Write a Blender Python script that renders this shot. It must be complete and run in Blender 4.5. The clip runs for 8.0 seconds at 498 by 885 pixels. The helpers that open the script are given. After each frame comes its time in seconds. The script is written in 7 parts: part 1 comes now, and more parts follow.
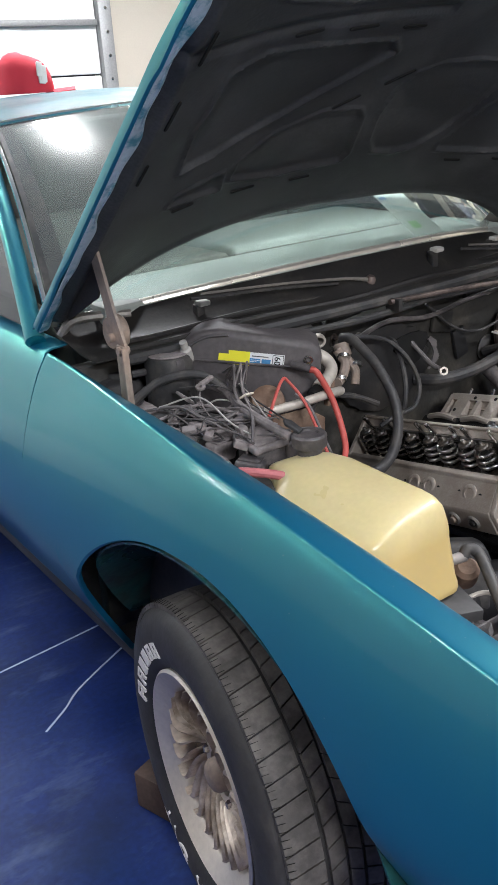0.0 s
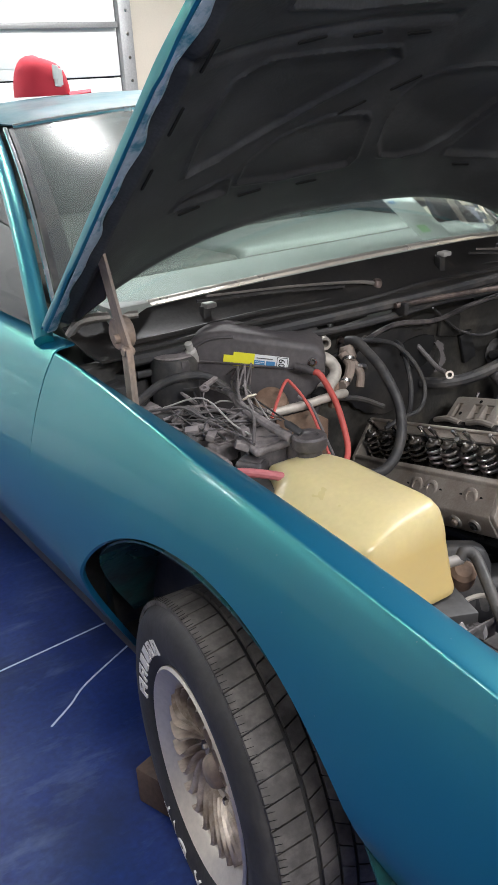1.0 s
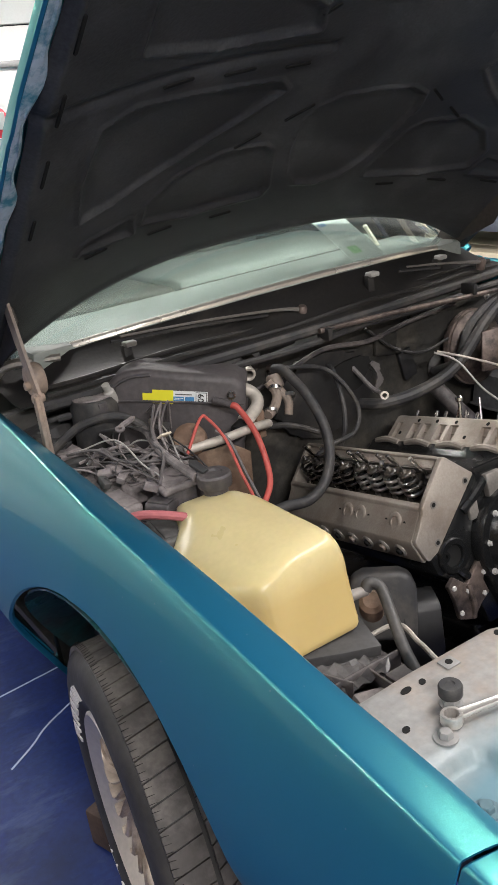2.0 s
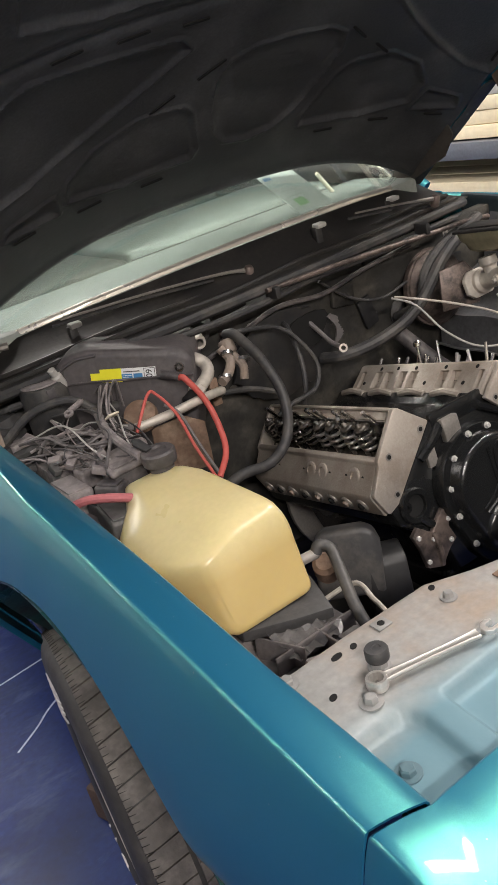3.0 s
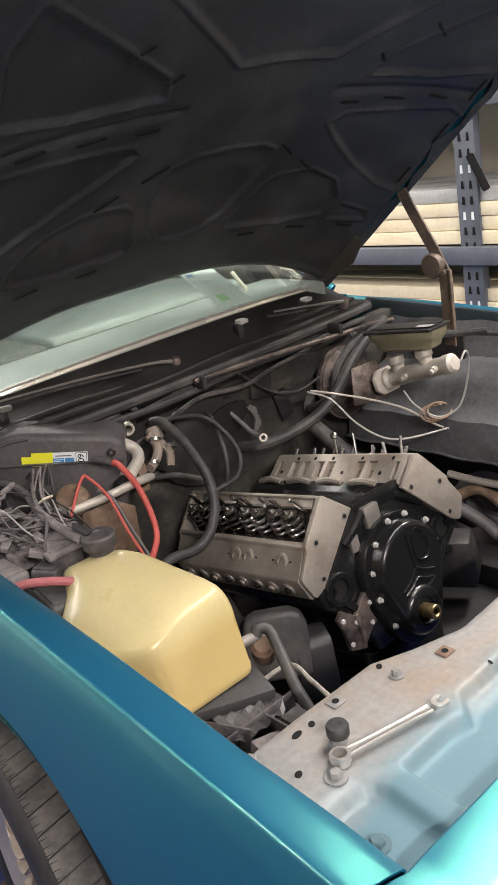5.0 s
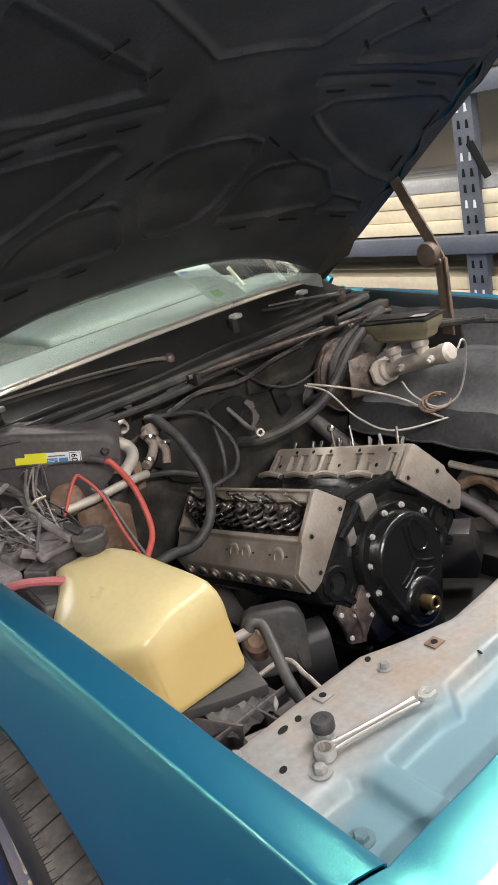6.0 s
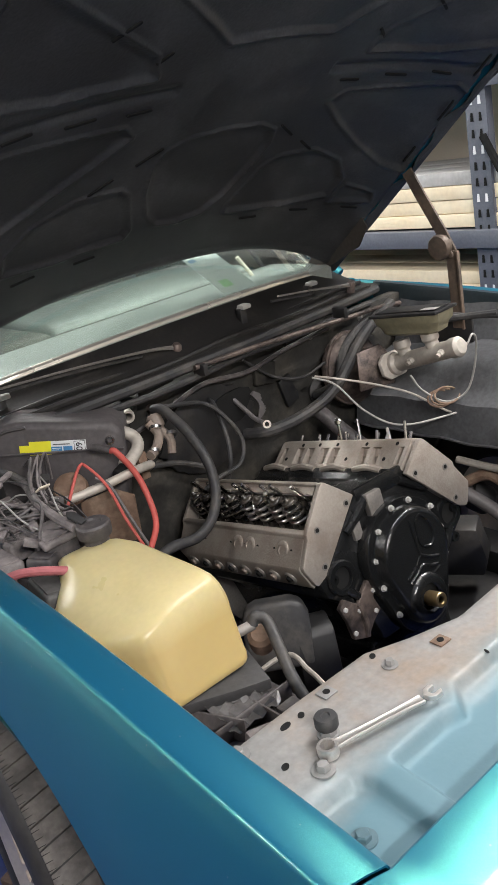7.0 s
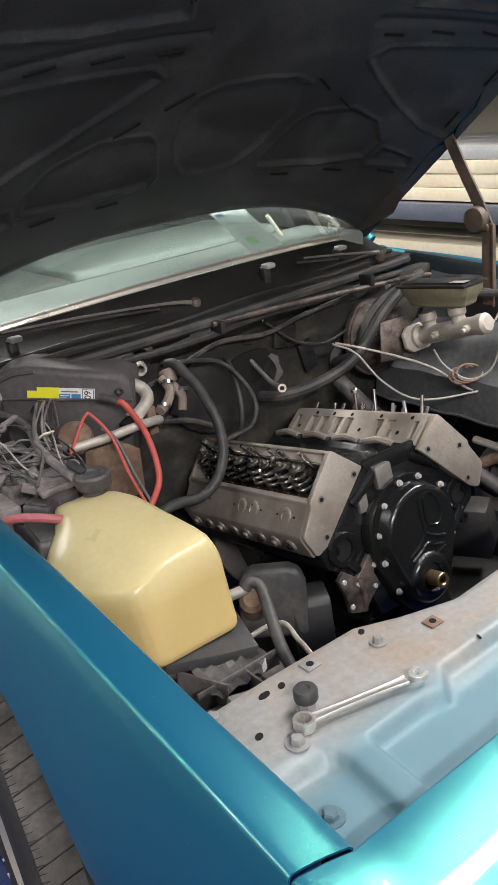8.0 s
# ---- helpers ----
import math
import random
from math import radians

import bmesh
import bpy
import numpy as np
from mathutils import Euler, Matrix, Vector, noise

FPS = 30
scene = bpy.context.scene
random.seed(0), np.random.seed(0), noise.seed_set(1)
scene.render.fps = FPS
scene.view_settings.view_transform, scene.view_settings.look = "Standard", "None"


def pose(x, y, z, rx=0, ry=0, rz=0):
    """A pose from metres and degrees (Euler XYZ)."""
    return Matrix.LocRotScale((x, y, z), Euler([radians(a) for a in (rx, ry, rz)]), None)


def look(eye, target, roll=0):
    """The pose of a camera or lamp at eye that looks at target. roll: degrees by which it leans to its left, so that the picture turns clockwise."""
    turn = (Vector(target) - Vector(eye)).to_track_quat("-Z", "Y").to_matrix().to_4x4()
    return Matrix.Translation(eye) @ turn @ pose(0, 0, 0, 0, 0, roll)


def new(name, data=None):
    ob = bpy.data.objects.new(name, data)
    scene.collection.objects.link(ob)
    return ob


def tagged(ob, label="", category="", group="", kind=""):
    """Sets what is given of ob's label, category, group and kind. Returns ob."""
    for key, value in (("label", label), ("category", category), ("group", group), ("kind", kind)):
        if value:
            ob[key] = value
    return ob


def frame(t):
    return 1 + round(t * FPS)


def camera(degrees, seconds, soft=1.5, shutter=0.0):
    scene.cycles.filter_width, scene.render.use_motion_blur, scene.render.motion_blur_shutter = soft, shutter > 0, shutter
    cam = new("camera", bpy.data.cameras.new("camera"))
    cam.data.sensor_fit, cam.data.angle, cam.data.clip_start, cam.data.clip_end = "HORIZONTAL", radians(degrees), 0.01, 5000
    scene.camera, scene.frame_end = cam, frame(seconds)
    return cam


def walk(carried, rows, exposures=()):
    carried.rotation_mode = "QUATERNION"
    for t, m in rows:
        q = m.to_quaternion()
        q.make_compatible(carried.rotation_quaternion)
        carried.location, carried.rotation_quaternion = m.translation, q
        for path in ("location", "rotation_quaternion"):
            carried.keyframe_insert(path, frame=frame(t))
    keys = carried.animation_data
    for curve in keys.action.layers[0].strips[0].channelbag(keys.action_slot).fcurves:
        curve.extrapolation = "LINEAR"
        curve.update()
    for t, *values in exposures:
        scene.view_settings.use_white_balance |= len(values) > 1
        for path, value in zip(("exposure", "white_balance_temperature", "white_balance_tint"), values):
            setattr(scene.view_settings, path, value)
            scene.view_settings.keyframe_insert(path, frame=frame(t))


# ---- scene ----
cam = camera(32.1, 8.0)
PATH = [
    (0, (-1.404, -0.804, 1.448), (-0.354, 0.721, 0.691), -3.8),
    (0.5, (-1.382, -0.834, 1.461), (-0.342, 0.701, 0.711), -3.9),
    (1, (-1.388, -0.836, 1.453), (-0.373, 0.714, 0.701), -3.6),
    (1.5, (-1.321, -0.876, 1.464), (-0.3, 0.678, 0.727), -4.7),
    (2, (-1.201, -0.941, 1.476), (-0.225, 0.649, 0.754), -7.7),
    (2.2, (-1.159, -0.963, 1.476), (-0.187, 0.632, 0.759), -8.7),
    (3.3, (-1.062, -1.012, 1.471), (-0.173, 0.574, 0.638), -16.1),
    (3.5, (-1.092, -1.019, 1.503), (-0.126, 0.537, 0.701), -14.9),
    (4, (-1.176, -0.974, 1.504), (-0.082, 0.503, 0.716), -11.5),
    (4.5, (-1.193, -0.967, 1.514), (-0.001, 0.485, 0.827), -9.9),
    (5, (-1.185, -0.978, 1.516), (0.003, 0.478, 0.831), -9.9),
    (6.5, (-1.136, -1.007, 1.494), (0.012, 0.481, 0.81), -12.5),
    (7, (-1.137, -0.988, 1.494), (0.005, 0.498, 0.794), -11.0),
    (7.5, (-1.133, -0.968, 1.49), (-0.062, 0.555, 0.761), -6.4),
    (8, (-1.095, -0.98, 1.471), (-0.024, 0.525, 0.705), -7.3),
]
walk(cam, [(t, look(eye, target, roll)) for t, eye, target, roll in PATH],
     [(0.0, 0.18, 6050, 11), (1.0, 0.12, 6200, 11), (2.2, 0.10, 6600, 12), (3.5, 0.0, 6900, 13), (4.2, 0.17, 6850, 13), (5.2, 0.18, 6800, 13), (6.5, 0.12, 6600, 11), (7.5, 0.06, 6400, 11), (8.0, 0.07, 6450, 11)])

# ---- world and lamps ----
world = bpy.data.worlds.new("garage_world")
scene.world = world
world.use_nodes = True
world.node_tree.nodes["Background"].inputs[0].default_value = (0.75, 0.82, 1.0, 1)
world.node_tree.nodes["Background"].inputs[1].default_value = 0.02
scene.view_settings.exposure = 0.0

LAMPS = [  # x, y, length, width, watts of the ceiling tubes
    (0.35, -0.75, 1.2, 0.16, 24),
    (1.6, -0.2, 1.2, 0.16, 70),
    (-1.3, -2.6, 1.2, 0.16, 150),
    (-2.3, 0.6, 1.2, 0.16, 14),
    (-4.6, 2.8, 0.16, 0.6, 18),
    (-4.6, 4.35, 0.16, 0.6, 18),
    (1.5, 3.4, 1.2, 0.16, 60),
    (0.04, 2.42, 0.11, 0.32, 40),
    (-1.6, 3.4, 1.2, 0.16, 60),
]
CEIL = 2.62
for lx, ly, ln, wd, watts in LAMPS:
    lamp = bpy.data.lights.new("tube_light", "AREA")
    lamp.shape, lamp.size, lamp.size_y, lamp.energy = "RECTANGLE", ln, wd, watts
    lamp.color = (1.0, 0.97, 0.93)
    ob = new("tube_light", lamp)
    ob.matrix_world = Matrix.Translation((lx, ly, CEIL - 0.085))

# ---- materials ----
def material(name, color, rough=0.5, metal=0.0, vary=0.12, scale=6.0, grain=90.0, bump=0.15, rough_vary=0.1, coat=0.0,
             second=None, mix_scale=2.0, mix_lo=0.45, mix_hi=0.62, spec=0.5, island=0.0):
    """A surface with stains at one scale, grain at another and fine relief."""
    mat = bpy.data.materials.new(name)
    mat.use_nodes = True
    nt = mat.node_tree
    nd, lk = nt.nodes, nt.links
    b = nd["Principled BSDF"]
    b.inputs["Metallic"].default_value = metal
    b.inputs["Coat Weight"].default_value = coat
    b.inputs["Coat Roughness"].default_value = 0.06
    b.inputs["Specular IOR Level"].default_value = spec
    tc = nd.new("ShaderNodeTexCoord")
    n1 = nd.new("ShaderNodeTexNoise")
    n1.inputs["Scale"].default_value, n1.inputs["Detail"].default_value = scale, 5
    n2 = nd.new("ShaderNodeTexNoise")
    n2.inputs["Scale"].default_value, n2.inputs["Detail"].default_value = grain, 3
    lk.new(tc.outputs["Object"], n1.inputs["Vector"])
    lk.new(tc.outputs["Object"], n2.inputs["Vector"])
    add = nd.new("ShaderNodeMath")
    add.operation = "ADD"
    lk.new(n1.outputs[0], add.inputs[0])
    lk.new(n2.outputs[0], add.inputs[1])
    mr = nd.new("ShaderNodeMapRange")
    mr.inputs[1].default_value, mr.inputs[2].default_value = 0.6, 1.4
    mr.inputs[3].default_value, mr.inputs[4].default_value = 1 - vary, 1 + vary
    lk.new(add.outputs[0], mr.inputs[0])
    src = None
    if second:
        n3 = nd.new("ShaderNodeTexNoise")
        n3.inputs["Scale"].default_value, n3.inputs["Detail"].default_value = mix_scale, 6
        n3.inputs["Roughness"].default_value = 0.65
        lk.new(tc.outputs["Object"], n3.inputs["Vector"])
        m3 = nd.new("ShaderNodeMapRange")
        m3.inputs[1].default_value, m3.inputs[2].default_value = mix_lo, mix_hi
        lk.new(n3.outputs[0], m3.inputs[0])
        mx = nd.new("ShaderNodeMix")
        mx.data_type = "RGBA"
        mx.inputs[6].default_value, mx.inputs[7].default_value = (*color, 1), (*second, 1)
        lk.new(m3.outputs[0], mx.inputs[0])
        src = mx.outputs[2]
    vm = nd.new("ShaderNodeVectorMath")
    vm.operation = "SCALE"
    if src:
        lk.new(src, vm.inputs[0])
    else:
        vm.inputs[0].default_value = color
    lk.new(mr.outputs[0], vm.inputs["Scale"])
    lk.new(vm.outputs[0], b.inputs["Base Color"])
    rr = nd.new("ShaderNodeMapRange")
    rr.inputs[1].default_value, rr.inputs[2].default_value = 0.3, 0.7
    rr.inputs[3].default_value, rr.inputs[4].default_value = max(0.02, rough - rough_vary), min(1, rough + rough_vary)
    lk.new(n1.outputs[0], rr.inputs[0])
    lk.new(rr.outputs[0], b.inputs["Roughness"])
    if bump:
        bp = nd.new("ShaderNodeBump")
        bp.inputs["Strength"].default_value, bp.inputs["Distance"].default_value = bump, 0.002
        lk.new(n2.outputs[0], bp.inputs["Height"])
        lk.new(bp.outputs[0], b.inputs["Normal"])
    return mat


def paint_material():
    """Teal metallic car paint: a blue ground with green flakes, under a clear coat."""
    mat = material("teal_metallic_paint", (0.004, 0.112, 0.232), rough=0.58, metal=0.25, vary=0.05, scale=3, grain=350, bump=0.0, rough_vary=0.04, coat=0.6)
    nd, lk = mat.node_tree.nodes, mat.node_tree.links
    b = nd["Principled BSDF"]
    b.inputs["Coat Roughness"].default_value = 0.03
    b.inputs["Specular IOR Level"].default_value = 0.2
    tc = nd["Texture Coordinate"]
    vo = nd.new("ShaderNodeTexVoronoi")
    vo.inputs["Scale"].default_value = 1900
    lk.new(tc.outputs["Object"], vo.inputs["Vector"])
    geo = nd.new("ShaderNodeNewGeometry")
    sub = nd.new("ShaderNodeVectorMath")
    sub.operation = "SUBTRACT"
    sub.inputs[1].default_value = (0.5, 0.5, 0.5)
    lk.new(vo.outputs["Color"], sub.inputs[0])
    sc = nd.new("ShaderNodeVectorMath")
    sc.operation = "MULTIPLY_ADD"
    sc.inputs[1].default_value = (0.23, 0.23, 0.23)
    lk.new(sub.outputs[0], sc.inputs[0])
    lk.new(geo.outputs["Normal"], sc.inputs[2])
    nm = nd.new("ShaderNodeVectorMath")
    nm.operation = "NORMALIZE"
    lk.new(sc.outputs[0], nm.inputs[0])
    fl = nd.new("ShaderNodeBsdfPrincipled")
    fl.inputs["Base Color"].default_value = (0.19, 0.74, 0.52, 1)
    fl.inputs["Metallic"].default_value = 1.0
    fl.inputs["Roughness"].default_value = 0.28
    fl.inputs["Coat Weight"].default_value = 0.6
    fl.inputs["Coat Roughness"].default_value = 0.04
    lk.new(nm.outputs[0], fl.inputs["Normal"])
    mx = nd.new("ShaderNodeMixShader")
    mx.inputs[0].default_value = 0.30
    lk.new(b.outputs[0], mx.inputs[1])
    lk.new(fl.outputs[0], mx.inputs[2])
    # sparse dust specks and nibs in the clear coat
    dv = nd.new("ShaderNodeTexVoronoi")
    dv.inputs["Scale"].default_value = 95
    lk.new(tc.outputs["Object"], dv.inputs["Vector"])
    near = nd.new("ShaderNodeMath")
    near.operation = "LESS_THAN"
    near.inputs[1].default_value = 0.11
    lk.new(dv.outputs["Distance"], near.inputs[0])
    sep = nd.new("ShaderNodeSeparateColor")
    lk.new(dv.outputs["Color"], sep.inputs[0])
    few = nd.new("ShaderNodeMath")
    few.operation = "GREATER_THAN"
    few.inputs[1].default_value = 0.95
    lk.new(sep.outputs[0], few.inputs[0])
    both = nd.new("ShaderNodeMath")
    both.operation = "MULTIPLY"
    lk.new(near.outputs[0], both.inputs[0])
    lk.new(few.outputs[0], both.inputs[1])
    amount = nd.new("ShaderNodeMath")
    amount.operation = "MULTIPLY"
    amount.inputs[1].default_value = 0.3
    lk.new(both.outputs[0], amount.inputs[0])
    dust = nd.new("ShaderNodeBsdfDiffuse")
    dust.inputs["Color"].default_value = (0.42, 0.46, 0.45, 1)
    top = nd.new("ShaderNodeMixShader")
    lk.new(amount.outputs[0], top.inputs[0])
    lk.new(mx.outputs[0], top.inputs[1])
    lk.new(dust.outputs[0], top.inputs[2])
    lk.new(top.outputs[0], nd["Material Output"].inputs["Surface"])
    return mat


def glass_material(name, tint, rough=0.0):
    mat = bpy.data.materials.new(name)
    mat.use_nodes = True
    b = mat.node_tree.nodes["Principled BSDF"]
    b.inputs["Base Color"].default_value = (*tint, 1)
    b.inputs["Roughness"].default_value = rough
    b.inputs["Transmission Weight"].default_value = 1
    b.inputs["IOR"].default_value = 1.5
    return mat


def dusty_glass(name, tint, dust, film):
    """Glass under a thin uneven film of dust that scatters light and softens what it mirrors."""
    mat = glass_material(name, tint)
    nd, lk = mat.node_tree.nodes, mat.node_tree.links
    no = nd.new("ShaderNodeTexNoise")
    no.inputs["Scale"].default_value, no.inputs["Detail"].default_value = 4, 6
    lk.new(nd.new("ShaderNodeTexCoord").outputs["Object"], no.inputs["Vector"])
    amount = nd.new("ShaderNodeMapRange")
    amount.inputs[1].default_value, amount.inputs[2].default_value = 0.3, 0.7
    amount.inputs[3].default_value, amount.inputs[4].default_value = dust * 0.6, dust * 1.4
    lk.new(no.outputs[0], amount.inputs[0])
    grey = nd.new("ShaderNodeBsdfDiffuse")
    grey.inputs["Color"].default_value = (0.45, 0.45, 0.42, 1)
    gloss = nd.new("ShaderNodeBsdfGlossy")
    gloss.inputs["Color"].default_value = (0.9, 0.9, 0.88, 1)
    gloss.inputs["Roughness"].default_value = 0.28
    one, two = nd.new("ShaderNodeMixShader"), nd.new("ShaderNodeMixShader")
    lk.new(amount.outputs[0], one.inputs[0])
    lk.new(nd["Principled BSDF"].outputs[0], one.inputs[1])
    lk.new(grey.outputs[0], one.inputs[2])
    two.inputs[0].default_value = film
    lk.new(one.outputs[0], two.inputs[1])
    lk.new(gloss.outputs[0], two.inputs[2])
    lk.new(two.outputs[0], nd["Material Output"].inputs["Surface"])
    return mat


def sprayed_steel():
    """Bare galvanised plate that caught teal paint along its front, with a ragged edge and rust bloom."""
    mat = material("sprayed_galvanised_plate", (0.300, 0.292, 0.285), 0.52, metal=0.2, vary=0.22, bump=0.2, second=(0.315, 0.258, 0.215), mix_scale=7, mix_lo=0.47, mix_hi=0.66)
    nd, lk = mat.node_tree.nodes, mat.node_tree.links
    b = nd["Principled BSDF"]
    old = b.inputs["Base Color"].links[0].from_socket
    tc = nd["Texture Coordinate"]
    sep = nd.new("ShaderNodeSeparateXYZ")
    lk.new(tc.outputs["Object"], sep.inputs[0])
    no = nd.new("ShaderNodeTexNoise")
    no.inputs["Scale"].default_value, no.inputs["Detail"].default_value = 9, 5
    lk.new(tc.outputs["Object"], no.inputs["Vector"])
    ma = nd.new("ShaderNodeMath")
    ma.operation, ma.inputs[1].default_value = "MULTIPLY_ADD", 0.07
    lk.new(no.outputs[0], ma.inputs[0])
    lk.new(sep.outputs["Y"], ma.inputs[2])
    mr = nd.new("ShaderNodeMapRange")
    mr.inputs[1].default_value, mr.inputs[2].default_value = -0.335, -0.405
    mr.inputs[3].default_value, mr.inputs[4].default_value = 0.0, 0.92
    lk.new(ma.outputs[0], mr.inputs[0])
    mx = nd.new("ShaderNodeMix")
    mx.data_type = "RGBA"
    lk.new(mr.outputs[0], mx.inputs[0])
    lk.new(old, mx.inputs[6])
    mx.inputs[7].default_value = (0.115, 0.225, 0.275, 1)
    lk.new(mx.outputs[2], b.inputs["Base Color"])
    return mat


def plain_glow(name, color, strength):
    mat = bpy.data.materials.new(name)
    mat.use_nodes = True
    b = mat.node_tree.nodes["Principled BSDF"]
    b.inputs["Base Color"].default_value = (0.8, 0.8, 0.8, 1)
    b.inputs["Emission Color"].default_value = (*color, 1)
    b.inputs["Emission Strength"].default_value = strength
    return mat


PAINT = paint_material()
GLASS = dusty_glass("dusty_windshield_glass", (0.82, 0.93, 0.90), 0.06, 0.03)
BLACK = material("black_engine_bay_paint", (0.016, 0.016, 0.017), 0.5, vary=0.35, second=(0.06, 0.052, 0.045), mix_scale=7, mix_lo=0.5, mix_hi=0.8)
HOOD_BLACK = material("satin_black_hood_underside", (0.033, 0.034, 0.037), 0.52, vary=0.4, bump=0.3, grain=180, rough_vary=0.14, spec=0.35, second=(0.058, 0.059, 0.061), mix_scale=6, mix_lo=0.48, mix_hi=0.72)
GLOSS_BLACK = material("gloss_black_block_paint", (0.009, 0.0095, 0.010), 0.22, vary=0.2, bump=0.3, grain=120, rough_vary=0.1)
PLASTIC = material("dusty_black_plastic", (0.058, 0.053, 0.056), 0.55, vary=0.3, second=(0.17, 0.150, 0.145), mix_scale=13, mix_lo=0.45, mix_hi=0.70)
RUBBER = material("black_rubber_hose", (0.03, 0.03, 0.032), 0.6, vary=0.25, second=(0.07, 0.065, 0.06), mix_scale=14)
ALU = material("cast_aluminium", (0.40, 0.358, 0.315), 0.5, metal=0.45, vary=0.12, bump=0.35, grain=220, second=(0.31, 0.262, 0.222), mix_scale=8)
ALU_DARK = material("cast_aluminium_shop_worn", (0.30, 0.28, 0.26), 0.5, metal=0.7, vary=0.2, bump=0.3, grain=200)
STEEL = material("bright_steel", (0.62, 0.60, 0.58), 0.22, metal=1.0, vary=0.1, bump=0.05)
CHROME = material("chrome_trim", (0.80, 0.78, 0.75), 0.22, metal=1.0, vary=0.05, bump=0.0, rough_vary=0.06)
TOOL = material("satin_tool_steel", (0.66, 0.63, 0.60), 0.34, metal=0.85, vary=0.12, bump=0.08, grain=300)
GALV = material("galvanised_steel", (0.27, 0.265, 0.26), 0.55, metal=0.25, vary=0.18, bump=0.2, second=(0.26, 0.205, 0.165), mix_scale=4, mix_lo=0.50, mix_hi=0.68)
SUPPORT_TEAL = material("teal_overspray", (0.09, 0.18, 0.22), 0.45, metal=0.3, vary=0.14, second=(0.16, 0.20, 0.22), mix_scale=3, mix_lo=0.45, mix_hi=0.7)
SPRAYED = sprayed_steel()
RUST = material("rusty_steel", (0.16, 0.10, 0.068), 0.75, vary=0.35, bump=0.5, second=(0.25, 0.175, 0.125), mix_scale=20)
HINGE = material("rust_dusted_hinge_steel", (0.24, 0.195, 0.165), 0.6, metal=0.1, vary=0.25, second=(0.34, 0.25, 0.19), mix_scale=10)
YELLOWED = material("yellowed_translucent_plastic", (0.58, 0.495, 0.265), 0.30, vary=0.07, scale=4, bump=0.0, rough_vary=0.03)
# the tank's shaded front is painted in: amber colour below a set height
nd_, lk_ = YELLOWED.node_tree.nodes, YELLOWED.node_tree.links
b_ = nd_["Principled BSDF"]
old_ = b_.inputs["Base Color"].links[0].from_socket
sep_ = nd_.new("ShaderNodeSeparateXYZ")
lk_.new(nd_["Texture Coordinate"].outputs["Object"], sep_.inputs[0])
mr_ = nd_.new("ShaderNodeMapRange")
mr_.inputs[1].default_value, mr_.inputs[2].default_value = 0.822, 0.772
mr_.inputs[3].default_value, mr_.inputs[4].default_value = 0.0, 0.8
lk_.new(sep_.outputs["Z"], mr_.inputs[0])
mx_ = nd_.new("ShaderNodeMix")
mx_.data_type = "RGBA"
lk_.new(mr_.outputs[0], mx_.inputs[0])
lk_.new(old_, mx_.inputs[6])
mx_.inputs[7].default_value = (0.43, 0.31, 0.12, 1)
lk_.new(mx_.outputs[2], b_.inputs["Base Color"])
y_ = YELLOWED.node_tree.nodes["Principled BSDF"]
y_.inputs["Subsurface Weight"].default_value = 0.22
y_.inputs["Subsurface Radius"].default_value = (1.0, 0.7, 0.25)
y_.inputs["Subsurface Scale"].default_value = 0.012
TYRE = material("tyre_rubber", (0.066, 0.060, 0.056), 0.72, vary=0.35, scale=14, bump=0.4, second=(0.13, 0.118, 0.108), mix_scale=12)
TYRE_SIDE = material("dark_tyre_sidewall", (0.026, 0.025, 0.025), 0.6, vary=0.3, scale=14, bump=0.3, second=(0.05, 0.047, 0.044), mix_scale=9, mix_lo=0.5, mix_hi=0.75)
LETTER = material("raised_white_letters", (0.72, 0.70, 0.68), 0.6, vary=0.12)
RIM = material("machined_aluminium_wheel", (0.70, 0.64, 0.56), 0.36, metal=0.6, vary=0.12, bump=0.1)
FIN = material("bronzed_cast_wheel_fins", (0.58, 0.495, 0.415), 0.42, metal=0.45, vary=0.25, bump=0.15, second=(0.30, 0.235, 0.18), mix_scale=14)
RIM_GREY = material("cast_wheel_lip", (0.42, 0.40, 0.38), 0.4, metal=0.8, vary=0.15, bump=0.1)
FLOOR_BLUE = material("blue_epoxy_floor", (0.008, 0.024, 0.130), 0.42, vary=0.35, scale=2.5, bump=0.2, grain=60, second=(0.024, 0.046, 0.155), mix_scale=4, mix_lo=0.48, mix_hi=0.7, spec=0.35)


def scuffed(mat, colour, stretch, scale, lo, hi, amount):
    """Lay worn, pale marks of one stretched noise over a material's colour."""
    nd, lk = mat.node_tree.nodes, mat.node_tree.links
    b = nd["Principled BSDF"]
    mp = nd.new("ShaderNodeMapping")
    mp.inputs["Scale"].default_value = stretch
    mp.inputs["Rotation"].default_value = (0, 0, 0.5)
    lk.new(nd["Texture Coordinate"].outputs["Object"], mp.inputs["Vector"])
    no = nd.new("ShaderNodeTexNoise")
    no.inputs["Scale"].default_value = scale
    no.inputs["Detail"].default_value = 8
    no.inputs["Roughness"].default_value = 0.65
    lk.new(mp.outputs[0], no.inputs["Vector"])
    mr = nd.new("ShaderNodeMapRange")
    mr.inputs["From Min"].default_value = lo
    mr.inputs["From Max"].default_value = hi
    mr.inputs["To Max"].default_value = amount
    lk.new(no.outputs["Fac"], mr.inputs["Value"])
    mx = nd.new("ShaderNodeMix")
    mx.data_type = "RGBA"
    lk.new(mr.outputs[0], mx.inputs[0])
    old = b.inputs["Base Color"].links[0].from_socket
    lk.new(old, mx.inputs[6])
    mx.inputs[7].default_value = (*colour, 1)
    lk.new(mx.outputs[2], b.inputs["Base Color"])


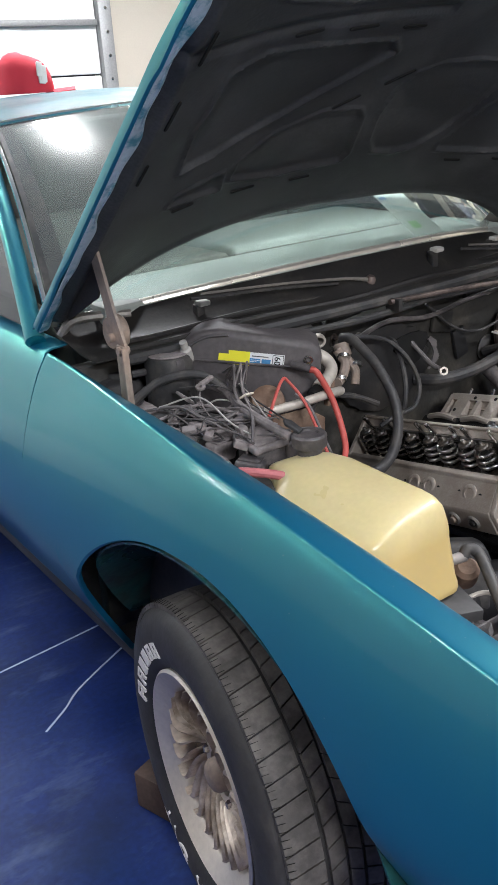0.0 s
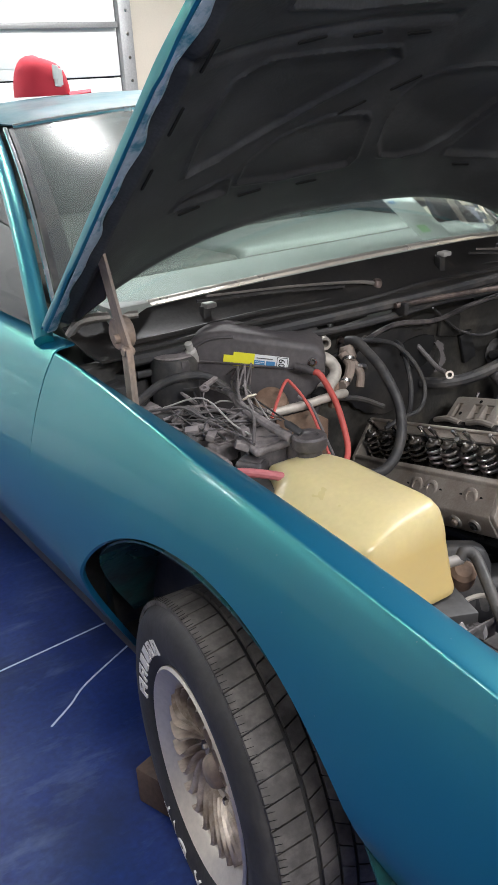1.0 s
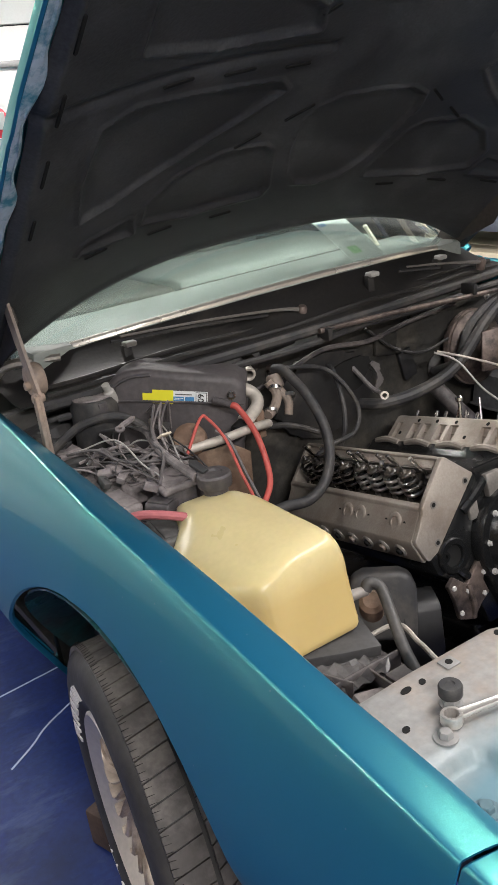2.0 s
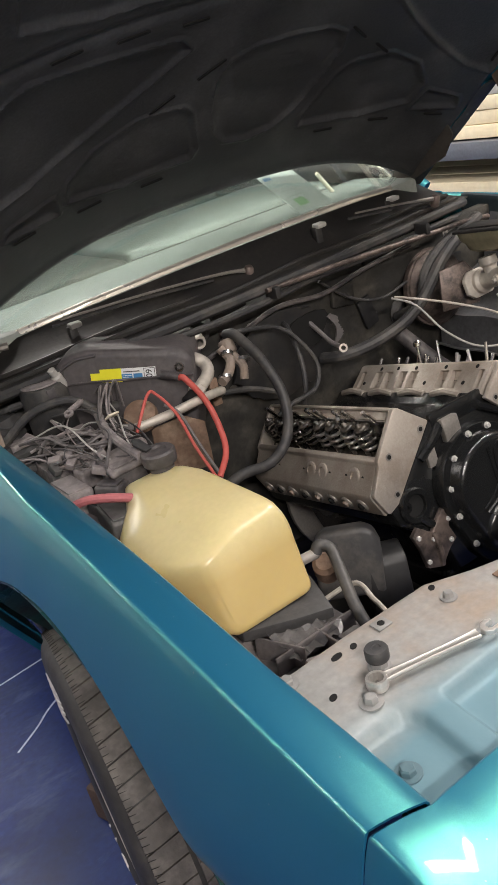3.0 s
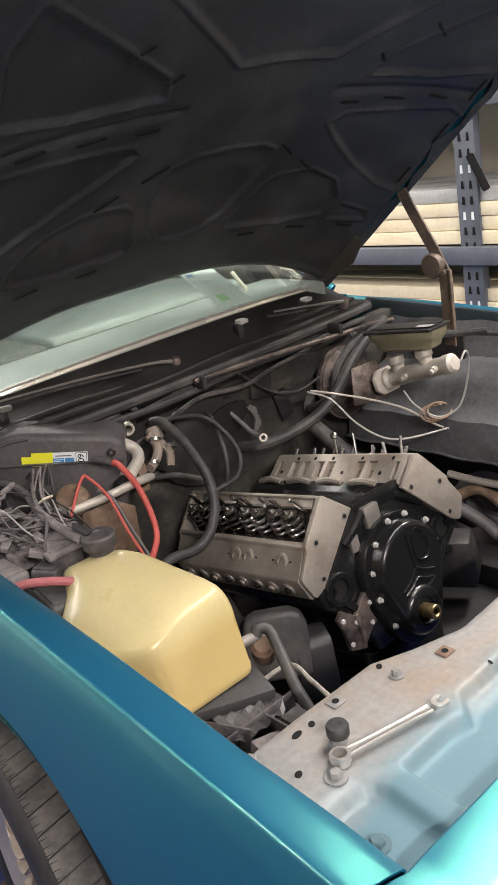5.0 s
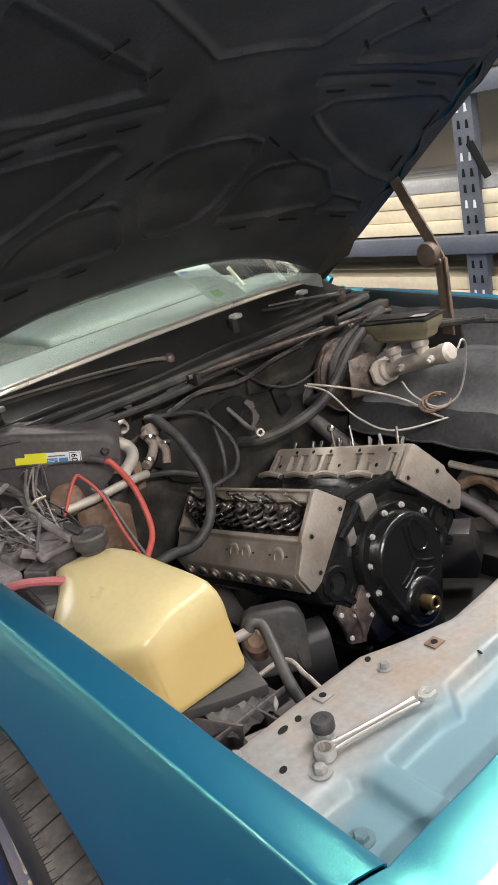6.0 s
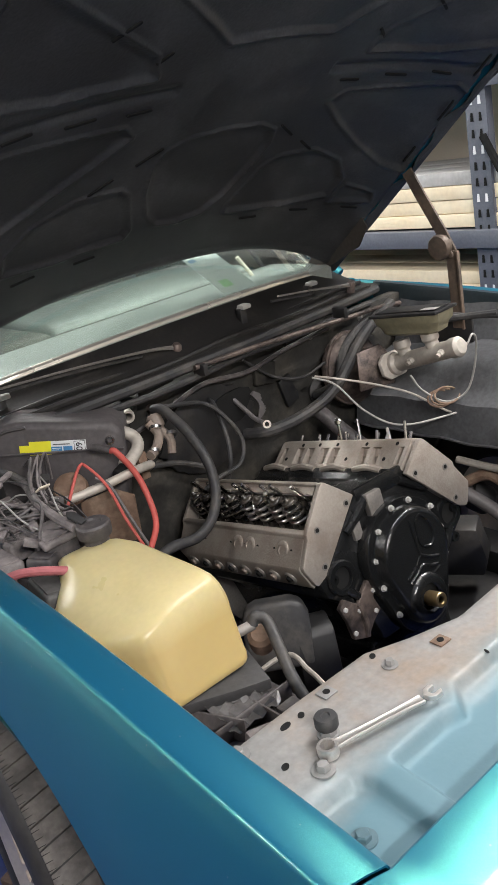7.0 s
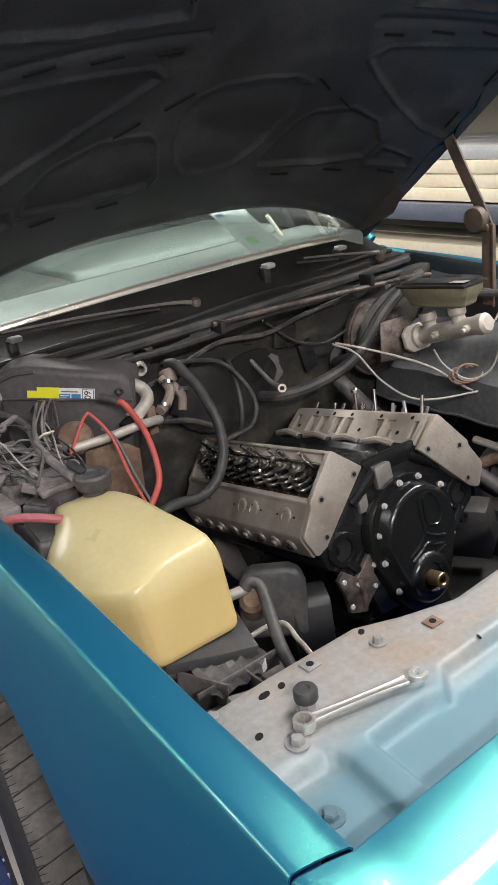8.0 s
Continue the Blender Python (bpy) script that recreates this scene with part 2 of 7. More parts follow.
scuffed(FLOOR_BLUE, (0.10, 0.14, 0.25), (1.0, 2.6, 1.0), 5.0, 0.54, 0.72, 0.55)
scuffed(FLOOR_BLUE, (0.006, 0.012, 0.05), (1.0, 1.0, 1.0), 2.2, 0.50, 0.66, 0.7)
scuffed(FLOOR_BLUE, (0.30, 0.35, 0.45), (1.0, 1.6, 1.0), 70.0, 0.70, 0.76, 0.5)
SCRATCH = material("pale_floor_scratch", (0.45, 0.52, 0.68), 0.6)
WALL = material("cream_wall_paint", (0.62, 0.56, 0.47), 0.75, vary=0.05)
WHITE_DOOR = material("white_garage_door_paint", (0.78, 0.78, 0.76), 0.5, vary=0.04)
CEILING = material("white_ceiling_paint", (0.74, 0.73, 0.70), 0.8, vary=0.04, bump=0.01)
TRACK = material("galvanised_door_track", (0.33, 0.33, 0.33), 0.5, metal=0.5, vary=0.2)
WOOD = material("pale_pine", (0.80, 0.70, 0.52), 0.65, vary=0.10, scale=3, grain=40, second=(0.72, 0.58, 0.39), mix_scale=4, mix_lo=0.4, mix_hi=0.8)
RACK = material("blue_grey_steel_rack", (0.13, 0.14, 0.17), 0.5, metal=0.2, vary=0.2)
RED_CLOTH = material("red_cotton_cap", (0.55, 0.03, 0.05), 0.85, vary=0.12, bump=0.4, grain=500)
WHITE_CLOTH = material("white_embroidery", (0.75, 0.73, 0.70), 0.85)
WOOD_BLOCK = material("stained_wood_block", (0.07, 0.045, 0.035), 0.8, vary=0.4, bump=0.4)
RED_RUBBER = material("red_rubber_hose", (0.48, 0.085, 0.07), 0.6, vary=0.15)
RED_FADED = material("faded_red_hose", (0.45, 0.14, 0.15), 0.6, vary=0.2)
WIRE_GREY = material("grey_wire_sleeve", (0.115, 0.105, 0.105), 0.55, vary=0.25)
WIRE_WHITE = material("white_wire", (0.36, 0.35, 0.33), 0.5)
PIPE = material("dull_aluminium_pipe", (0.50, 0.46, 0.41), 0.55, metal=0.35, vary=0.2)
DASH = material("grey_green_dashboard", (0.24, 0.265, 0.245), 0.55, vary=0.15)
SEAT = material("olive_grey_cloth_seat", (0.10, 0.105, 0.09), 0.85, vary=0.12, bump=0.0, grain=300)
HEADLINER = material("dark_grey_headliner", (0.05, 0.05, 0.05), 0.9, vary=0.08, bump=0.0)
YEL = material("yellow_label_paper", (0.80, 0.76, 0.04), 0.5, vary=0.05)
PAPER = material("white_label_paper", (0.75, 0.77, 0.78), 0.5, vary=0.05)
LABEL_BLUE = material("blue_label_ink", (0.06, 0.22, 0.45), 0.5)
DARK_CAST = material("dark_casting", (0.03, 0.027, 0.024), 0.3, metal=0.3, vary=0.4, second=(0.10, 0.085, 0.07), mix_scale=30)
# matt black for print and dark parts; also paints the shade inside holes
INK_HOLE_SHADE = material("black_ink_and_hole_shade", (0.016, 0.016, 0.016), 0.9, spec=0.1)
STICKER = material("printed_window_sticker", (0.48, 0.52, 0.49), 0.5, vary=0.1)
STICKER_LINE = material("faint_sticker_print", (0.36, 0.40, 0.38), 0.5)
GREEN_INK = material("green_sticker_ink", (0.25, 0.45, 0.22), 0.5)
FILM = material("crumpled_grey_film", (0.115, 0.108, 0.106), 0.28, vary=0.35, bump=0.1, second=(0.07, 0.066, 0.066), mix_scale=18, mix_lo=0.42, mix_hi=0.6)
GOLD = material("brass", (0.45, 0.33, 0.17), 0.35, metal=0.9, vary=0.2)
RESERVOIR_DIRTY = material("dirty_translucent_reservoir", (0.22, 0.20, 0.13), 0.45, vary=0.25)
LINER = material("glossy_green_wheelhouse", (0.014, 0.070, 0.065), 0.28, vary=0.4, bump=1.0, grain=35, second=(0.02, 0.02, 0.02), mix_scale=6)
TINT = glass_material("cabin_darkening_glass", (0.12, 0.14, 0.13))
APRON = material("dusty_grey_inner_fender", (0.042, 0.041, 0.042), 0.6, vary=0.35, bump=0.3, second=(0.095, 0.092, 0.09), mix_scale=8, mix_lo=0.45, mix_hi=0.7)
DUST_GREY = material("pale_dusty_inner_fender", (0.088, 0.090, 0.096), 0.5, vary=0.35, bump=0.3, second=(0.030, 0.029, 0.030), mix_scale=7, mix_lo=0.46, mix_hi=0.7)
SHADE_STRIP = material("dark_blue_strip_shade", (0.022, 0.034, 0.040), 0.5, vary=0.3)
HINGE_DARK = material("greasy_brown_hinge_steel", (0.095, 0.074, 0.060), 0.6, metal=0.1, vary=0.3, second=(0.16, 0.115, 0.085), mix_scale=12)
MOUNT = material("dusty_dark_brown_steel", (0.040, 0.034, 0.029), 0.6, vary=0.4)
TUBE_GLOW = plain_glow("glowing_tube", (1.0, 0.97, 0.93), 6.0)
DUSTY = material("dust_covered_plastic", (0.25, 0.222, 0.220), 0.75, vary=0.3, scale=12, bump=0.3, second=(0.10, 0.09, 0.09), mix_scale=14, mix_lo=0.48, mix_hi=0.66)
FIREWALL = material("grimy_firewall_paint", (0.026, 0.025, 0.023), 0.5, vary=0.5, bump=0.5, grain=70, second=(0.075, 0.068, 0.056), mix_scale=9, mix_lo=0.48, mix_hi=0.72)
COWL = material("weathered_black_cowl", (0.013, 0.012, 0.0115), 0.5, vary=0.5, bump=0.15, grain=120, second=(0.040, 0.035, 0.030), mix_scale=7, mix_lo=0.52, mix_hi=0.7)
CREAM = material("cream_interior_trim", (0.70, 0.64, 0.52), 0.4, vary=0.08)
ZINC = material("zinc_plated_bolt", (0.50, 0.49, 0.47), 0.4, metal=0.3, vary=0.1)
SPRING = material("oiled_spring_steel", (0.36, 0.34, 0.32), 0.25, metal=1.0, vary=0.2)
GREASY = material("greasy_brown_steel", (0.16, 0.125, 0.11), 0.45, metal=0.45, vary=0.45, scale=14, bump=0.4, second=(0.05, 0.042, 0.04), mix_scale=22)
TRIM = material("bright_windshield_trim", (0.80, 0.76, 0.69), 0.24, metal=0.6, vary=0.1)
ROOF_DUSTY = material("dusty_teal_roof_paint", (0.020, 0.120, 0.155), 0.42, metal=0.2, vary=0.2, bump=0.05, coat=0.15, second=(0.13, 0.175, 0.18), mix_scale=5, mix_lo=0.35, mix_hi=0.75)
FLANGE = material("oversprayed_hood_flange", (0.34, 0.42, 0.49), 0.42, vary=0.2, second=(0.03, 0.17, 0.24), mix_scale=16, mix_lo=0.50, mix_hi=0.62)
EVAP = material("dusty_black_air_box", (0.078, 0.070, 0.073), 0.6, vary=0.3, bump=0.3, second=(0.13, 0.117, 0.115), mix_scale=7, mix_lo=0.46, mix_hi=0.75)
GREY_BOARD = material("weathered_grey_board", (0.42, 0.41, 0.40), 0.6, vary=0.2, grain=50)
DARK_PLY = material("dark_stained_plywood", (0.06, 0.055, 0.05), 0.7, vary=0.25, grain=50)

# ---- building tools ----
def thing(name, at, label, category, group="", kind=""):
    root = new(name)
    root.location = at
    root.empty_display_size = 0.05
    return tagged(root, label, category, group, kind)


def finish(bm, sharp=35):
    bmesh.ops.recalc_face_normals(bm, faces=bm.faces)
    for f in bm.faces:
        f.smooth = True
    lim = radians(sharp)
    for e in bm.edges:
        e.smooth = not (len(e.link_faces) == 2 and e.calc_face_angle(0) > lim)


def part(name, bm, mat, parent=None, label="", sharp=35):
    """One mesh, given in world places, under a thing or a part."""
    finish(bm, sharp)
    me = bpy.data.meshes.new(name)
    bm.to_mesh(me)
    bm.free()
    me.materials.append(mat)
    ob = new(name, me)
    if parent is not None:
        ob.parent = parent
        top = parent
        while top.parent is not None:
            top = top.parent
        if top is parent and top.type == "EMPTY":
            ob.matrix_parent_inverse = Matrix.Translation(-top.location)
    if label:
        ob["label"] = label
    return ob


def solid(name, bm, mat, label, category, group="", kind="", sharp=35):
    """A top-level thing that is one mesh."""
    return tagged(part(name, bm, mat, sharp=sharp), label, category, group, kind)


def merge(bm, other, m=None):
    if m is not None:
        bmesh.ops.transform(other, matrix=m, verts=other.verts)
    me = bpy.data.meshes.new("tmp")
    other.to_mesh(me)
    other.free()
    bm.from_mesh(me)
    bpy.data.meshes.remove(me)
    return bm


def bevelled(bm, size, seg=2, angle=30):
    es = [e for e in bm.edges if len(e.link_faces) == 2 and e.calc_face_angle(0) > radians(angle)]
    if size > 0 and es:
        bmesh.ops.bevel(bm, geom=es, offset=size, segments=seg, affect="EDGES", clamp_overlap=True, profile=0.5)
    return bm


def box(lo, hi, bev=0.003, seg=2, m=None, bm=None):
    t = bmesh.new()
    lo, hi = Vector(lo), Vector(hi)
    bmesh.ops.create_cube(t, size=1.0, matrix=Matrix.Translation((lo + hi) / 2) @ Matrix.Diagonal((*(hi - lo), 1)))
    bevelled(t, bev, seg)
    return merge(bm if bm is not None else bmesh.new(), t, m)


def prism(poly, depth, m, bev=0.0, seg=2, bm=None):
    """A polygon of (x, y), pushed along its z by depth."""
    t = bmesh.new()
    vs = [t.verts.new((x, y, 0)) for x, y in poly]
    f = t.faces.new(vs)
    ext = bmesh.ops.extrude_face_region(t, geom=[f])
    bmesh.ops.translate(t, vec=(0, 0, depth), verts=[v for v in ext["geom"] if isinstance(v, bmesh.types.BMVert)])
    bmesh.ops.recalc_face_normals(t, faces=t.faces)
    bevelled(t, bev, seg)
    return merge(bm if bm is not None else bmesh.new(), t, m)


def axis_frame(p, d):
    d = Vector(d).normalized()
    return Matrix.Translation(p) @ d.to_track_quat("Z", "Y").to_matrix().to_4x4()


def lathe(profile, p, d, n=24, bm=None):
    """A profile of (radius, height) turned about the line from p along d."""
    t = bmesh.new()
    m = axis_frame(p, d)
    rings = []
    for r, h in profile:
        if r < 1e-6:
            rings.append([t.verts.new(m @ Vector((0, 0, h)))])
        else:
            rings.append([t.verts.new(m @ Vector((r * math.cos(2 * math.pi * k / n), r * math.sin(2 * math.pi * k / n), h))) for k in range(n)])
    for a, b in zip(rings, rings[1:]):
        for k in range(n):
            q = (k + 1) % n
            if len(a) == 1 and len(b) == 1:
                continue
            if len(a) == 1:
                t.faces.new((a[0], b[q], b[k]))
            elif len(b) == 1:
                t.faces.new((a[k], a[q], b[0]))
            else:
                t.faces.new((a[k], a[q], b[q], b[k]))
    for ring, flip in ((rings[0], True), (rings[-1], False)):
        if len(ring) > 2 and tuple(profile[0]) != tuple(profile[-1]):
            t.faces.new(ring[::-1] if flip else ring)
    return merge(bm if bm is not None else bmesh.new(), t)


def rod(p, q, r, n=12, bm=None, bev=0.0):
    p, q = Vector(p), Vector(q)
    h = (q - p).length
    b = min(bev, r * 0.6, h * 0.4)
    prof = [(0, 0), (r - b, 0), (r, b), (r, h - b), (r - b, h), (0, h)] if b > 0 else [(0, 0), (r, 0), (r, h), (0, h)]
    return lathe(prof, p, q - p, n, bm)


def glide(points, steps=8):
    """Points along a smooth curve through the given ones."""
    ps = [Vector(p) for p in points]
    if len(ps) < 3:
        return ps
    ext = [2 * ps[0] - ps[1]] + ps + [2 * ps[-1] - ps[-2]]
    out = []
    for i in range(1, len(ext) - 2):
        a, b, c, d = ext[i - 1:i + 3]
        for k in range(steps):
            u = k / steps
            out.append(0.5 * ((2 * b) + (c - a) * u + (2 * a - 5 * b + 4 * c - d) * u * u + (3 * b - a - 3 * c + d) * u ** 3))
    out.append(ps[-1])
    return out


def tube(points, r, n=8, steps=8, bm=None, ribs=0.0):
    """A hose or wire along a smooth curve; r may be a number or a function of 0..1."""
    ps = glide(points, steps)
    t = bmesh.new()
    rings = []
    up = Vector((0.13, 0.31, 0.94))
    for i, p in enumerate(ps):
        d = (ps[min(i + 1, len(ps) - 1)] - ps[max(i - 1, 0)]).normalized()
        side = d.cross(up)
        if side.length < 0.05:
            side = d.cross(Vector((1, 0, 0)))
        side.normalize()
        up = side.cross(d).normalized()
        rr = r(i / (len(ps) - 1)) if callable(r) else r * (1 + (ribs if i % 2 else 0))
        rings.append([t.verts.new(p + rr * (side * math.cos(2 * math.pi * k / n) + up * math.sin(2 * math.pi * k / n))) for k in range(n)])
    for a, b in zip(rings, rings[1:]):
        for k in range(n):
            t.faces.new((a[k], a[(k + 1) % n], b[(k + 1) % n], b[k]))
    t.faces.new(rings[0][::-1])
    t.faces.new(rings[-1])
    return merge(bm if bm is not None else bmesh.new(), t)


def sheet(rows, thick, bm=None, close=False):
    """Sheet metal from rows of points: two skins and the edges between them."""
    t = bmesh.new()
    g = [[Vector(p) for p in row] for row in rows]
    a, b = len(g), len(g[0])

    def normal(i, j):
        du = g[min(i + 1, a - 1)][j] - g[max(i - 1, 0)][j]
        dv = g[i][min(j + 1, b - 1)] - g[i][max(j - 1, 0)]
        nn = du.cross(dv)
        return nn.normalized() if nn.length > 1e-9 else Vector((0, 0, 1))

    front = [[t.verts.new(g[i][j]) for j in range(b)] for i in range(a)]
    back = [[t.verts.new(g[i][j] - normal(i, j) * thick) for j in range(b)] for i in range(a)]
    for i in range(a - 1):
        for j in range(b - 1):
            t.faces.new((front[i][j], front[i + 1][j], front[i + 1][j + 1], front[i][j + 1]))
            t.faces.new((back[i][j], back[i][j + 1], back[i + 1][j + 1], back[i + 1][j]))
    for i in range(a - 1):
        t.faces.new((front[i][0], back[i][0], back[i + 1][0], front[i + 1][0]))
        t.faces.new((front[i][-1], front[i + 1][-1], back[i + 1][-1], back[i][-1]))
    for j in range(b - 1):
        t.faces.new((front[0][j], front[0][j + 1], back[0][j + 1], back[0][j]))
        t.faces.new((front[-1][j], back[-1][j], back[-1][j + 1], front[-1][j + 1]))
    return merge(bm if bm is not None else bmesh.new(), t)


def loft(sections, bm=None, caps=True):
    """Closed rings of the same count, joined one to the next."""
    t = bmesh.new()
    rings = [[t.verts.new(p) for p in s] for s in sections]
    n = len(rings[0])
    for a, b in zip(rings, rings[1:]):
        for k in range(n):
            t.faces.new((a[k], a[(k + 1) % n], b[(k + 1) % n], b[k]))
    if caps:
        t.faces.new(rings[0][::-1])
        t.faces.new(rings[-1])
    return merge(bm if bm is not None else bmesh.new(), t)


def along(x, table):
    """Straight lines between (x, value) pairs, with eased corners."""
    xs, ys = [a for a, _ in table], [b for _, b in table]
    return float(np.interp(x, xs, ys))


def bolt_head(p, d, r=0.008, h=0.006, washer=0.0, bm=None):
    """A hexagon head, with or without its washer, standing at p along d."""
    bm = bm if bm is not None else bmesh.new()
    d = Vector(d).normalized()
    z0 = 0.0
    if washer:
        lathe([(0, 0), (washer, 0), (washer, 0.0016), (0, 0.0016)], p, d, 18, bm)
        z0 = 0.0016
    lathe([(0, z0), (r, z0), (r, z0 + h * 0.75), (r * 0.82, z0 + h), (0, z0 + h)], p, d, 6, bm)
    return bm

# ---- the garage ----
X0, X1, Y0, Y1 = -6.4, 3.3, -4.2, 4.9
solid("floor", box((X0 - 0.15, Y0 - 0.15, -0.12), (X1 + 0.15, Y1 + 0.15, 0.0), 0), FLOOR_BLUE, "scuffed glossy blue epoxy garage floor", "floor", kind="structure")
solid("ceiling", box((X0 - 0.15, Y0 - 0.15, CEIL), (X1 + 0.15, Y1 + 0.15, CEIL + 0.1), 0), CEILING, "plain white garage ceiling", "ceiling", kind="structure")
solid("wall_west", box((X0 - 0.14, Y0, 0.0), (X0, Y1, CEIL), 0), WALL, "cream painted garage side wall", "wall", kind="structure")
solid("wall_east", box((X1, Y0, 0.0), (X1 + 0.14, Y1, CEIL), 0), WALL, "cream painted garage wall behind the rack", "wall", kind="structure")
solid("wall_front", box((X0, Y0 - 0.14, 0.0), (X1, Y0, CEIL), 0), WALL, "cream painted garage end wall", "wall", kind="structure")
DOOR_X = 1.51
solid("wall_rear", box((DOOR_X + 0.03, Y1, 0.0), (X1, Y1 + 0.14, CEIL), 0), WALL, "tan wall beside the garage door", "wall", kind="structure")
garage_door = thing("door_1", (-1.2, Y1 - 0.12, 0), "white sectional garage door, closed", "garage door", kind="structure")
for k in range(5):
    z = 0.53 * k
    bm = box((X0, Y1 - 0.12, z + 0.004), (DOOR_X - 0.05, Y1 - 0.07, z + 0.524), 0.008)
    for j in range(8):
        xa = X0 + 0.1 + j * 0.92
        if xa + 0.8 < DOOR_X:
            box((xa, Y1 - 0.126, z + 0.07), (xa + 0.8, Y1 - 0.118, z + 0.46), 0.003, bm=bm)
    part("panel", bm, WHITE_DOOR, garage_door)
part("strut", box((X0, Y1 - 0.165, 1.88), (DOOR_X - 0.06, Y1 - 0.122, 1.915), 0.004), TRACK, garage_door, "grey steel stiffening strut")
track = thing("garage_door_track", (DOOR_X, Y1 - 0.1, 0), "galvanised slotted garage door track beside the door", "door track", kind="structure")
bm = box((DOOR_X - 0.045, Y1 - 0.16, 0.02), (DOOR_X - 0.02, Y1 - 0.02, CEIL - 0.05), 0.003)
box((DOOR_X - 0.045, Y1 - 0.165, 0.02), (DOOR_X + 0.045, Y1 - 0.155, CEIL - 0.05), 0.002, bm=bm)
part("rail", bm, TRACK, track)
for k in range(16):
    z = 0.3 + 0.14 * k
    part("bolt", bolt_head((DOOR_X + 0.004, Y1 - 0.166, z), (0, -1, 0), 0.011, 0.006), STEEL, track)

for lx, ly, ln, wd, watts in LAMPS:
    fx = thing("ceiling_light", (lx, ly, CEIL), "white ceiling strip light, switched on", "ceiling light", "ceiling strip lights")
    part("housing", box((lx - ln / 2 - 0.02, ly - wd / 2 - 0.02, CEIL - 0.05), (lx + ln / 2 + 0.02, ly + wd / 2 + 0.02, CEIL), 0.006), WHITE_DOOR, fx)
    for sy in (-0.045, 0.045):
        d_ = Vector((ln / 2, 0, 0)) if ln > wd else Vector((0, wd / 2, 0))
        c_ = Vector((lx, ly + sy, CEIL - 0.066)) if ln > wd else Vector((lx + sy, ly, CEIL - 0.066))
        part("tube", rod(c_ - d_, c_ + d_, 0.015, 10), TUBE_GLOW, fx, "glowing glass tube")

# long pale scratches in the floor
for pts in (((-1.2, 1.22), (-0.75, 1.255), (-0.35, 1.29)), ((-0.55, 1.13), (-0.73, 1.04), (-0.80, 0.985), (-0.875, 0.935))):
    ps = glide([(x, y, 0.0) for x, y in pts], 6)
    bm = bmesh.new()
    for a, b in zip(ps, ps[1:]):
        d = (b - a).normalized()
        s = Vector((-d.y, d.x, 0)) * 0.0026
        t = bmesh.new()
        vs = [t.verts.new(v) for v in (a - s, b - s, b + s, a + s)]
        up = [t.verts.new(v.co + Vector((0, 0, 0.0015))) for v in vs]
        t.faces.new(up)
        for k in range(4):
            t.faces.new((vs[k], vs[(k + 1) % 4], up[(k + 1) % 4], up[k]))
        merge(bm, t)
    solid("floor_scratch", bm, SCRATCH, "long pale scratch mark in the blue floor", "scratch", kind="structure")

# the rack with lumber on the far side
RX = 2.3
rack = thing("storage_rack", (RX + 0.25, 1.3, 0), "blue-grey slotted steel storage rack loaded with lumber", "rack")
for uy in (1.42, -1.1, 3.6):
    for ux in (RX, RX + 0.62):
        bm = bmesh.new()
        box((ux, uy - 0.055, 0), (ux + 0.004, uy + 0.055, 2.2), 0.001, bm=bm)
        box((ux, uy - 0.055, 0), (ux + 0.05, uy - 0.05, 2.2), 0.001, bm=bm)
        box((ux, uy + 0.05, 0), (ux + 0.05, uy + 0.055, 2.2), 0.001, bm=bm)
        post = part("upright", bm, RACK, rack)
        for k in range(26):
            z = 0.32 + 0.07 * k
            for sy in (-0.022, 0.022):
                # slots are flat plates, black for the holes, every third one white
                part("slot", prism([(-0.008, -0.018), (0.008, -0.018), (0.005, 0.018), (-0.005, 0.018)], 0.002,
                                   Matrix.Translation((ux - 0.0015, uy + sy, z)) @ pose(0, 0, 0, 90, 0, -90)), INK_HOLE_SHADE if k % 3 else PAPER, post)
        rod((ux + 0.03, uy, 0), (ux + 0.03, uy, 0.02), 0.04)
for bz in (0.32, 0.725, 1.42, 2.05):
    for ux in (RX - 0.03, RX + 0.62):
        part("beam", box((ux, -1.1, bz), (ux + 0.045, 3.6, bz + 0.085), 0.004), RACK, rack)
    part("deck", box((RX, -1.1, bz + 0.02), (RX + 0.62, 3.6, bz + 0.04), 0.003), WOOD if bz < 0.5 else RACK, rack)
part("brace", rod((2.290, 1.388, 1.220), (2.290, 1.309, 1.065), 0.018, 10), INK_HOLE_SHADE, rack, "dark diagonal rack brace")
random.seed(4)
for bz, layers in ((0.816, 4), (1.512, 3), (0.411, 3)):
    for k in range(layers):
        for j in range(3):
            y0 = -0.9 + random.uniform(-0.08, 0.08)
            h = 0.062
            x = RX + 0.02 + j * 0.19 + random.uniform(-0.008, 0.008)
            solid("board", box((x, y0, bz + k * (h + 0.003)), (x + 0.175, 3.3 + random.uniform(-0.2, 0.2), bz + k * (h + 0.003) + h), 0.004),
                  DARK_PLY if bz > 1.2 else GREY_BOARD if bz > 0.8 and k == layers - 1 else WOOD,
                  "dark stained board on the upper rack shelf" if bz > 1.2 else "weathered silver-grey board on top of the pine" if bz > 0.8 and k == layers - 1 else "pale pine board stacked on the steel rack", "board", "boards stacked on the rack")

# ---- the car ----
CX = 0.04     # the car's middle line
car = thing("car", (CX, 0.4, 0), "teal metallic coupe with its hood raised, front partly stripped", "car")


def mirror(p):
    return (2 * CX - p[0], p[1], p[2])


ARCH_Y, ARCH_Z, ARCH_A, ARCH_B = 0.215, 0.35, 0.485, 0.43


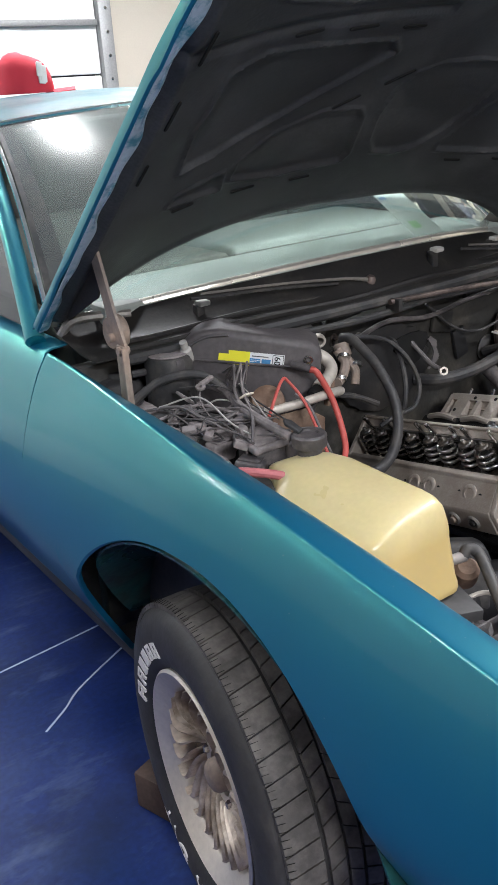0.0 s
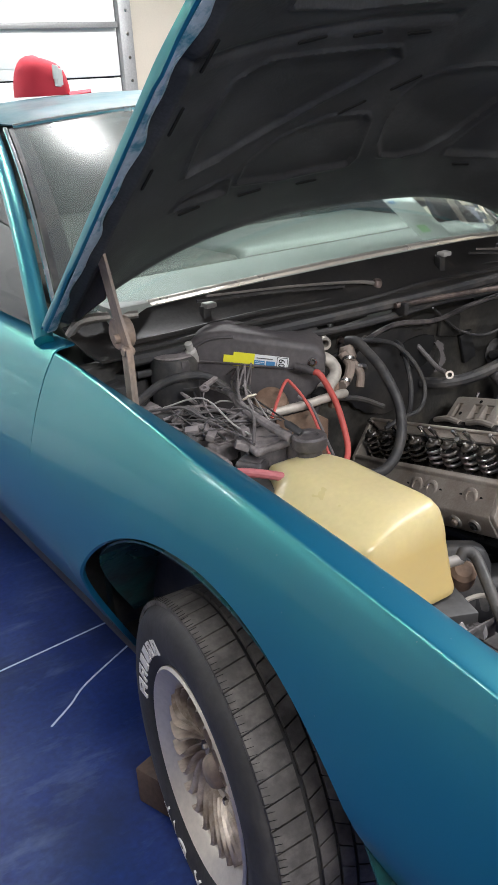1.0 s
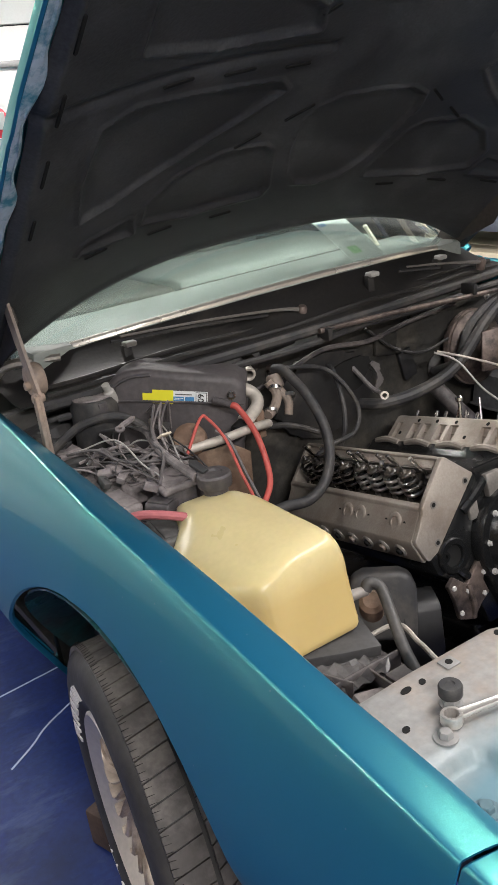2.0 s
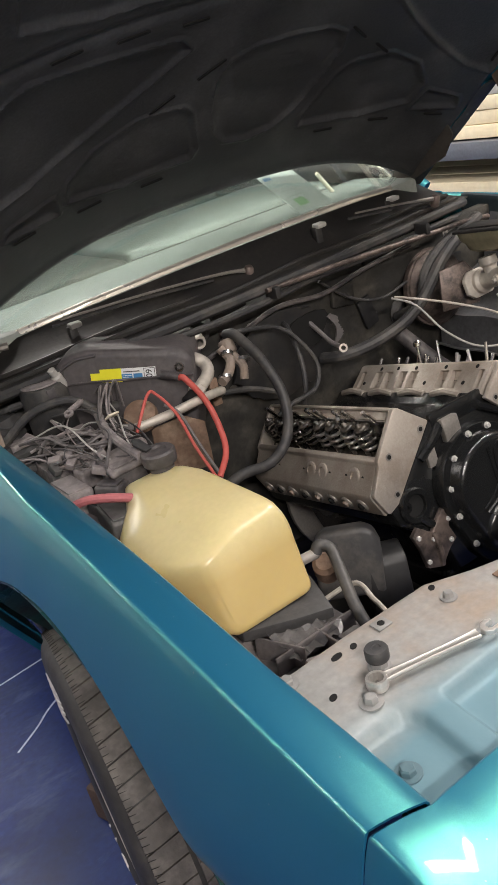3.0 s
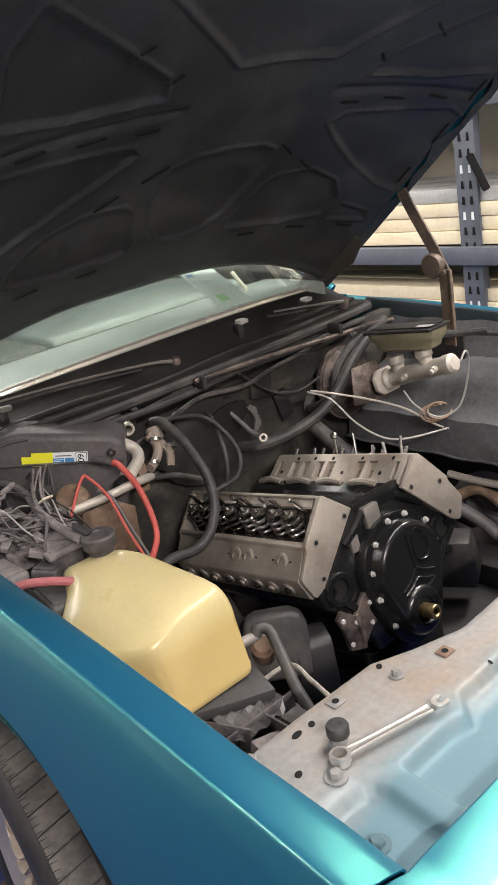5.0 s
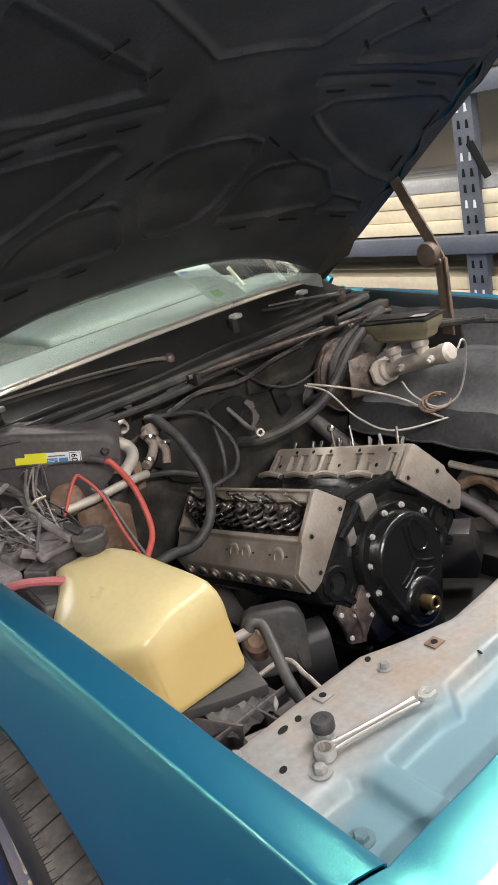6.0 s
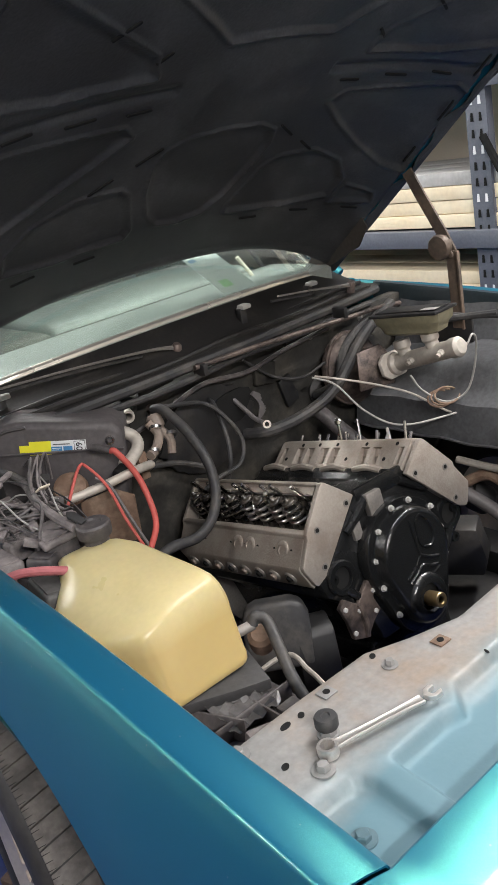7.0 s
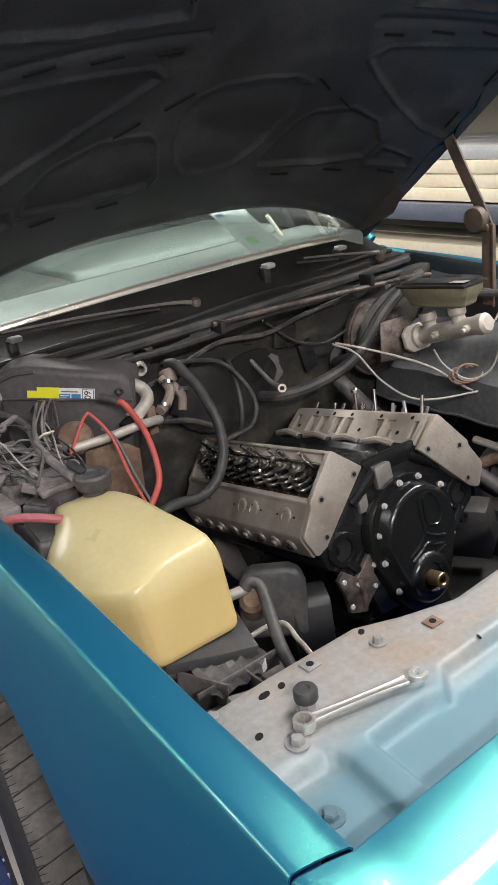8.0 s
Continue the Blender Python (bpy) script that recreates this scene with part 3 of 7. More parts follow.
def side_out(z, ztop, bulge):
    """How far the body side stands out: widest at 0.6 m, drawn in below."""
    d = min(1.0, (ztop - z) / max(0.05, ztop - 0.60))
    t = max(0.0, 0.60 - z)
    return bulge * math.sin(d * math.pi / 2) ** 0.82 - 0.55 * t * t / (t + 0.07)


# height of the fender's crease and of its inner edge along the car
ZC_FIT = np.polyfit((-0.53, -0.38, -0.2, -0.1, 0.05, 0.24, 0.42, 0.6, 0.8), (0.833, 0.855, 0.874, 0.886, 0.903, 0.924, 0.940, 0.951, 0.96), 3)
ZI_FIT = np.polyfit((-0.45, -0.31, -0.17, 0.0, 0.08, 0.29, 0.44, 0.58, 0.8), (0.831, 0.848, 0.868, 0.887, 0.895, 0.911, 0.918, 0.926, 0.94), 3)


def fender_rows(flip=False):
    ys = sorted(set([round(v, 4) for v in np.linspace(-0.525, 0.872, 70)] + [round(ARCH_Y + ARCH_A * math.cos(a), 4) for a in np.linspace(0.02, math.pi - 0.02, 41)]))
    rows = []
    for y in ys:
        xi = along(y, [(-0.53, -0.716), (-0.3, -0.725), (0, -0.724), (0.8, -0.722)])
        zi = float(np.polyval(ZI_FIT, y)) if y > -0.45 else along(y, [(-0.53, 0.813), (-0.45, float(np.polyval(ZI_FIT, -0.45)))])
        xc = along(y, [(-0.53, -0.785), (0.25, -0.78), (0.5, -0.765), (0.8, -0.745)])
        zc = float(np.polyval(ZC_FIT, y))
        bulge = along(y, [(-0.53, 0.040), (-0.2, 0.062), (0.2, 0.072), (0.8, 0.105)])
        dy = (y - ARCH_Y) / ARCH_A
        low = ARCH_Z + ARCH_B * math.sqrt(max(0.0, 1 - dy * dy)) if abs(dy) < 1 else 0.30
        row = [(xi + 0.004, y, zi - 0.05), (xi + 0.005, y, zi - 0.02), (xi + 0.0035, y, zi - 0.004), (xi, y, zi)]
        for k in (0.3, 0.6, 0.85):
            row.append((xi + (xc + 0.002 - xi) * k, y, zi + (zc - zi) * k + 0.002 * math.sin(math.pi * k)))
        # rolled crease between the strip and the side
        for q in range(6):
            w = radians(8 + 66 * q / 5)
            row.append((xc + 0.002 - 0.007 * math.sin(w), y, zc - 0.007 * (1 - math.cos(w))))
        xs, _, ztop = row[-1]
        zb = low
        for k in range(1, 25):
            u = (k / 24) ** 1.15
            z = ztop + (zb - ztop) * u
            row.append((xs - side_out(z, ztop, bulge), y, z))
        x, _, z = row[-1]
        row.append((x + 0.006, y, z - 0.004))
        row.append((x + 0.012, y, z + 0.004))
        rows.append([(2 * CX - p[0], p[1], p[2]) for p in row][::-1] if flip else row)
    return rows


fender_r = part("fender", sheet(fender_rows(), 0.003), PAINT, car, "teal metallic front fender with a sharp upper crease", sharp=40)
fender_l = part("fender", sheet(fender_rows(True), 0.003), PAINT, car, "teal metallic front fender with a sharp upper crease", sharp=40)


def inner_fender(flip):
    rows = []
    for y in np.linspace(-0.24, 0.66, 31):
        row = []
        for k in range(19):
            u = min(1.0, k / 16) * 0.832 if flip else k / 18
            swell = math.exp(-((y - 0.24) / 0.22) ** 2)
            if flip:
                x = -0.70 + 0.30 * u
                z = 0.90 - 0.115 * min(1, u * 6) - 0.11 * u ** 1.6 + 0.055 * swell * math.sin(math.pi * min(1, u * 1.2)) - 2.4 * max(0.0, u - 0.80)
                z += 0.016 / (1 + math.exp((u - 0.575) * 90)) - 0.010 * math.exp(-((u - 0.70) / 0.05) ** 2)
                x += 0.008 * max(0, k - 16)      # turned-out lower lip
            else:
                x = -0.70 + 0.30 * u
                z = 0.79 - 0.15 * min(1, u * 4) - 0.07 * u ** 1.2 + 0.035 * swell * math.sin(math.pi * min(1, u * 1.1 + 0.15)) - 2.6 * max(0.0, u - 0.85)
            z += 0.003 * math.sin(y * 40)
            row.append(mirror((x, y, z)) if flip else (x, y, z))
        rows.append(row[::-1] if flip else row)
    return sheet(rows, 0.004)


part("inner_fender", inner_fender(False), DUSTY, car, "dust-covered black inner fender panel")
part("inner_fender", inner_fender(True), DUST_GREY, car, "dusty grey inner fender panel")
# invented strip covers the far fender's bright edge with painted shade
part("fender_shade_strip", sheet([[mirror((-0.722 + dx, y, float(np.polyval(ZI_FIT, y)) + dz)) for dx, dz in ((0.006, -0.045), (0.004, 0.014), (0.000, 0.021), (-0.010, 0.022), (-0.016, 0.010))] for y in np.linspace(-0.05, 0.78, 25)], 0.003), SHADE_STRIP, car, "added dark blue strip standing for the far fender's shaded edge")
# wheelhouse behind the tyre
for fl in (False, True):
    rows = []
    for a in np.linspace(math.radians(8), math.radians(186), 33):
        row = [(-0.836 + 0.155 * max(0.0, 1 - a / radians(48)) ** 1.6 + 0.030 * k * (1 - 0.9 * max(0.0, 1 - a / radians(48)) ** 1.6), ARCH_Y + (ARCH_A - 0.006) * math.cos(a), ARCH_Z + (ARCH_B - 0.006) * math.sin(a)) for k in range(7)]
        rows.append([mirror(p) for p in row] if fl else row)
    part("wheelhouse", sheet(rows, 0.004), LINER, car, "dark glossy green wheelhouse liner")
    xw = -0.672 if not fl else 2 * CX + 0.672
    pts = [(ARCH_Y + ARCH_A * math.cos(a), ARCH_Z + ARCH_B * math.sin(a)) for a in np.linspace(0.0, math.pi, 25)]
    part("wheelhouse_wall", prism(pts, 0.004, Matrix.Translation((xw, 0, 0)) @ Matrix(((0, 0, 1, 0), (1, 0, 0, 0), (0, 1, 0, 0), (0, 0, 0, 1)))), BLACK, car)


# hood, standing open on its rear hinges
HU = 1.28
H_ANG = radians(38)
HC, PC = 0.0, 0.065      # middle of the hood, middle of its stamped pattern


def hood_half(u):
    return along(u, [(0, 0.755), (0.8, 0.765), (1.28, 0.735)])


def hood_point(x, u, drop=0.0):
    """x across, u metres forward from the rear edge; drop: below the outer skin."""
    e = min(1.0, abs(x - HC) / hood_half(u))
    crown = along(u, [(0, 0.12), (0.5, 0.12), (1.28, 0.07)]) * (1 - e ** 2.6)
    y, z = 0.91 - u * math.cos(H_ANG), 1.01 + u * math.sin(H_ANG)
    h = crown - drop
    return Vector((x, y + h * math.sin(H_ANG), z + h * math.cos(H_ANG)))


def rear_edge(v):
    return 0.148 * (1 - min(1.0, abs(v - 0.06)) ** 3)


hood_rows = []
for i in range(41):
    row = []
    for j in range(49):
        v = -1 + 2 * j / 48
        u0 = rear_edge(v)
        u = u0 + (HU - u0) * i / 40
        row.append(hood_point(HC + v * hood_half(u), u))
    hood_rows.append(row)
hood = part("hood", sheet(hood_rows, 0.003), PAINT, car, "teal hood propped open, underside satin black")
# turned-down edge flange
for s in (-1, 1):
    rows = []
    for u in np.linspace(0.02, HU - 0.01, 40):
        x = HC + s * hood_half(u)
        notch = 0.010 * math.exp(-((u - 0.80) / 0.03) ** 2) - 0.008 * math.exp(-((u - 0.22) / 0.05) ** 2)
        rows.append([hood_point(x + s * 0.0015, u, d) + Vector((s * o, 0, 0)) for d, o in ((0.0, 0), (0.008 + notch * 0.4, 0.001), (0.016 + notch * 0.6, 0.0), (0.019 + notch * 0.6, -0.004))])
    part("edge_flange", sheet(rows if s > 0 else [r[::-1] for r in rows], 0.0025), PAINT if s < 0 else HOOD_BLACK, hood)
    rows = []
    for u in np.linspace(0.02, HU - 0.01, 60):
        x = HC + s * hood_half(u)
        wave = 0.004 * math.sin(23 * u) + 0.003 * math.sin(51 * u + 1)
        rows.append([hood_point(x - s * o * (1.0 if s < 0 else 1.7), u, d) for d, o in ((0.0205, 0.003), (0.0225, 0.006), (0.023, 0.012), (0.026, 0.015 + wave), (0.024, 0.021 + 1.6 * wave))])
    part("return_flange", sheet(rows if s < 0 else [r[::-1] for r in rows], 0.002), FLANGE if s < 0 else HOOD_BLACK, hood, "pale oversprayed hood edge flange" if s < 0 else "")

# stamped inner panel: pockets between raised ribs, alike on both halves
POCKETS = [
    [(0.27, 0.84), (0.29, 0.89), (0.46, 1.00), (0.60, 1.09), (0.64, 1.02), (0.63, 0.87), (0.48, 0.84)],
    [(0.0, 0.905), (0.13, 0.90), (0.18, 0.94), (0.36, 1.07), (0.34, 1.17), (0.0, 1.19)],
    [(0.26, 0.69), (0.29, 0.72), (0.45, 0.73), (0.60, 0.745), (0.655, 0.72), (0.66, 0.58), (0.635, 0.46), (0.56, 0.48), (0.44, 0.55), (0.33, 0.63)],
    [(0.145, 0.37), (0.15, 0.345), (0.33, 0.335), (0.46, 0.36), (0.47, 0.42), (0.42, 0.485), (0.32, 0.53), (0.22, 0.52), (0.19, 0.49)],
    [(0.48, 0.335), (0.61, 0.34), (0.60, 0.37), (0.50, 0.395)],
    [(0.0, 0.65), (0.09, 0.645), (0.14, 0.62), (0.155, 0.575), (0.135, 0.48), (0.105, 0.41), (0.066, 0.365), (0.0, 0.352)],
]
POCKETS = [np.array(p) for p in POCKETS]


def pocket_depth(xs_, us_):
    """0 on a rib, 1 in a pocket, with soft shoulders and a low bead round each."""
    p = np.stack((np.abs(xs_), us_), 1)
    best, bead = np.zeros(len(p)), np.zeros(len(p))
    for poly in POCKETS:
        d = np.full(len(p), 9.0)
        inside = np.zeros(len(p), bool)
        for a, b in zip(poly, np.roll(poly, -1, axis=0)):
            ab = b - a
            if abs(ab[1]) > 1e-9:
                cut = (b[0] - a[0]) * (p[:, 1] - a[1]) / (b[1] - a[1]) + a[0]
                inside ^= ((a[1] > p[:, 1]) != (b[1] > p[:, 1])) & (p[:, 0] < cut)
            if abs(a[0]) < 1e-9 and abs(b[0]) < 1e-9:
                continue
            t = np.clip(((p - a) @ ab) / (ab @ ab), 0, 1)
            d = np.minimum(d, np.hypot(*(p - a - t[:, None] * ab).T))
        sd = np.where(inside, d, -d)
        best = np.maximum(best, 1 / (1 + np.exp(-np.clip((sd - 0.004) / 0.0022, -40, 40))))
        bead = np.maximum(bead, np.exp(-((sd + 0.005) / 0.0042) ** 2))
    return best, bead


inner_rows = []
NU, NV = 260, 290
GU, GX = [], []
for i in range(NU + 1):
    for j in range(NV + 1):
        v = -1 + 2 * j / NV
        u0 = rear_edge(v) + 0.008
        GU.append(u0 + (HU - 0.012 - u0) * i / NU)
        GX.append(HC + v * (hood_half(GU[-1]) - 0.034) - PC)
DEP, BEAD = pocket_depth(np.array(GX), np.array(GU))
for i in range(NU + 1):
    row = []
    for j in range(NV + 1):
        v = -1 + 2 * j / NV
        u0 = rear_edge(v) + 0.008
        u = u0 + (HU - 0.012 - u0) * i / NU
        half = hood_half(u) - 0.034
        x = HC + v * half
        dep, bead = DEP[i * (NV + 1) + j], BEAD[i * (NV + 1) + j]
        drop = 0.033 - 0.0055 * dep + 0.0045 * bead
        # the cross rib has a shallow channel, and the rear rim is stepped
        drop -= 0.007 * math.exp(-((u - 0.795) / 0.012) ** 2) * (abs(x - PC) > 0.2)
        drop += 0.004 * math.exp(-((u - u0 - 0.03) / 0.012) ** 2)
        drop -= 0.02 * max(0, 1 - (half - abs(x - HC)) / 0.02) + 0.02 * max(0, 1 - (u - u0) / 0.012)
        row.append(hood_point(x, u, drop))
    inner_rows.append(row[::-1])
inner = part("inner_panel", sheet(inner_rows, 0.002), HOOD_BLACK, hood, "satin black stamped hood inner panel with ribs", sharp=60)


def hood_slot(x, u, ln, turn):
    """A long pierced slot in a rib: a dark plug with a rolled rim."""
    o = hood_point(x, u, 0.0345)
    ax = (hood_point(x + 0.01, u, 0.0345) - hood_point(x - 0.01, u, 0.0345)).normalized()
    ay = (hood_point(x, u + 0.01, 0.0345) - hood_point(x, u - 0.01, 0.0345)).normalized()
    az = ax.cross(ay)
    m = Matrix.Translation(o) @ Matrix((ax, ay, az)).transposed().to_4x4() @ pose(0, 0, 0, 0, 0, turn)
    pts = [(-ln / 2 + 0.003 * math.cos(a), 0.003 * math.sin(a)) for a in np.linspace(math.pi / 2, 1.5 * math.pi, 6)]
    pts += [(ln / 2 + 0.003 * math.cos(a), 0.003 * math.sin(a)) for a in np.linspace(-math.pi / 2, math.pi / 2, 6)]
    part("slot", prism(pts, 0.0025, m @ Matrix.Translation((0, 0, -0.001))), INK_HOLE_SHADE, inner)


for s in (-1, 1):
    for x, u, ln, turn in ((0.27, 0.758, 0.05, 2), (0.40, 0.768, 0.06, 2), (0.53, 0.778, 0.055, 3), (0.185, 0.615, 0.06, 36), (0.28, 0.553, 0.055, 34),
                           (0.24, 0.302, 0.05, 3), (0.40, 0.308, 0.055, 3), (0.56, 0.313, 0.05, 2), (0.38, 0.96, 0.05, 33), (0.27, 0.885, 0.03, 40),
                           (0.715, 0.95, 0.06, 90), (0.712, 0.81, 0.06, 90), (0.71, 0.67, 0.06, 90), (0.705, 0.52, 0.05, 90)):
        if abs(x) < 0.7:
            hood_slot(PC + s * x, u, ln, -s * turn)
        else:
            hood_slot(HC + s * (x - 0.02), u, ln, turn)


for s in (-1, 1):
    pts = [(0.965, 1.000), (0.905, 1.075), (0.765, 1.150), (0.700, 1.190), (0.676, 1.145), (0.716, 1.091), (0.857, 1.027)]
    part("hinge_mount", prism(pts, 0.006, Matrix.Translation((HC + s * 0.690, 0, 0)) @ Matrix(((0, 0, 1, 0), (1, 0, 0, 0), (0, 1, 0, 0), (0, 0, 0, 1))), 0.002), MOUNT, hood, "dark brown hinge mounting plate")


def hinge(s, x, y0, lift, mat):
    """Hood hinge: lower strap, upper strap, coil spring and pivots."""
    bm = bmesh.new()
    d = 0.016
    pts = [Vector((x, y0 + a, 0.93 + b)) for a, b in ((0.045, 0.30 + lift) if s > 0 else (0.022, 0.315), (0.010 if s > 0 else -0.010, 0.235 + lift), (-0.045, 0.14 + lift), (-0.075, 0.08 + lift))]
    for k in range(3):
        a, b = pts[k], pts[k + 1]
        n = Vector((0, -(b - a).z, (b - a).y)).normalized() * d
        t = bmesh.new()
        vs = [t.verts.new(v) for v in (a - n, b - n, b + n, a + n)]
        f = t.faces.new(vs)
        e = bmesh.ops.extrude_face_region(t, geom=[f])
        bmesh.ops.translate(t, vec=(0.006, 0, 0), verts=[v for v in e["geom"] if isinstance(v, bmesh.types.BMVert)])
        merge(bm, t)
    ob = part("hinge", bm, mat, car, "rust-dusted steel hood hinge strap")
    lo = bmesh.new()
    box((x - 0.005, y0 - 0.098, 0.86), (x + 0.003, y0 - 0.058, 1.02 + lift), 0.003, bm=lo)
    box((x - 0.012, y0 - 0.100, 0.86), (x - 0.005, y0 - 0.094, 1.02 + lift), 0.001, bm=lo)
    part("lower_strap", lo, mat, ob)
    part("spring_drum", lathe([(0, 0), (0.03, 0), (0.034, 0.006), (0.034, 0.022), (0.03, 0.028), (0.012, 0.03), (0, 0.03)], (x + 0.008 * s + (0.018 if s < 0 else 0), y0 - (0.045 if s > 0 else 0.012), 1.03 + lift), (-s, 0, 0), 24), mat, ob)
    for yy, zz in ((-0.075, 1.01 + lift), (-0.045, 1.03 + lift)):
        part("pivot", rod((x - 0.01, y0 + yy, zz), (x + 0.014, y0 + yy, zz), 0.009, 14, bev=0.002), mat, ob)
    part("mount_plate", box((x - 0.004, y0 - 0.12, 0.82), (x + 0.006, y0 + 0.06, 0.90), 0.003), BLACK, ob)


hinge(-1, -0.703, 0.685, 0.0, HINGE)
hinge(1, 0.725, 0.50, 0.05, HINGE_DARK)


# cowl, windshield, roof
def ws_base(x):
    d = x - CX
    return Vector((x, 0.725 + 0.40 * d * d, 1.078 - 0.13 * d * d))


def ws_top(x):
    d = (x - CX) / 0.72 * 0.56
    return Vector((CX + d, 1.47 + 0.22 * d * d, 1.425 - 0.10 * d * d))


rows = []
for i in range(17):
    row = []
    for j in range(33):
        x = CX - 0.72 + 1.44 * j / 32
        a, b = ws_base(x), ws_top(x)
        u = i / 16
        p = a.lerp(b, u) + Vector((0, -0.02, 0.03)) * math.sin(math.pi * u)
        row.append(p)
    rows.append(row)
windshield = part("windshield", sheet(rows, 0.005), GLASS, car, "green-tinted curved windshield glass")
windshield.visible_shadow = False
rows = []
for j in range(41):
    p = ws_base(CX - 0.72 + 1.44 * j / 40)
    rows.append([p + Vector((0, dy, dz)) for dy, dz in ((-0.011, -0.008), (-0.010, -0.001), (-0.006, 0.003), (-0.001, 0.004), (0.002, 0.002))])
part("windshield_trim", sheet(rows, 0.002), TRIM, car, "bright metal windshield trim")
for s in (-1, 1):
    pts = [ws_base(CX + s * 0.735).lerp(ws_top(CX + s * 0.735), u) + Vector((0, -0.02, 0.03)) * math.sin(math.pi * u) for u in np.linspace(0, 1, 7)]
    part("pillar_trim", tube([p + Vector((s * 0.010, -0.004, 0.004)) for p in pts], 0.006, 8, 3), CHROME, car, "bright metal pillar trim")
    foot = pts[0] + (pts[0] - pts[1]) * 0.30
    part("pillar", tube([p + Vector((s * (0.036 if s < 0 else 0.045), 0.030, -0.012)) for p in [foot, *pts]], 0.022, 24, 6), PAINT, car)
for s in (-1, 1):
    rows = []
    for u in np.linspace(0, 1, 13):
        bow = Vector((0, -0.02, 0.03)) * math.sin(math.pi * u) + Vector((0, -0.003, 0.004))
        rows.append([ws_base(CX + s * w).lerp(ws_top(CX + s * w), u) + bow for w in (0.735, 0.72, 0.70, 0.685)])
    part("glass_border", sheet(rows if s > 0 else [r[::-1] for r in rows], 0.002), RUBBER, car, "black rubber border of the windshield")
part("roof_trim", tube([ws_top(CX - 0.72 + 1.44 * j / 16) + Vector((0, 0.0, 0.006)) for j in range(17)], 0.008, 8, 3), CHROME, car, "bright metal roof edge trim")
rows = []
for i in range(21):
    u = i / 20
    row = []
    for j in range(29):
        d = -1 + 2 * j / 28
        a = ws_top(CX + d * 0.72)
        hw = along(u, [(0, 0.56), (0.15, 0.60), (1, 0.60)])
        row.append((CX + d * hw, a.y + 0.01 + u * 1.15, a.z + 0.008 + 0.05 * math.sin(min(1, u * 1.6) * math.pi / 2) - 0.03 * u * u - 0.05 * abs(d) ** 4 * u))
    rows.append(row)
roof = part("roof", sheet(rows, 0.004), ROOF_DUSTY, car, "dusty teal metallic roof panel")
rows = [[(p[0], p[1], p[2] - 0.035) for p in r] for r in rows]
part("headliner", sheet(rows, 0.01), HEADLINER, car)
# cabin behind the glass
part("dashboard", box((CX - 0.66, 0.96, 0.84), (CX + 0.66, 1.02, 0.985), 0.02, 3), SEAT, car, "dark dashboard base")
part("dash_pad", box((-0.09, 1.118, 0.985), (0.62, 1.50, 1.058), 0.02, 3), DASH, car, "pale grey-green raised dashboard pad")
part("dash_end", box((CX - 0.66, 1.118, 0.985), (-0.095, 1.50, 1.046), 0.02, 3), SEAT, car, "dark lower passenger side of the dashboard")
# dark rod laid in the lit gap to paint its shade
part("dash_gap_shade", rod((-0.09, 1.1115, 1.034), (0.62, 1.1115, 1.034), 0.006, 10), SEAT, car, "dark rod painting the shaded gap along the dashboard")
part("dash_shelf", box((CX - 0.66, 0.84, 0.985), (CX + 0.66, 1.105, 1.04), 0.012, 2), DASH, car, "pale green dashboard shelf below the glass")
for sx in (-0.33, 0.33):
    bm = box((CX + sx - 0.25, 1.75, 0.35), (CX + sx + 0.25, 1.9, 1.12), 0.05, 3)
    box((CX + sx - 0.25, 1.3, 0.3), (CX + sx + 0.25, 1.8, 0.52), 0.05, 3, bm=bm)
    part("seat", bm, SEAT, car)
# door sides, rear of the body
for s in (-1, 1):
    rows = []
    for y in np.linspace(0.878, 2.05, 15):
        row = [(CX + s * 0.735, y, 0.972), (CX + s * 0.775, y, 0.968)]
        for k in range(17):
            z = 0.962 - 0.66 * k / 16
            row.append((CX + s * (0.787 + side_out(z, 0.962, 0.105)), y, z))
        rows.append(row if s < 0 else row[::-1])
    part("door", sheet(rows, 0.004), PAINT, car)
    part("door_trim", box((CX + s * 0.70 - 0.015, 0.90, 0.40), (CX + s * 0.70 + 0.015, 2.0, 1.00), 0.01), SEAT, car, "dark inner door trim")
    # side glass is darkened to keep bright surroundings out of the cabin
    rows = [[(CX + s * (0.76 - 0.15 * u), (1.02 + 0.55 * u) * (1 - f) + 2.15 * f, 0.985 + 0.42 * u) for u in np.linspace(0, 1, 7)] for f in (0, 0.5, 1)]
    part("side_window", sheet(rows if s < 0 else [r[::-1] for r in rows], 0.004), TINT, car)
part("rear_body", box((CX - 0.86, 2.06, 0.30), (CX + 0.86, 4.1, 0.97), 0.08, 4), PAINT, car)
part("rear_window", sheet([[(CX + d * 0.58, 2.6 + 0.5 * u, 1.44 - 0.45 * u) for d in (-1, 0, 1)] for u in (0, 0.5, 1)], 0.004), GLASS, car)
# unseen panel, added to block the view and keep the cabin dark
part("cabin_dark_panel", box((CX - 0.66, 2.2, 0.45), (CX + 0.66, 2.3, 1.40), 0.03), SEAT, car, "added dark panel closing off the rear of the cabin")
part("floor_pan", box((CX - 0.72, 0.75, 0.2), (CX + 0.72, 2.06, 0.24), 0.005), BLACK, car)

# firewall and cowl
fire = [(CX - 0.76, 0.80), (-0.36, 0.80), (-0.345, 0.795), (-0.33, 0.69), (-0.315, 0.68), (CX + 0.76, 0.68), (CX + 0.76, 0.72), (-0.29, 0.72), (-0.30, 0.84), (CX - 0.76, 0.84)]
part("firewall", prism(fire, 0.635, Matrix.Translation((0, 0, 0.30)), 0.004), FIREWALL, car, "grimy black firewall")
rows = []
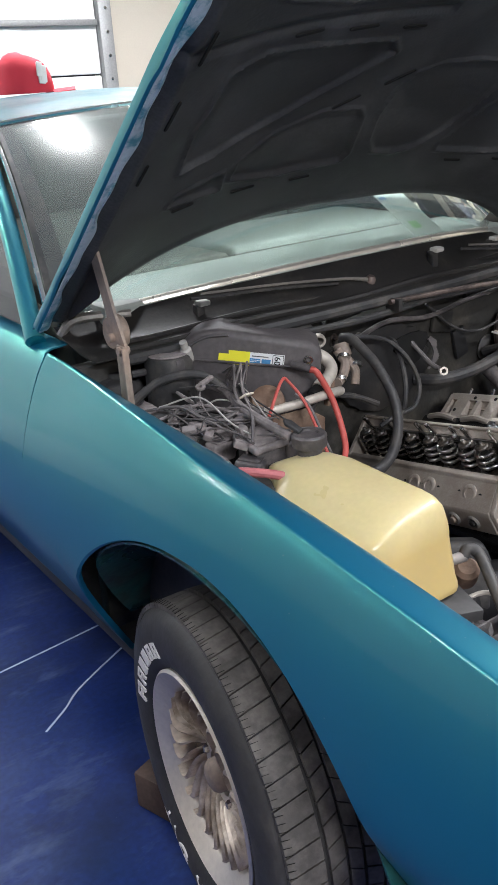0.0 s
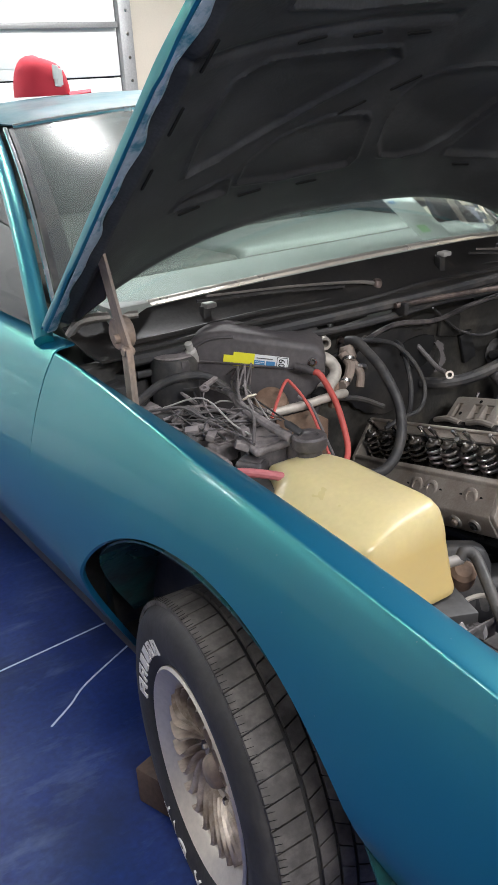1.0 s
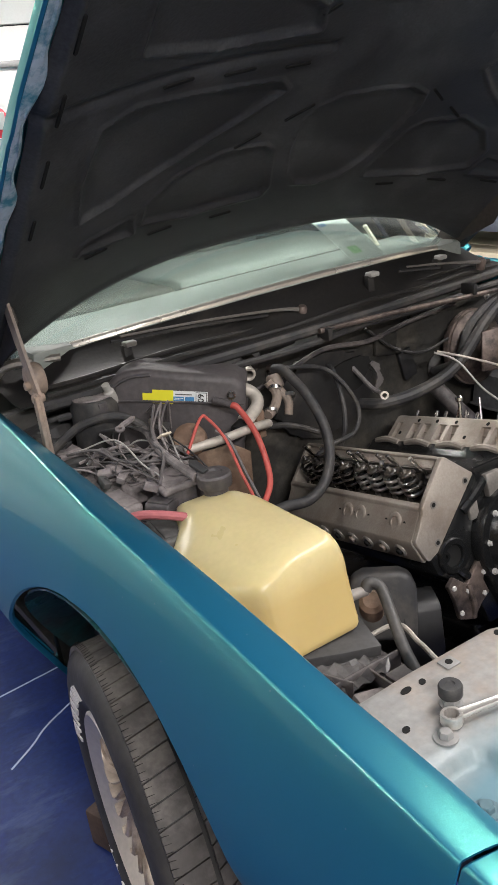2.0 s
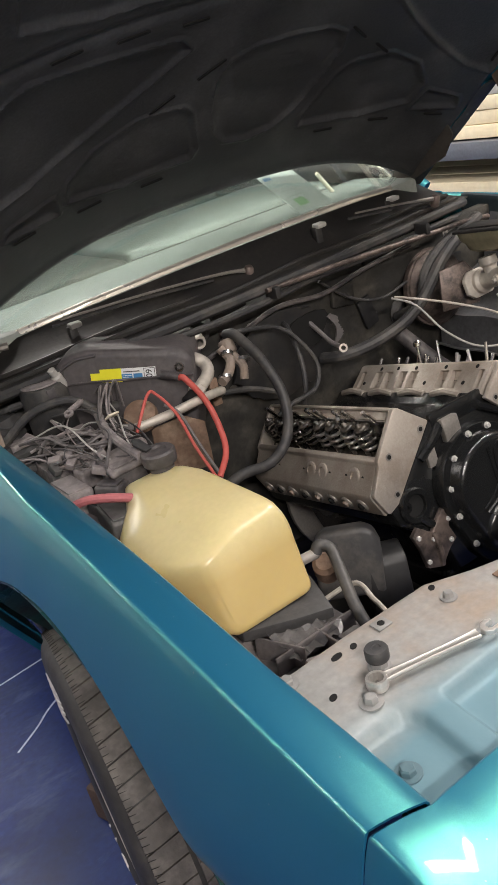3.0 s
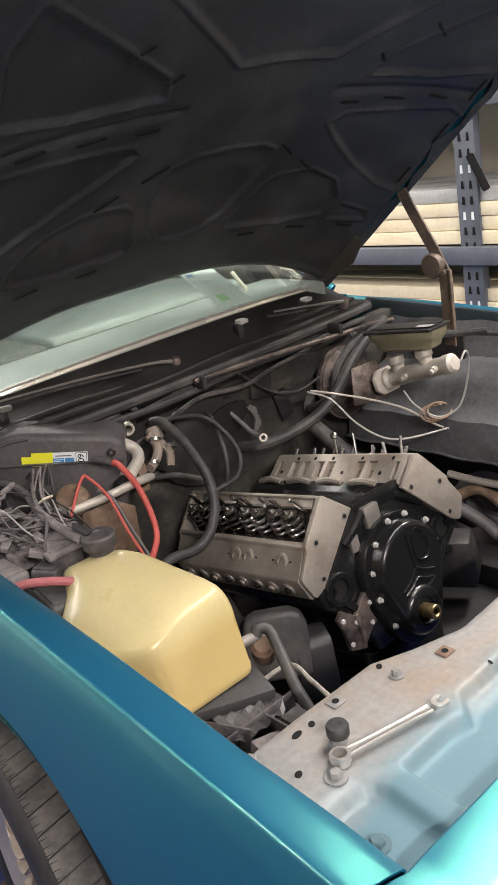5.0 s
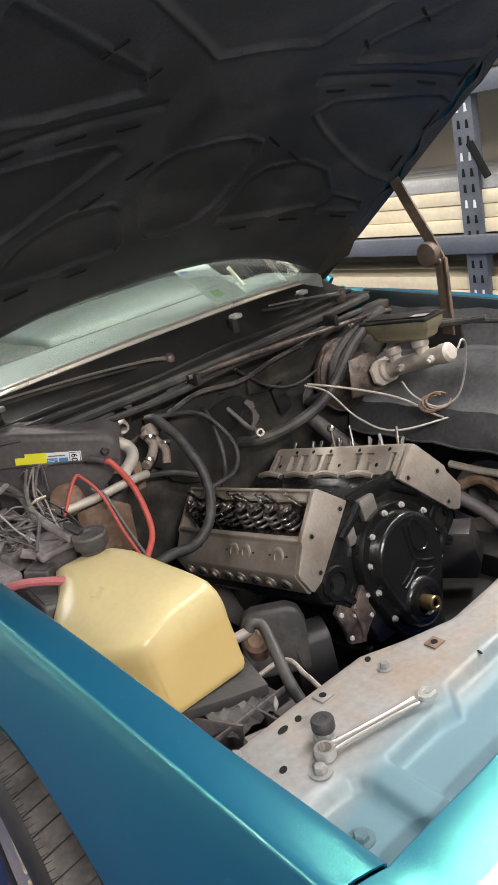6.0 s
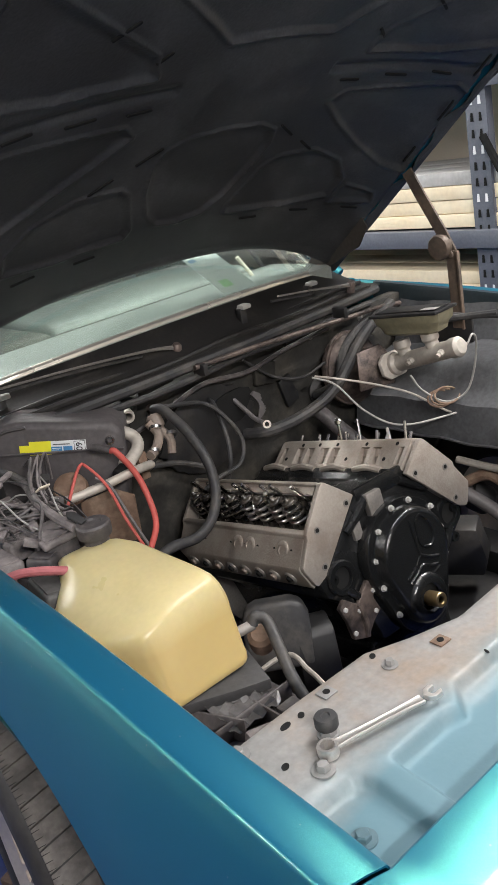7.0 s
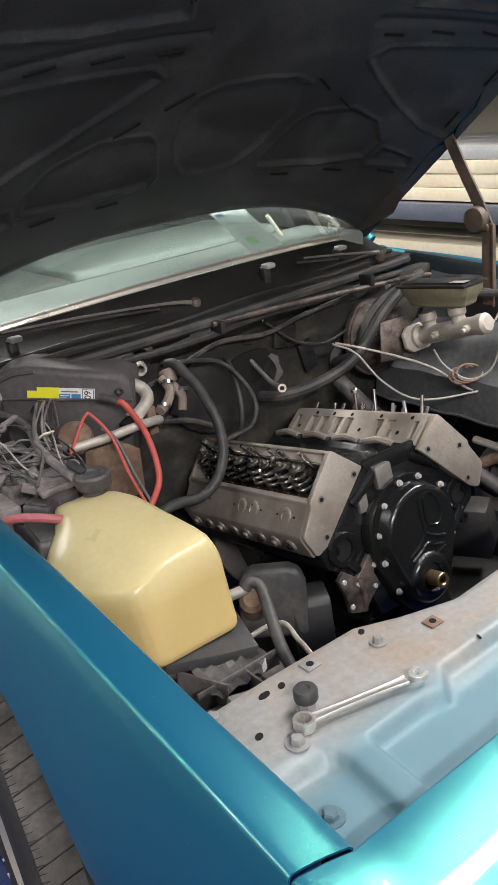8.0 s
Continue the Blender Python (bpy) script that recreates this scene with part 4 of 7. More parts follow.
for i in range(9):
    u = i / 8
    row = []
    for j in range(33):
        x = CX - 0.74 + 1.48 * j / 32
        a = ws_base(x) + Vector((0, -0.015, -0.012))
        b = Vector((x, 0.60 + 0.25 * (x - CX) ** 2, 0.99 - 0.06 * (x - CX) ** 2))
        p = b.lerp(a, u)
        p.z += -0.012 * math.sin(math.pi * u)
        row.append(p)
    rows.append(row)
part("cowl", sheet(rows, 0.004), COWL, car, "black cowl panel below the windshield")
bm = tube([(x, 0.595 + 0.25 * (x - CX) ** 2, 0.985 - 0.06 * (x - CX) ** 2) for x in np.linspace(CX - 0.7, CX + 0.7, 15)], 0.012, 8, 3)
part("cowl_seal", bm, RUBBER, car, "black rubber cowl seal")
for dy, dz, r in ((0.022, 0.016, 0.009), (0.055, 0.026, 0.006), (-0.012, -0.024, 0.008)):
    bm = tube([(x, 0.60 + dy + 0.25 * (x - CX) ** 2 + 0.004 * math.sin(9 * x), 0.985 + dz - 0.07 * (x - CX) ** 2 + 0.003 * math.sin(14 * x)) for x in np.linspace(CX - 0.68, CX + 0.70, 25)], r, 8, 3)
    part("cowl_lip", bm, COWL if dy > 0 else RUBBER, car, "folded black cowl edge")

# radiator support and header
RECESS = [np.array(p) for p in ([(-0.74, -0.398), (-0.66, -0.397), (-0.637, -0.401), (-0.624, -0.413), (-0.618, -0.43), (-0.632, -0.56), (-0.74, -0.56)],
                               [(-0.592, -0.42), (-0.50, -0.418), (-0.475, -0.428), (-0.445, -0.398), (-0.10, -0.395), (-0.08, -0.56), (-0.604, -0.56)],
                               [(0.02, -0.40), (0.50, -0.40), (0.52, -0.56), (0.0, -0.56)])]


def inside_by(x, y, poly):
    """Distance into a polygon; negative outside it."""
    p, d, inside = np.array((x, y)), 9.0, False
    for a, b in zip(poly, np.roll(poly, -1, axis=0)):
        ab = b - a
        if (a[1] > y) != (b[1] > y) and x < (b[0] - a[0]) * (y - a[1]) / (b[1] - a[1]) + a[0]:
            inside = not inside
        t = min(1.0, max(0.0, float((p - a) @ ab / (ab @ ab))))
        d = min(d, float(np.hypot(*(p - a - t * ab))))
    return d if inside else -d


def support_z(x, y):
    """Top of the radiator support: flat plate, a low step, and stamped recesses toward the front."""
    step = -0.392 if x < -0.64 else (-0.392 - 0.035 * min(1, (x + 0.64) / 0.05))
    z = 0.80 - 0.004 / (1 + math.exp(min(40, (y - step) / 0.0035)))
    for poly in RECESS:
        if poly[0][0] - 0.05 < x < 0.6 and y < -0.37:
            z -= 0.017 / (1 + math.exp(max(-40, min(40, -(inside_by(x, y, poly) - 0.007) / 0.0022))))
    return z


rows = []
for x in sorted(set(np.round(np.concatenate((np.linspace(-0.714, -0.40, 130), np.linspace(-0.40, 0.785, 110))), 5))):
    wob = 0.012 * math.sin((x + 0.69) * 11) if x > -0.5 else 0
    rear = along(x, [(-0.7, -0.266), (-0.6, -0.264), (-0.46, -0.268), (-0.40, -0.295), (-0.32, -0.322), (-0.22, -0.318), (0.05, -0.30), (0.4, -0.318), (0.6, -0.268), (0.78, -0.265)])
    row = [(x, rear + 0.004, 0.755), (x, rear + 0.002, 0.79), (x, rear, 0.797), (x, rear - 0.006, 0.80)]
    for y in np.linspace(rear - 0.012, -0.523, 64):
        row.append((x, y, support_z(x, y)))
    row.append((x, -0.524, 0.74))
    rows.append(row)
support = part("radiator_support", sheet(rows[::-1], 0.003), SPRAYED, car, "bare galvanised radiator support with teal overspray", sharp=40)
part("support_front", box((-0.70, -0.49, 0.25), (0.78, -0.45, 0.76), 0.01), BLACK, car)
NOSE = ((-0.528, 0.0), (-0.532, 0.0), (-0.545, -0.001), (-0.56, -0.003), (-0.58, -0.0072), (-0.60, -0.0125), (-0.62, -0.0185), (-0.64, -0.0255), (-0.68, -0.044), (-0.715, -0.075), (-0.735, -0.125), (-0.745, -0.25))
left = fender_rows()[0][3:-2][::-1]
across = left + [(x, 0, 0.815) for x in np.linspace(-0.69, 2 * CX + 0.69, 40)] + [mirror(p) for p in left[::-1]]
rows = [[(x, -0.5275, z - (0.06 if abs(x - CX) < 0.735 else 0.012)) for x, _, z in across], [(x, -0.5275, z - 0.004) for x, _, z in across]]
for y, dz in NOSE[1:]:
    rows.append([(x + (CX - x) * 0.35 * max(0.0, -y - 0.62) ** 1.5, y, z + dz * min(1.0, max(0.0, (z - 0.40) / 0.40))) for x, _, z in across])
part("header_panel", sheet(rows, 0.003), PAINT, car, "teal metallic front header panel", sharp=40)
for s in (-1, 1):
    part("frame_rail", box((CX + s * 0.40 - 0.05, -0.45, 0.30), (CX + s * 0.40 + 0.05, 0.75, 0.42), 0.01), BLACK, car)
part("crossmember", box((CX - 0.4, 0.0, 0.25), (CX + 0.4, 0.35, 0.36), 0.03), BLACK, car)

# front wheels
WY, WZ, STEER = 0.245, 0.326, radians(8.5)


def wheel(s, xo, name="wheel"):
    """Tyre with tread blocks and raised letters, and a finned cast wheel. xo: the outer sidewall."""
    w = Vector((s * math.cos(STEER), -s * math.sin(STEER), 0))      # outwards
    back = Vector((math.sin(STEER), math.cos(STEER), 0))
    hub = Vector((xo, WY, WZ))

    def pt(r, a, out):
        return hub + w * out + back * (r * math.cos(a)) + Vector((0, 0, r * math.sin(a)))
    root = part(name, lathe([(0.0, -0.12), (0.11, -0.12), (0.13, -0.10), (0.13, -0.085), (0.0, -0.085)], hub, w, 32), RIM_GREY, car, "finned cast aluminium wheel on a raised-letter tyre")
    prof = [(0.196, -0.205), (0.205, -0.215), (0.255, -0.222), (0.298, -0.212), (0.315, -0.195), (0.319, -0.165), (0.3195, -0.10), (0.319, -0.04), (0.315, -0.017),
            (0.303, -0.004), (0.285, 0.003), (0.255, 0.006), (0.228, 0.001), (0.207, -0.008), (0.203, -0.014), (0.196, -0.018)]
    part("tyre", lathe(prof + [prof[0]], hub, w, 96), TYRE_SIDE, root, "worn all-season tyre")
    # tread blocks
    bm = bmesh.new()
    verts, faces = [], []
    n = 58
    for lane, (o0, o1) in enumerate(((-0.014, -0.072), (-0.080, -0.106), (-0.112, -0.134), (-0.140, -0.168), (-0.174, -0.212))):
        for k in range(n):
            a0 = 2 * math.pi * (k + 0.31 * lane) / n
            da = 2 * math.pi / n * (0.915 if lane != 2 else 0.94)
            skew = 0.035 * (-1 if lane < 2 else 1)
            r1 = 0.3275 if 0 < lane < 4 else 0.3265
            base = len(verts)
            for o, sk in ((o0, 0), (o1, skew)):
                rr = r1 - (0.004 if o in (-0.014, -0.212) else 0)
                for a in (a0 + sk, a0 + da / 2 + sk, a0 + da + sk):
                    verts.append(pt(rr, a, o))
                    verts.append(pt(0.314, a, o))
            i0 = base
            for q in range(2):
                a_, b_ = i0 + 2 * q, i0 + 2 * q + 2
                c_, d_ = i0 + 6 + 2 * q, i0 + 6 + 2 * q + 2
                faces += [(a_, b_, d_, c_), (a_, a_ + 1, b_ + 1, b_), (c_, d_, d_ + 1, c_ + 1)]
            faces += [(i0, i0 + 6, i0 + 7, i0 + 1), (i0 + 4, i0 + 5, i0 + 11, i0 + 10)]
    me = bpy.data.meshes.new("tmp")
    me.from_pydata(verts, [], faces)
    bm.from_mesh(me)
    bpy.data.meshes.remove(me)
    tagged(part("tread", bm, TYRE, root, "grooved tread blocks", sharp=20), kind="stuff")
    # fine sipes across the shoulder blocks
    t = bmesh.new()
    for k in range(174):
        a0 = 2 * math.pi * (k + 0.4) / 174
        p0, p1 = pt(0.3235, a0, -0.013), pt(0.3268, a0 + 0.003, -0.025)
        q0, q1 = pt(0.3235, a0 + 0.0035, -0.013), pt(0.3268, a0 + 0.0045, -0.025)
        lift = [p + (p - hub - w * (p - hub).dot(w)).normalized() * 0.0008 for p in (p0, q0, q1, p1)]
        f0 = [t.verts.new(p) for p in (p0, q0, q1, p1)]
        f1 = [t.verts.new(p) for p in lift]
        t.faces.new(f1)
        for m_ in range(4):
            t.faces.new((f0[m_], f0[(m_ + 1) % 4], f1[(m_ + 1) % 4], f1[m_]))
    tagged(part("sipe", t, INK_HOLE_SHADE, root, "fine dark tread sipes"), kind="stuff")
    # rim: lip, barrel, slanted fins, centre
    part("rim_lip", lathe([(0.196, -0.03), (0.203, -0.014), (0.204, -0.006), (0.199, -0.002), (0.192, -0.007), (0.184, -0.014), (0.166, -0.024), (0.160, -0.032), (0.158, -0.075), (0.166, -0.085), (0.17, -0.2), (0.196, -0.205), (0.196, -0.03)], hub, w, 72), RIM, root, "bright machined wheel lip")
    n = 23
    for k in range(n):
        a0 = 2 * math.pi * k / n
        rows = []
        for q in range(9):
            u = q / 8
            r = 0.060 + 0.098 * u
            a = a0 + s * (0.62 * math.sin(u * math.pi * 0.72) + 0.05 * u)
            wd = 0.0040 + 0.0042 * u
            out = -0.012 - 0.030 * (1 - u) ** 2 - 0.006 * u ** 4
            rows.append([pt(r, a - wd / r * 0.6, out - 0.045), pt(r, a - wd / r * 0.5, out - 0.004), pt(r, a + wd / r * 0.5, out), pt(r, a + wd / r * 0.6, out - 0.045)])
        part("fin", loft(rows), FIN, root, sharp=50)
    # bowl takes a dark material, so the gaps between fins read dark
    part("fin_bowl", lathe([(0.05, -0.055), (0.16, -0.060), (0.16, -0.066), (0.05, -0.062), (0.05, -0.055)], hub, w, 48), GREASY, root, "dark wheel bowl behind the fins")
    part("hub_cap", lathe([(0.0, -0.024), (0.016, -0.025), (0.026, -0.030), (0.031, -0.038), (0.032, -0.085), (0, -0.085)], hub, w, 32), HINGE, root, "brown weathered centre cap")
    part("centre_ring", lathe([(0.042, -0.05), (0.062, -0.05), (0.068, -0.056), (0.068, -0.08), (0.042, -0.08), (0.042, -0.05)], hub, w, 40), RIM, root)
    for k in range(5):
        a = 2 * math.pi * k / 5 + 0.3
        part("lug_nut", lathe([(0, -0.075), (0.009, -0.075), (0.009, -0.046), (0.007, -0.042), (0, -0.042)], pt(0.055, a, 0), w, 6), STEEL, root)
    return root, pt


wheel_r, wpt = wheel(-1, -0.844)
wheel(1, 2 * CX + 0.800)


def sidewall_shape(a, wa, r0, r1, hole=0.0, lean=0.0):
    """A raised white block on the sidewall, from angle a, wa wide."""
    bm = bmesh.new()

    def q(u, v, out):
        r = r0 + (r1 - r0) * v
        side = 0.006 * math.sin(min(1, max(0, (r - 0.215) / 0.075)) * math.pi)
        return wpt(r, a - wa * u - lean * v * wa, side + out)
    cells = [((0, 0), (1, 1))] if not hole else [((0, 0), (hole, 1)), ((1 - hole, 0), (1, 1)), ((hole, 0.8), (1 - hole, 1)), ((hole, 0.35), (1 - hole, 0.52))]
    for (u0, v0), (u1, v1) in cells:
        t = bmesh.new()
        lo = [t.verts.new(q(u, v, -0.004)) for u, v in ((u0, v0), (u1, v0), (u1, v1), (u0, v1))]
        hi = [t.verts.new(q(u, v, 0.0010)) for u, v in ((u0, v0), (u1, v0), (u1, v1), (u0, v1))]
        t.faces.new(hi)
        for k in range(4):
            t.faces.new((lo[k], lo[(k + 1) % 4], hi[(k + 1) % 4], hi[k]))
        merge(bm, t)
    part("sidewall_letter", bm, LETTER, wheel_r, "raised white sidewall lettering")


# the maker's name as plain white blocks, read from the rear of the wheel over its top
a = radians(6)
for wdt, hole in ((0.15, 0.26), (0.12, 0.27), (0.11, 0.0), (0.11, 0.0), (0.11, 0.3), (0.12, 0.3)):
    sidewall_shape(a + wdt, wdt, 0.226, 0.256, hole)
    a += wdt + 0.05


def sidewall_text(body, ang, size=0.046, r=0.246):
    cu = bpy.data.curves.new("letters", "FONT")
    cu.body, cu.size, cu.extrude, cu.align_x = body, size, 0.002, "CENTER"
    tmp = bpy.data.objects.new("letters", cu)
    me = bpy.data.meshes.new_from_object(tmp)
    bpy.data.objects.remove(tmp)
    bm = bmesh.new()
    bm.from_mesh(me)
    bpy.data.meshes.remove(me)
    for v in bm.verts:
        rr = r + v.co.y
        side = 0.006 * math.sin(min(1, max(0, (rr - 0.215) / 0.075)) * math.pi)
        v.co = wpt(rr, ang - v.co.x / r, side + v.co.z)
    part("sidewall_letter", bm, LETTER, wheel_r, "raised white sidewall lettering")


for ch, deg in (("T", -52), ("/", -60), ("G", -69), ("R", -86)):
    sidewall_text(ch, radians(deg), 0.058)

# ---- the engine ----
ENG = Matrix.Translation((0.045, 0.10, 0.502)) @ pose(0, 0, 0, 0, 0, -2.5) @ pose(0, 0, 0, -11.5, 0, 0)
engine = thing("engine", (0.045, 0.3, 0.34), "black V8 engine block with bare aluminium cylinder heads, partly assembled", "engine")
S2 = math.sqrt(0.5)
XZ = Matrix(((1, 0, 0, 0), (0, 0, 1, 0), (0, 1, 0, 0), (0, 0, 0, 1)))


def emake(bm):
    bmesh.ops.transform(bm, matrix=ENG, verts=bm.verts)
    return bm


def bank_frame(sg, y, deck=0.229):
    """Across the deck towards the valley, up from the deck, and along the engine."""
    a = Vector((-sg * S2, 0, S2))
    h = Vector((sg * S2, 0, S2))
    o = Vector((sg * S2 * deck, y, S2 * deck))
    return Matrix.Translation(o) @ Matrix((a, h, Vector((0, 1, 0)))).transposed().to_4x4()


block_poly = [(-0.10, -0.06), (-0.12, 0.02), (-0.205, 0.085), (-0.218, 0.125), (-0.195, 0.128), (-0.068, 0.255), (-0.045, 0.235), (0.045, 0.235), (0.068, 0.255), (0.195, 0.128), (0.218, 0.125), (0.205, 0.085), (0.12, 0.02), (0.10, -0.06)]
block = part("block", emake(prism(block_poly, 0.50, XZ, 0.006)), GLOSS_BLACK, engine, "gloss black painted engine block")
part("oil_pan", emake(box((-0.12, 0.02, -0.17), (0.12, 0.5, -0.06), 0.02, 3)), GLOSS_BLACK, engine)
part("valley_rail", emake(box((-0.07, -0.002, 0.225), (0.07, 0.012, 0.262), 0.004)), GLOSS_BLACK, block)
for sx in (-1, 1):
    c = (sx * 0.163, 0.0, 0.112)
    part("coolant_port", emake(lathe([(0.022, -0.03), (0.022, 0.006), (0.024, 0.009), (0.034, 0.009), (0.037, 0.005), (0.037, -0.03), (0.022, -0.03)], c, (0, -1, 0), 28)), GLOSS_BLACK, block)
    # black disc paints the shade inside the open port
    part("port_shade", emake(rod((c[0], -0.001, c[2]), (c[0], 0.002, c[2]), 0.022, 24)), INK_HOLE_SHADE, block)
    for dx, dz in ((-0.045, -0.02), (0.05, 0.012), (0.03, -0.05)):
        part("boss", emake(lathe([(0, 0), (0.012, 0), (0.011, 0.007), (0.005, 0.007), (0.005, 0.002), (0, 0.002)], (sx * (0.135 + dx), -0.001, 0.105 + dz), (0, -1, 0), 14)), GLOSS_BLACK, block)
# casting ribs and lumps on the block front
for x0, z0, x1, z1 in ((-0.12, 0.19, -0.05, 0.235), (0.12, 0.19, 0.05, 0.235), (-0.115, 0.03, -0.16, 0.085), (0.115, 0.03, 0.16, 0.085)):
    part("casting_rib", emake(tube([(x0, -0.003, z0), ((x0 + x1) / 2, -0.007, (z0 + z1) / 2), (x1, -0.003, z1)], 0.009, 8, 4)), GLOSS_BLACK, block)
part("front_pad", emake(box((-0.055, -0.016, 0.195), (-0.012, 0.0, 0.245), 0.004)), ALU_DARK, engine, "bare machined block pad")
part("deck_tab", emake(box((-0.105, -0.008, 0.165), (-0.082, 0.004, 0.208), 0.002)), ALU_DARK, engine)

# bracket low on the block front
bm = prism([(-0.20, 0.062), (-0.182, 0.075), (-0.152, 0.05), (-0.115, 0.085), (-0.098, 0.075), (-0.11, 0.045), (-0.10, 0.015), (-0.125, 0.0), (-0.15, -0.025), (-0.185, -0.012), (-0.19, 0.03)], 0.012, Matrix.Translation((0, -0.016, 0)) @ XZ, 0.002)
tube([(-0.152, -0.017, 0.05), (-0.148, -0.020, 0.01), (-0.152, -0.016, -0.02)], 0.006, 8, 4, bm)
bracket = part("pump_bracket", emake(bm), GREASY, engine, "bare steel pump mounting bracket")
for x, z in ((-0.188, 0.055), (-0.155, 0.038), (-0.18, 0.0), (-0.108, 0.06), (-0.115, 0.018), (-0.15, -0.012)):
    part("bolt", emake(bolt_head((x, -0.016, z), (0, -1, 0), 0.0055, 0.004)), ZINC, bracket)


def egg(c1, r1, c2, r2, n=56):
    """Outline round two circles, one above the other."""
    d = c1 - c2
    k = math.asin((r1 - r2) / d)
    pts = []
    for a in np.linspace(-k, math.pi + k, n // 2):
        pts.append((r1 * math.cos(a), c1 + r1 * math.sin(a)))
    for a in np.linspace(math.pi + k, 2 * math.pi - k, n // 2):
        pts.append((r2 * math.cos(a), c2 + r2 * math.sin(a)))
    return pts


def layer(off, y):
    return [(x, y, z) for x, z in egg(0.10, 0.113 - off, 0.0, 0.078 - off)]


bm = loft([layer(0, -0.002), layer(0, -0.030), layer(0.0015, -0.032), layer(0.017, -0.032), layer(0.0185, -0.034), layer(0.021, -0.054), layer(0.026, -0.060), layer(0.034, -0.062)])
cover = part("timing_cover", emake(bm), GLOSS_BLACK, engine, "gloss black timing cover with embossed ribs", sharp=40)
for pts in (((-0.004, 0.168), (-0.002, 0.13), (0.0, 0.092)), ((0.0, 0.092), (-0.022, 0.072), (-0.050, 0.058)), ((0.0, 0.092), (0.025, 0.078), (0.05, 0.07)),
            ((0.010, 0.160), (0.008, 0.125), (0.016, 0.105), (0.040, 0.100), (0.052, 0.120), (0.045, 0.152), (0.026, 0.170), (0.010, 0.160)),
            ((-0.045, 0.048), (-0.018, 0.060), (0.0, 0.070), (0.020, 0.060), (0.045, 0.052), (0.02, 0.043), (-0.02, 0.043), (-0.045, 0.048))):
    part("embossed_rib", emake(tube([(x, -0.0615, z) for x, z in pts], 0.0035, 6, 5)), GLOSS_BLACK, cover)
part("seal_ring", emake(lathe([(0.026, 0.0), (0.026, 0.007), (0.030, 0.011), (0.042, 0.011), (0.049, 0.007), (0.053, 0.0), (0.026, 0.0)], (-0.008, -0.060, 0.002), (0, -1, 0), 36)), GLOSS_BLACK, cover, "black crankshaft seal ring")
# black disc for the shaded hollow of the seal
part("seal_shade", emake(rod((-0.008, -0.060, 0.002), (-0.008, -0.0635, 0.002), 0.027, 28)), INK_HOLE_SHADE, cover)
for x, z in ((0.036, 0.200), (-0.016, 0.203), (-0.066, 0.171), (-0.0935, 0.118), (-0.095, 0.058), (-0.074, -0.012), (0.092, 0.162), (0.104, 0.11), (0.098, 0.052), (0.072, -0.015)):
    d = (Vector((x, 0, z)) - Vector((0, 0, 0.09))).normalized() * -0.002
    part("bolt", emake(bolt_head((x + d.x, -0.032, z + d.z), (0, -1, 0), 0.0055, 0.006, 0.0068)), ZINC, cover, "bright cover bolt")
snout = emake(lathe([(0.0075, -0.1), (0.0075, 0.008), (0.009, 0.010), (0.0145, 0.010), (0.016, 0.008), (0.016, -0.04), (0.0075, -0.1)], (-0.010, -0.088, 0.001), (0, -1, 0), 28))
part("crank_snout", snout, GOLD, engine, "bare oily crankshaft snout")

# cylinder heads
BODY = [(-0.045, 0.0), (-0.076, 0.010), (-0.075, 0.018), (-0.060, 0.054), (-0.055, 0.061), (0.004, 0.074), (0.010, 0.081), (0.020, 0.081), (0.020, 0.046), (0.111, 0.046), (0.111, 0.088), (0.117, 0.088), (0.120, 0.080)]
SOLID_END = [(-0.045, 0.0), (-0.070, 0.010), (-0.071, 0.018), (-0.057, 0.056), (-0.052, 0.062), (0.002, 0.074), (0.010, 0.081), (0.104, 0.088), (0.116, 0.088), (0.121, 0.080), (0.128, 0.0)]
VALVES = [0.07, 0.117, 0.174, 0.22, 0.278, 0.325, 0.382, 0.429]
HEAD_L = 0.475


def plate(xs, ys, holes, thick, m):
    """A flat plate cut through by rectangular holes, given as cells of its lines."""
    t = bmesh.new()
    v = {}

    def vert(i, j, z):
        if (i, j, z) not in v:
            v[i, j, z] = t.verts.new((xs[i], ys[j], z))
        return v[i, j, z]
    nx, ny = len(xs) - 1, len(ys) - 1
    full = {(i, j) for i in range(nx) for j in range(ny)} - set(holes)
    for i, j in full:
        t.faces.new((vert(i, j, 0), vert(i + 1, j, 0), vert(i + 1, j + 1, 0), vert(i, j + 1, 0)))
        t.faces.new((vert(i, j + 1, -thick), vert(i + 1, j + 1, -thick), vert(i + 1, j, -thick), vert(i, j, -thick)))
        for di, dj, a, b in ((-1, 0, (0, 1), (0, 0)), (1, 0, (1, 0), (1, 1)), (0, -1, (0, 0), (1, 0)), (0, 1, (1, 1), (0, 1))):
            if (i + di, j + dj) not in full:
                p, q = (i + a[0], j + a[1]), (i + b[0], j + b[1])
                t.faces.new((vert(*p, 0), vert(*p, -thick), vert(*q, -thick), vert(*q, 0)))
    bmesh.ops.transform(t, matrix=m, verts=t.verts)
    return t


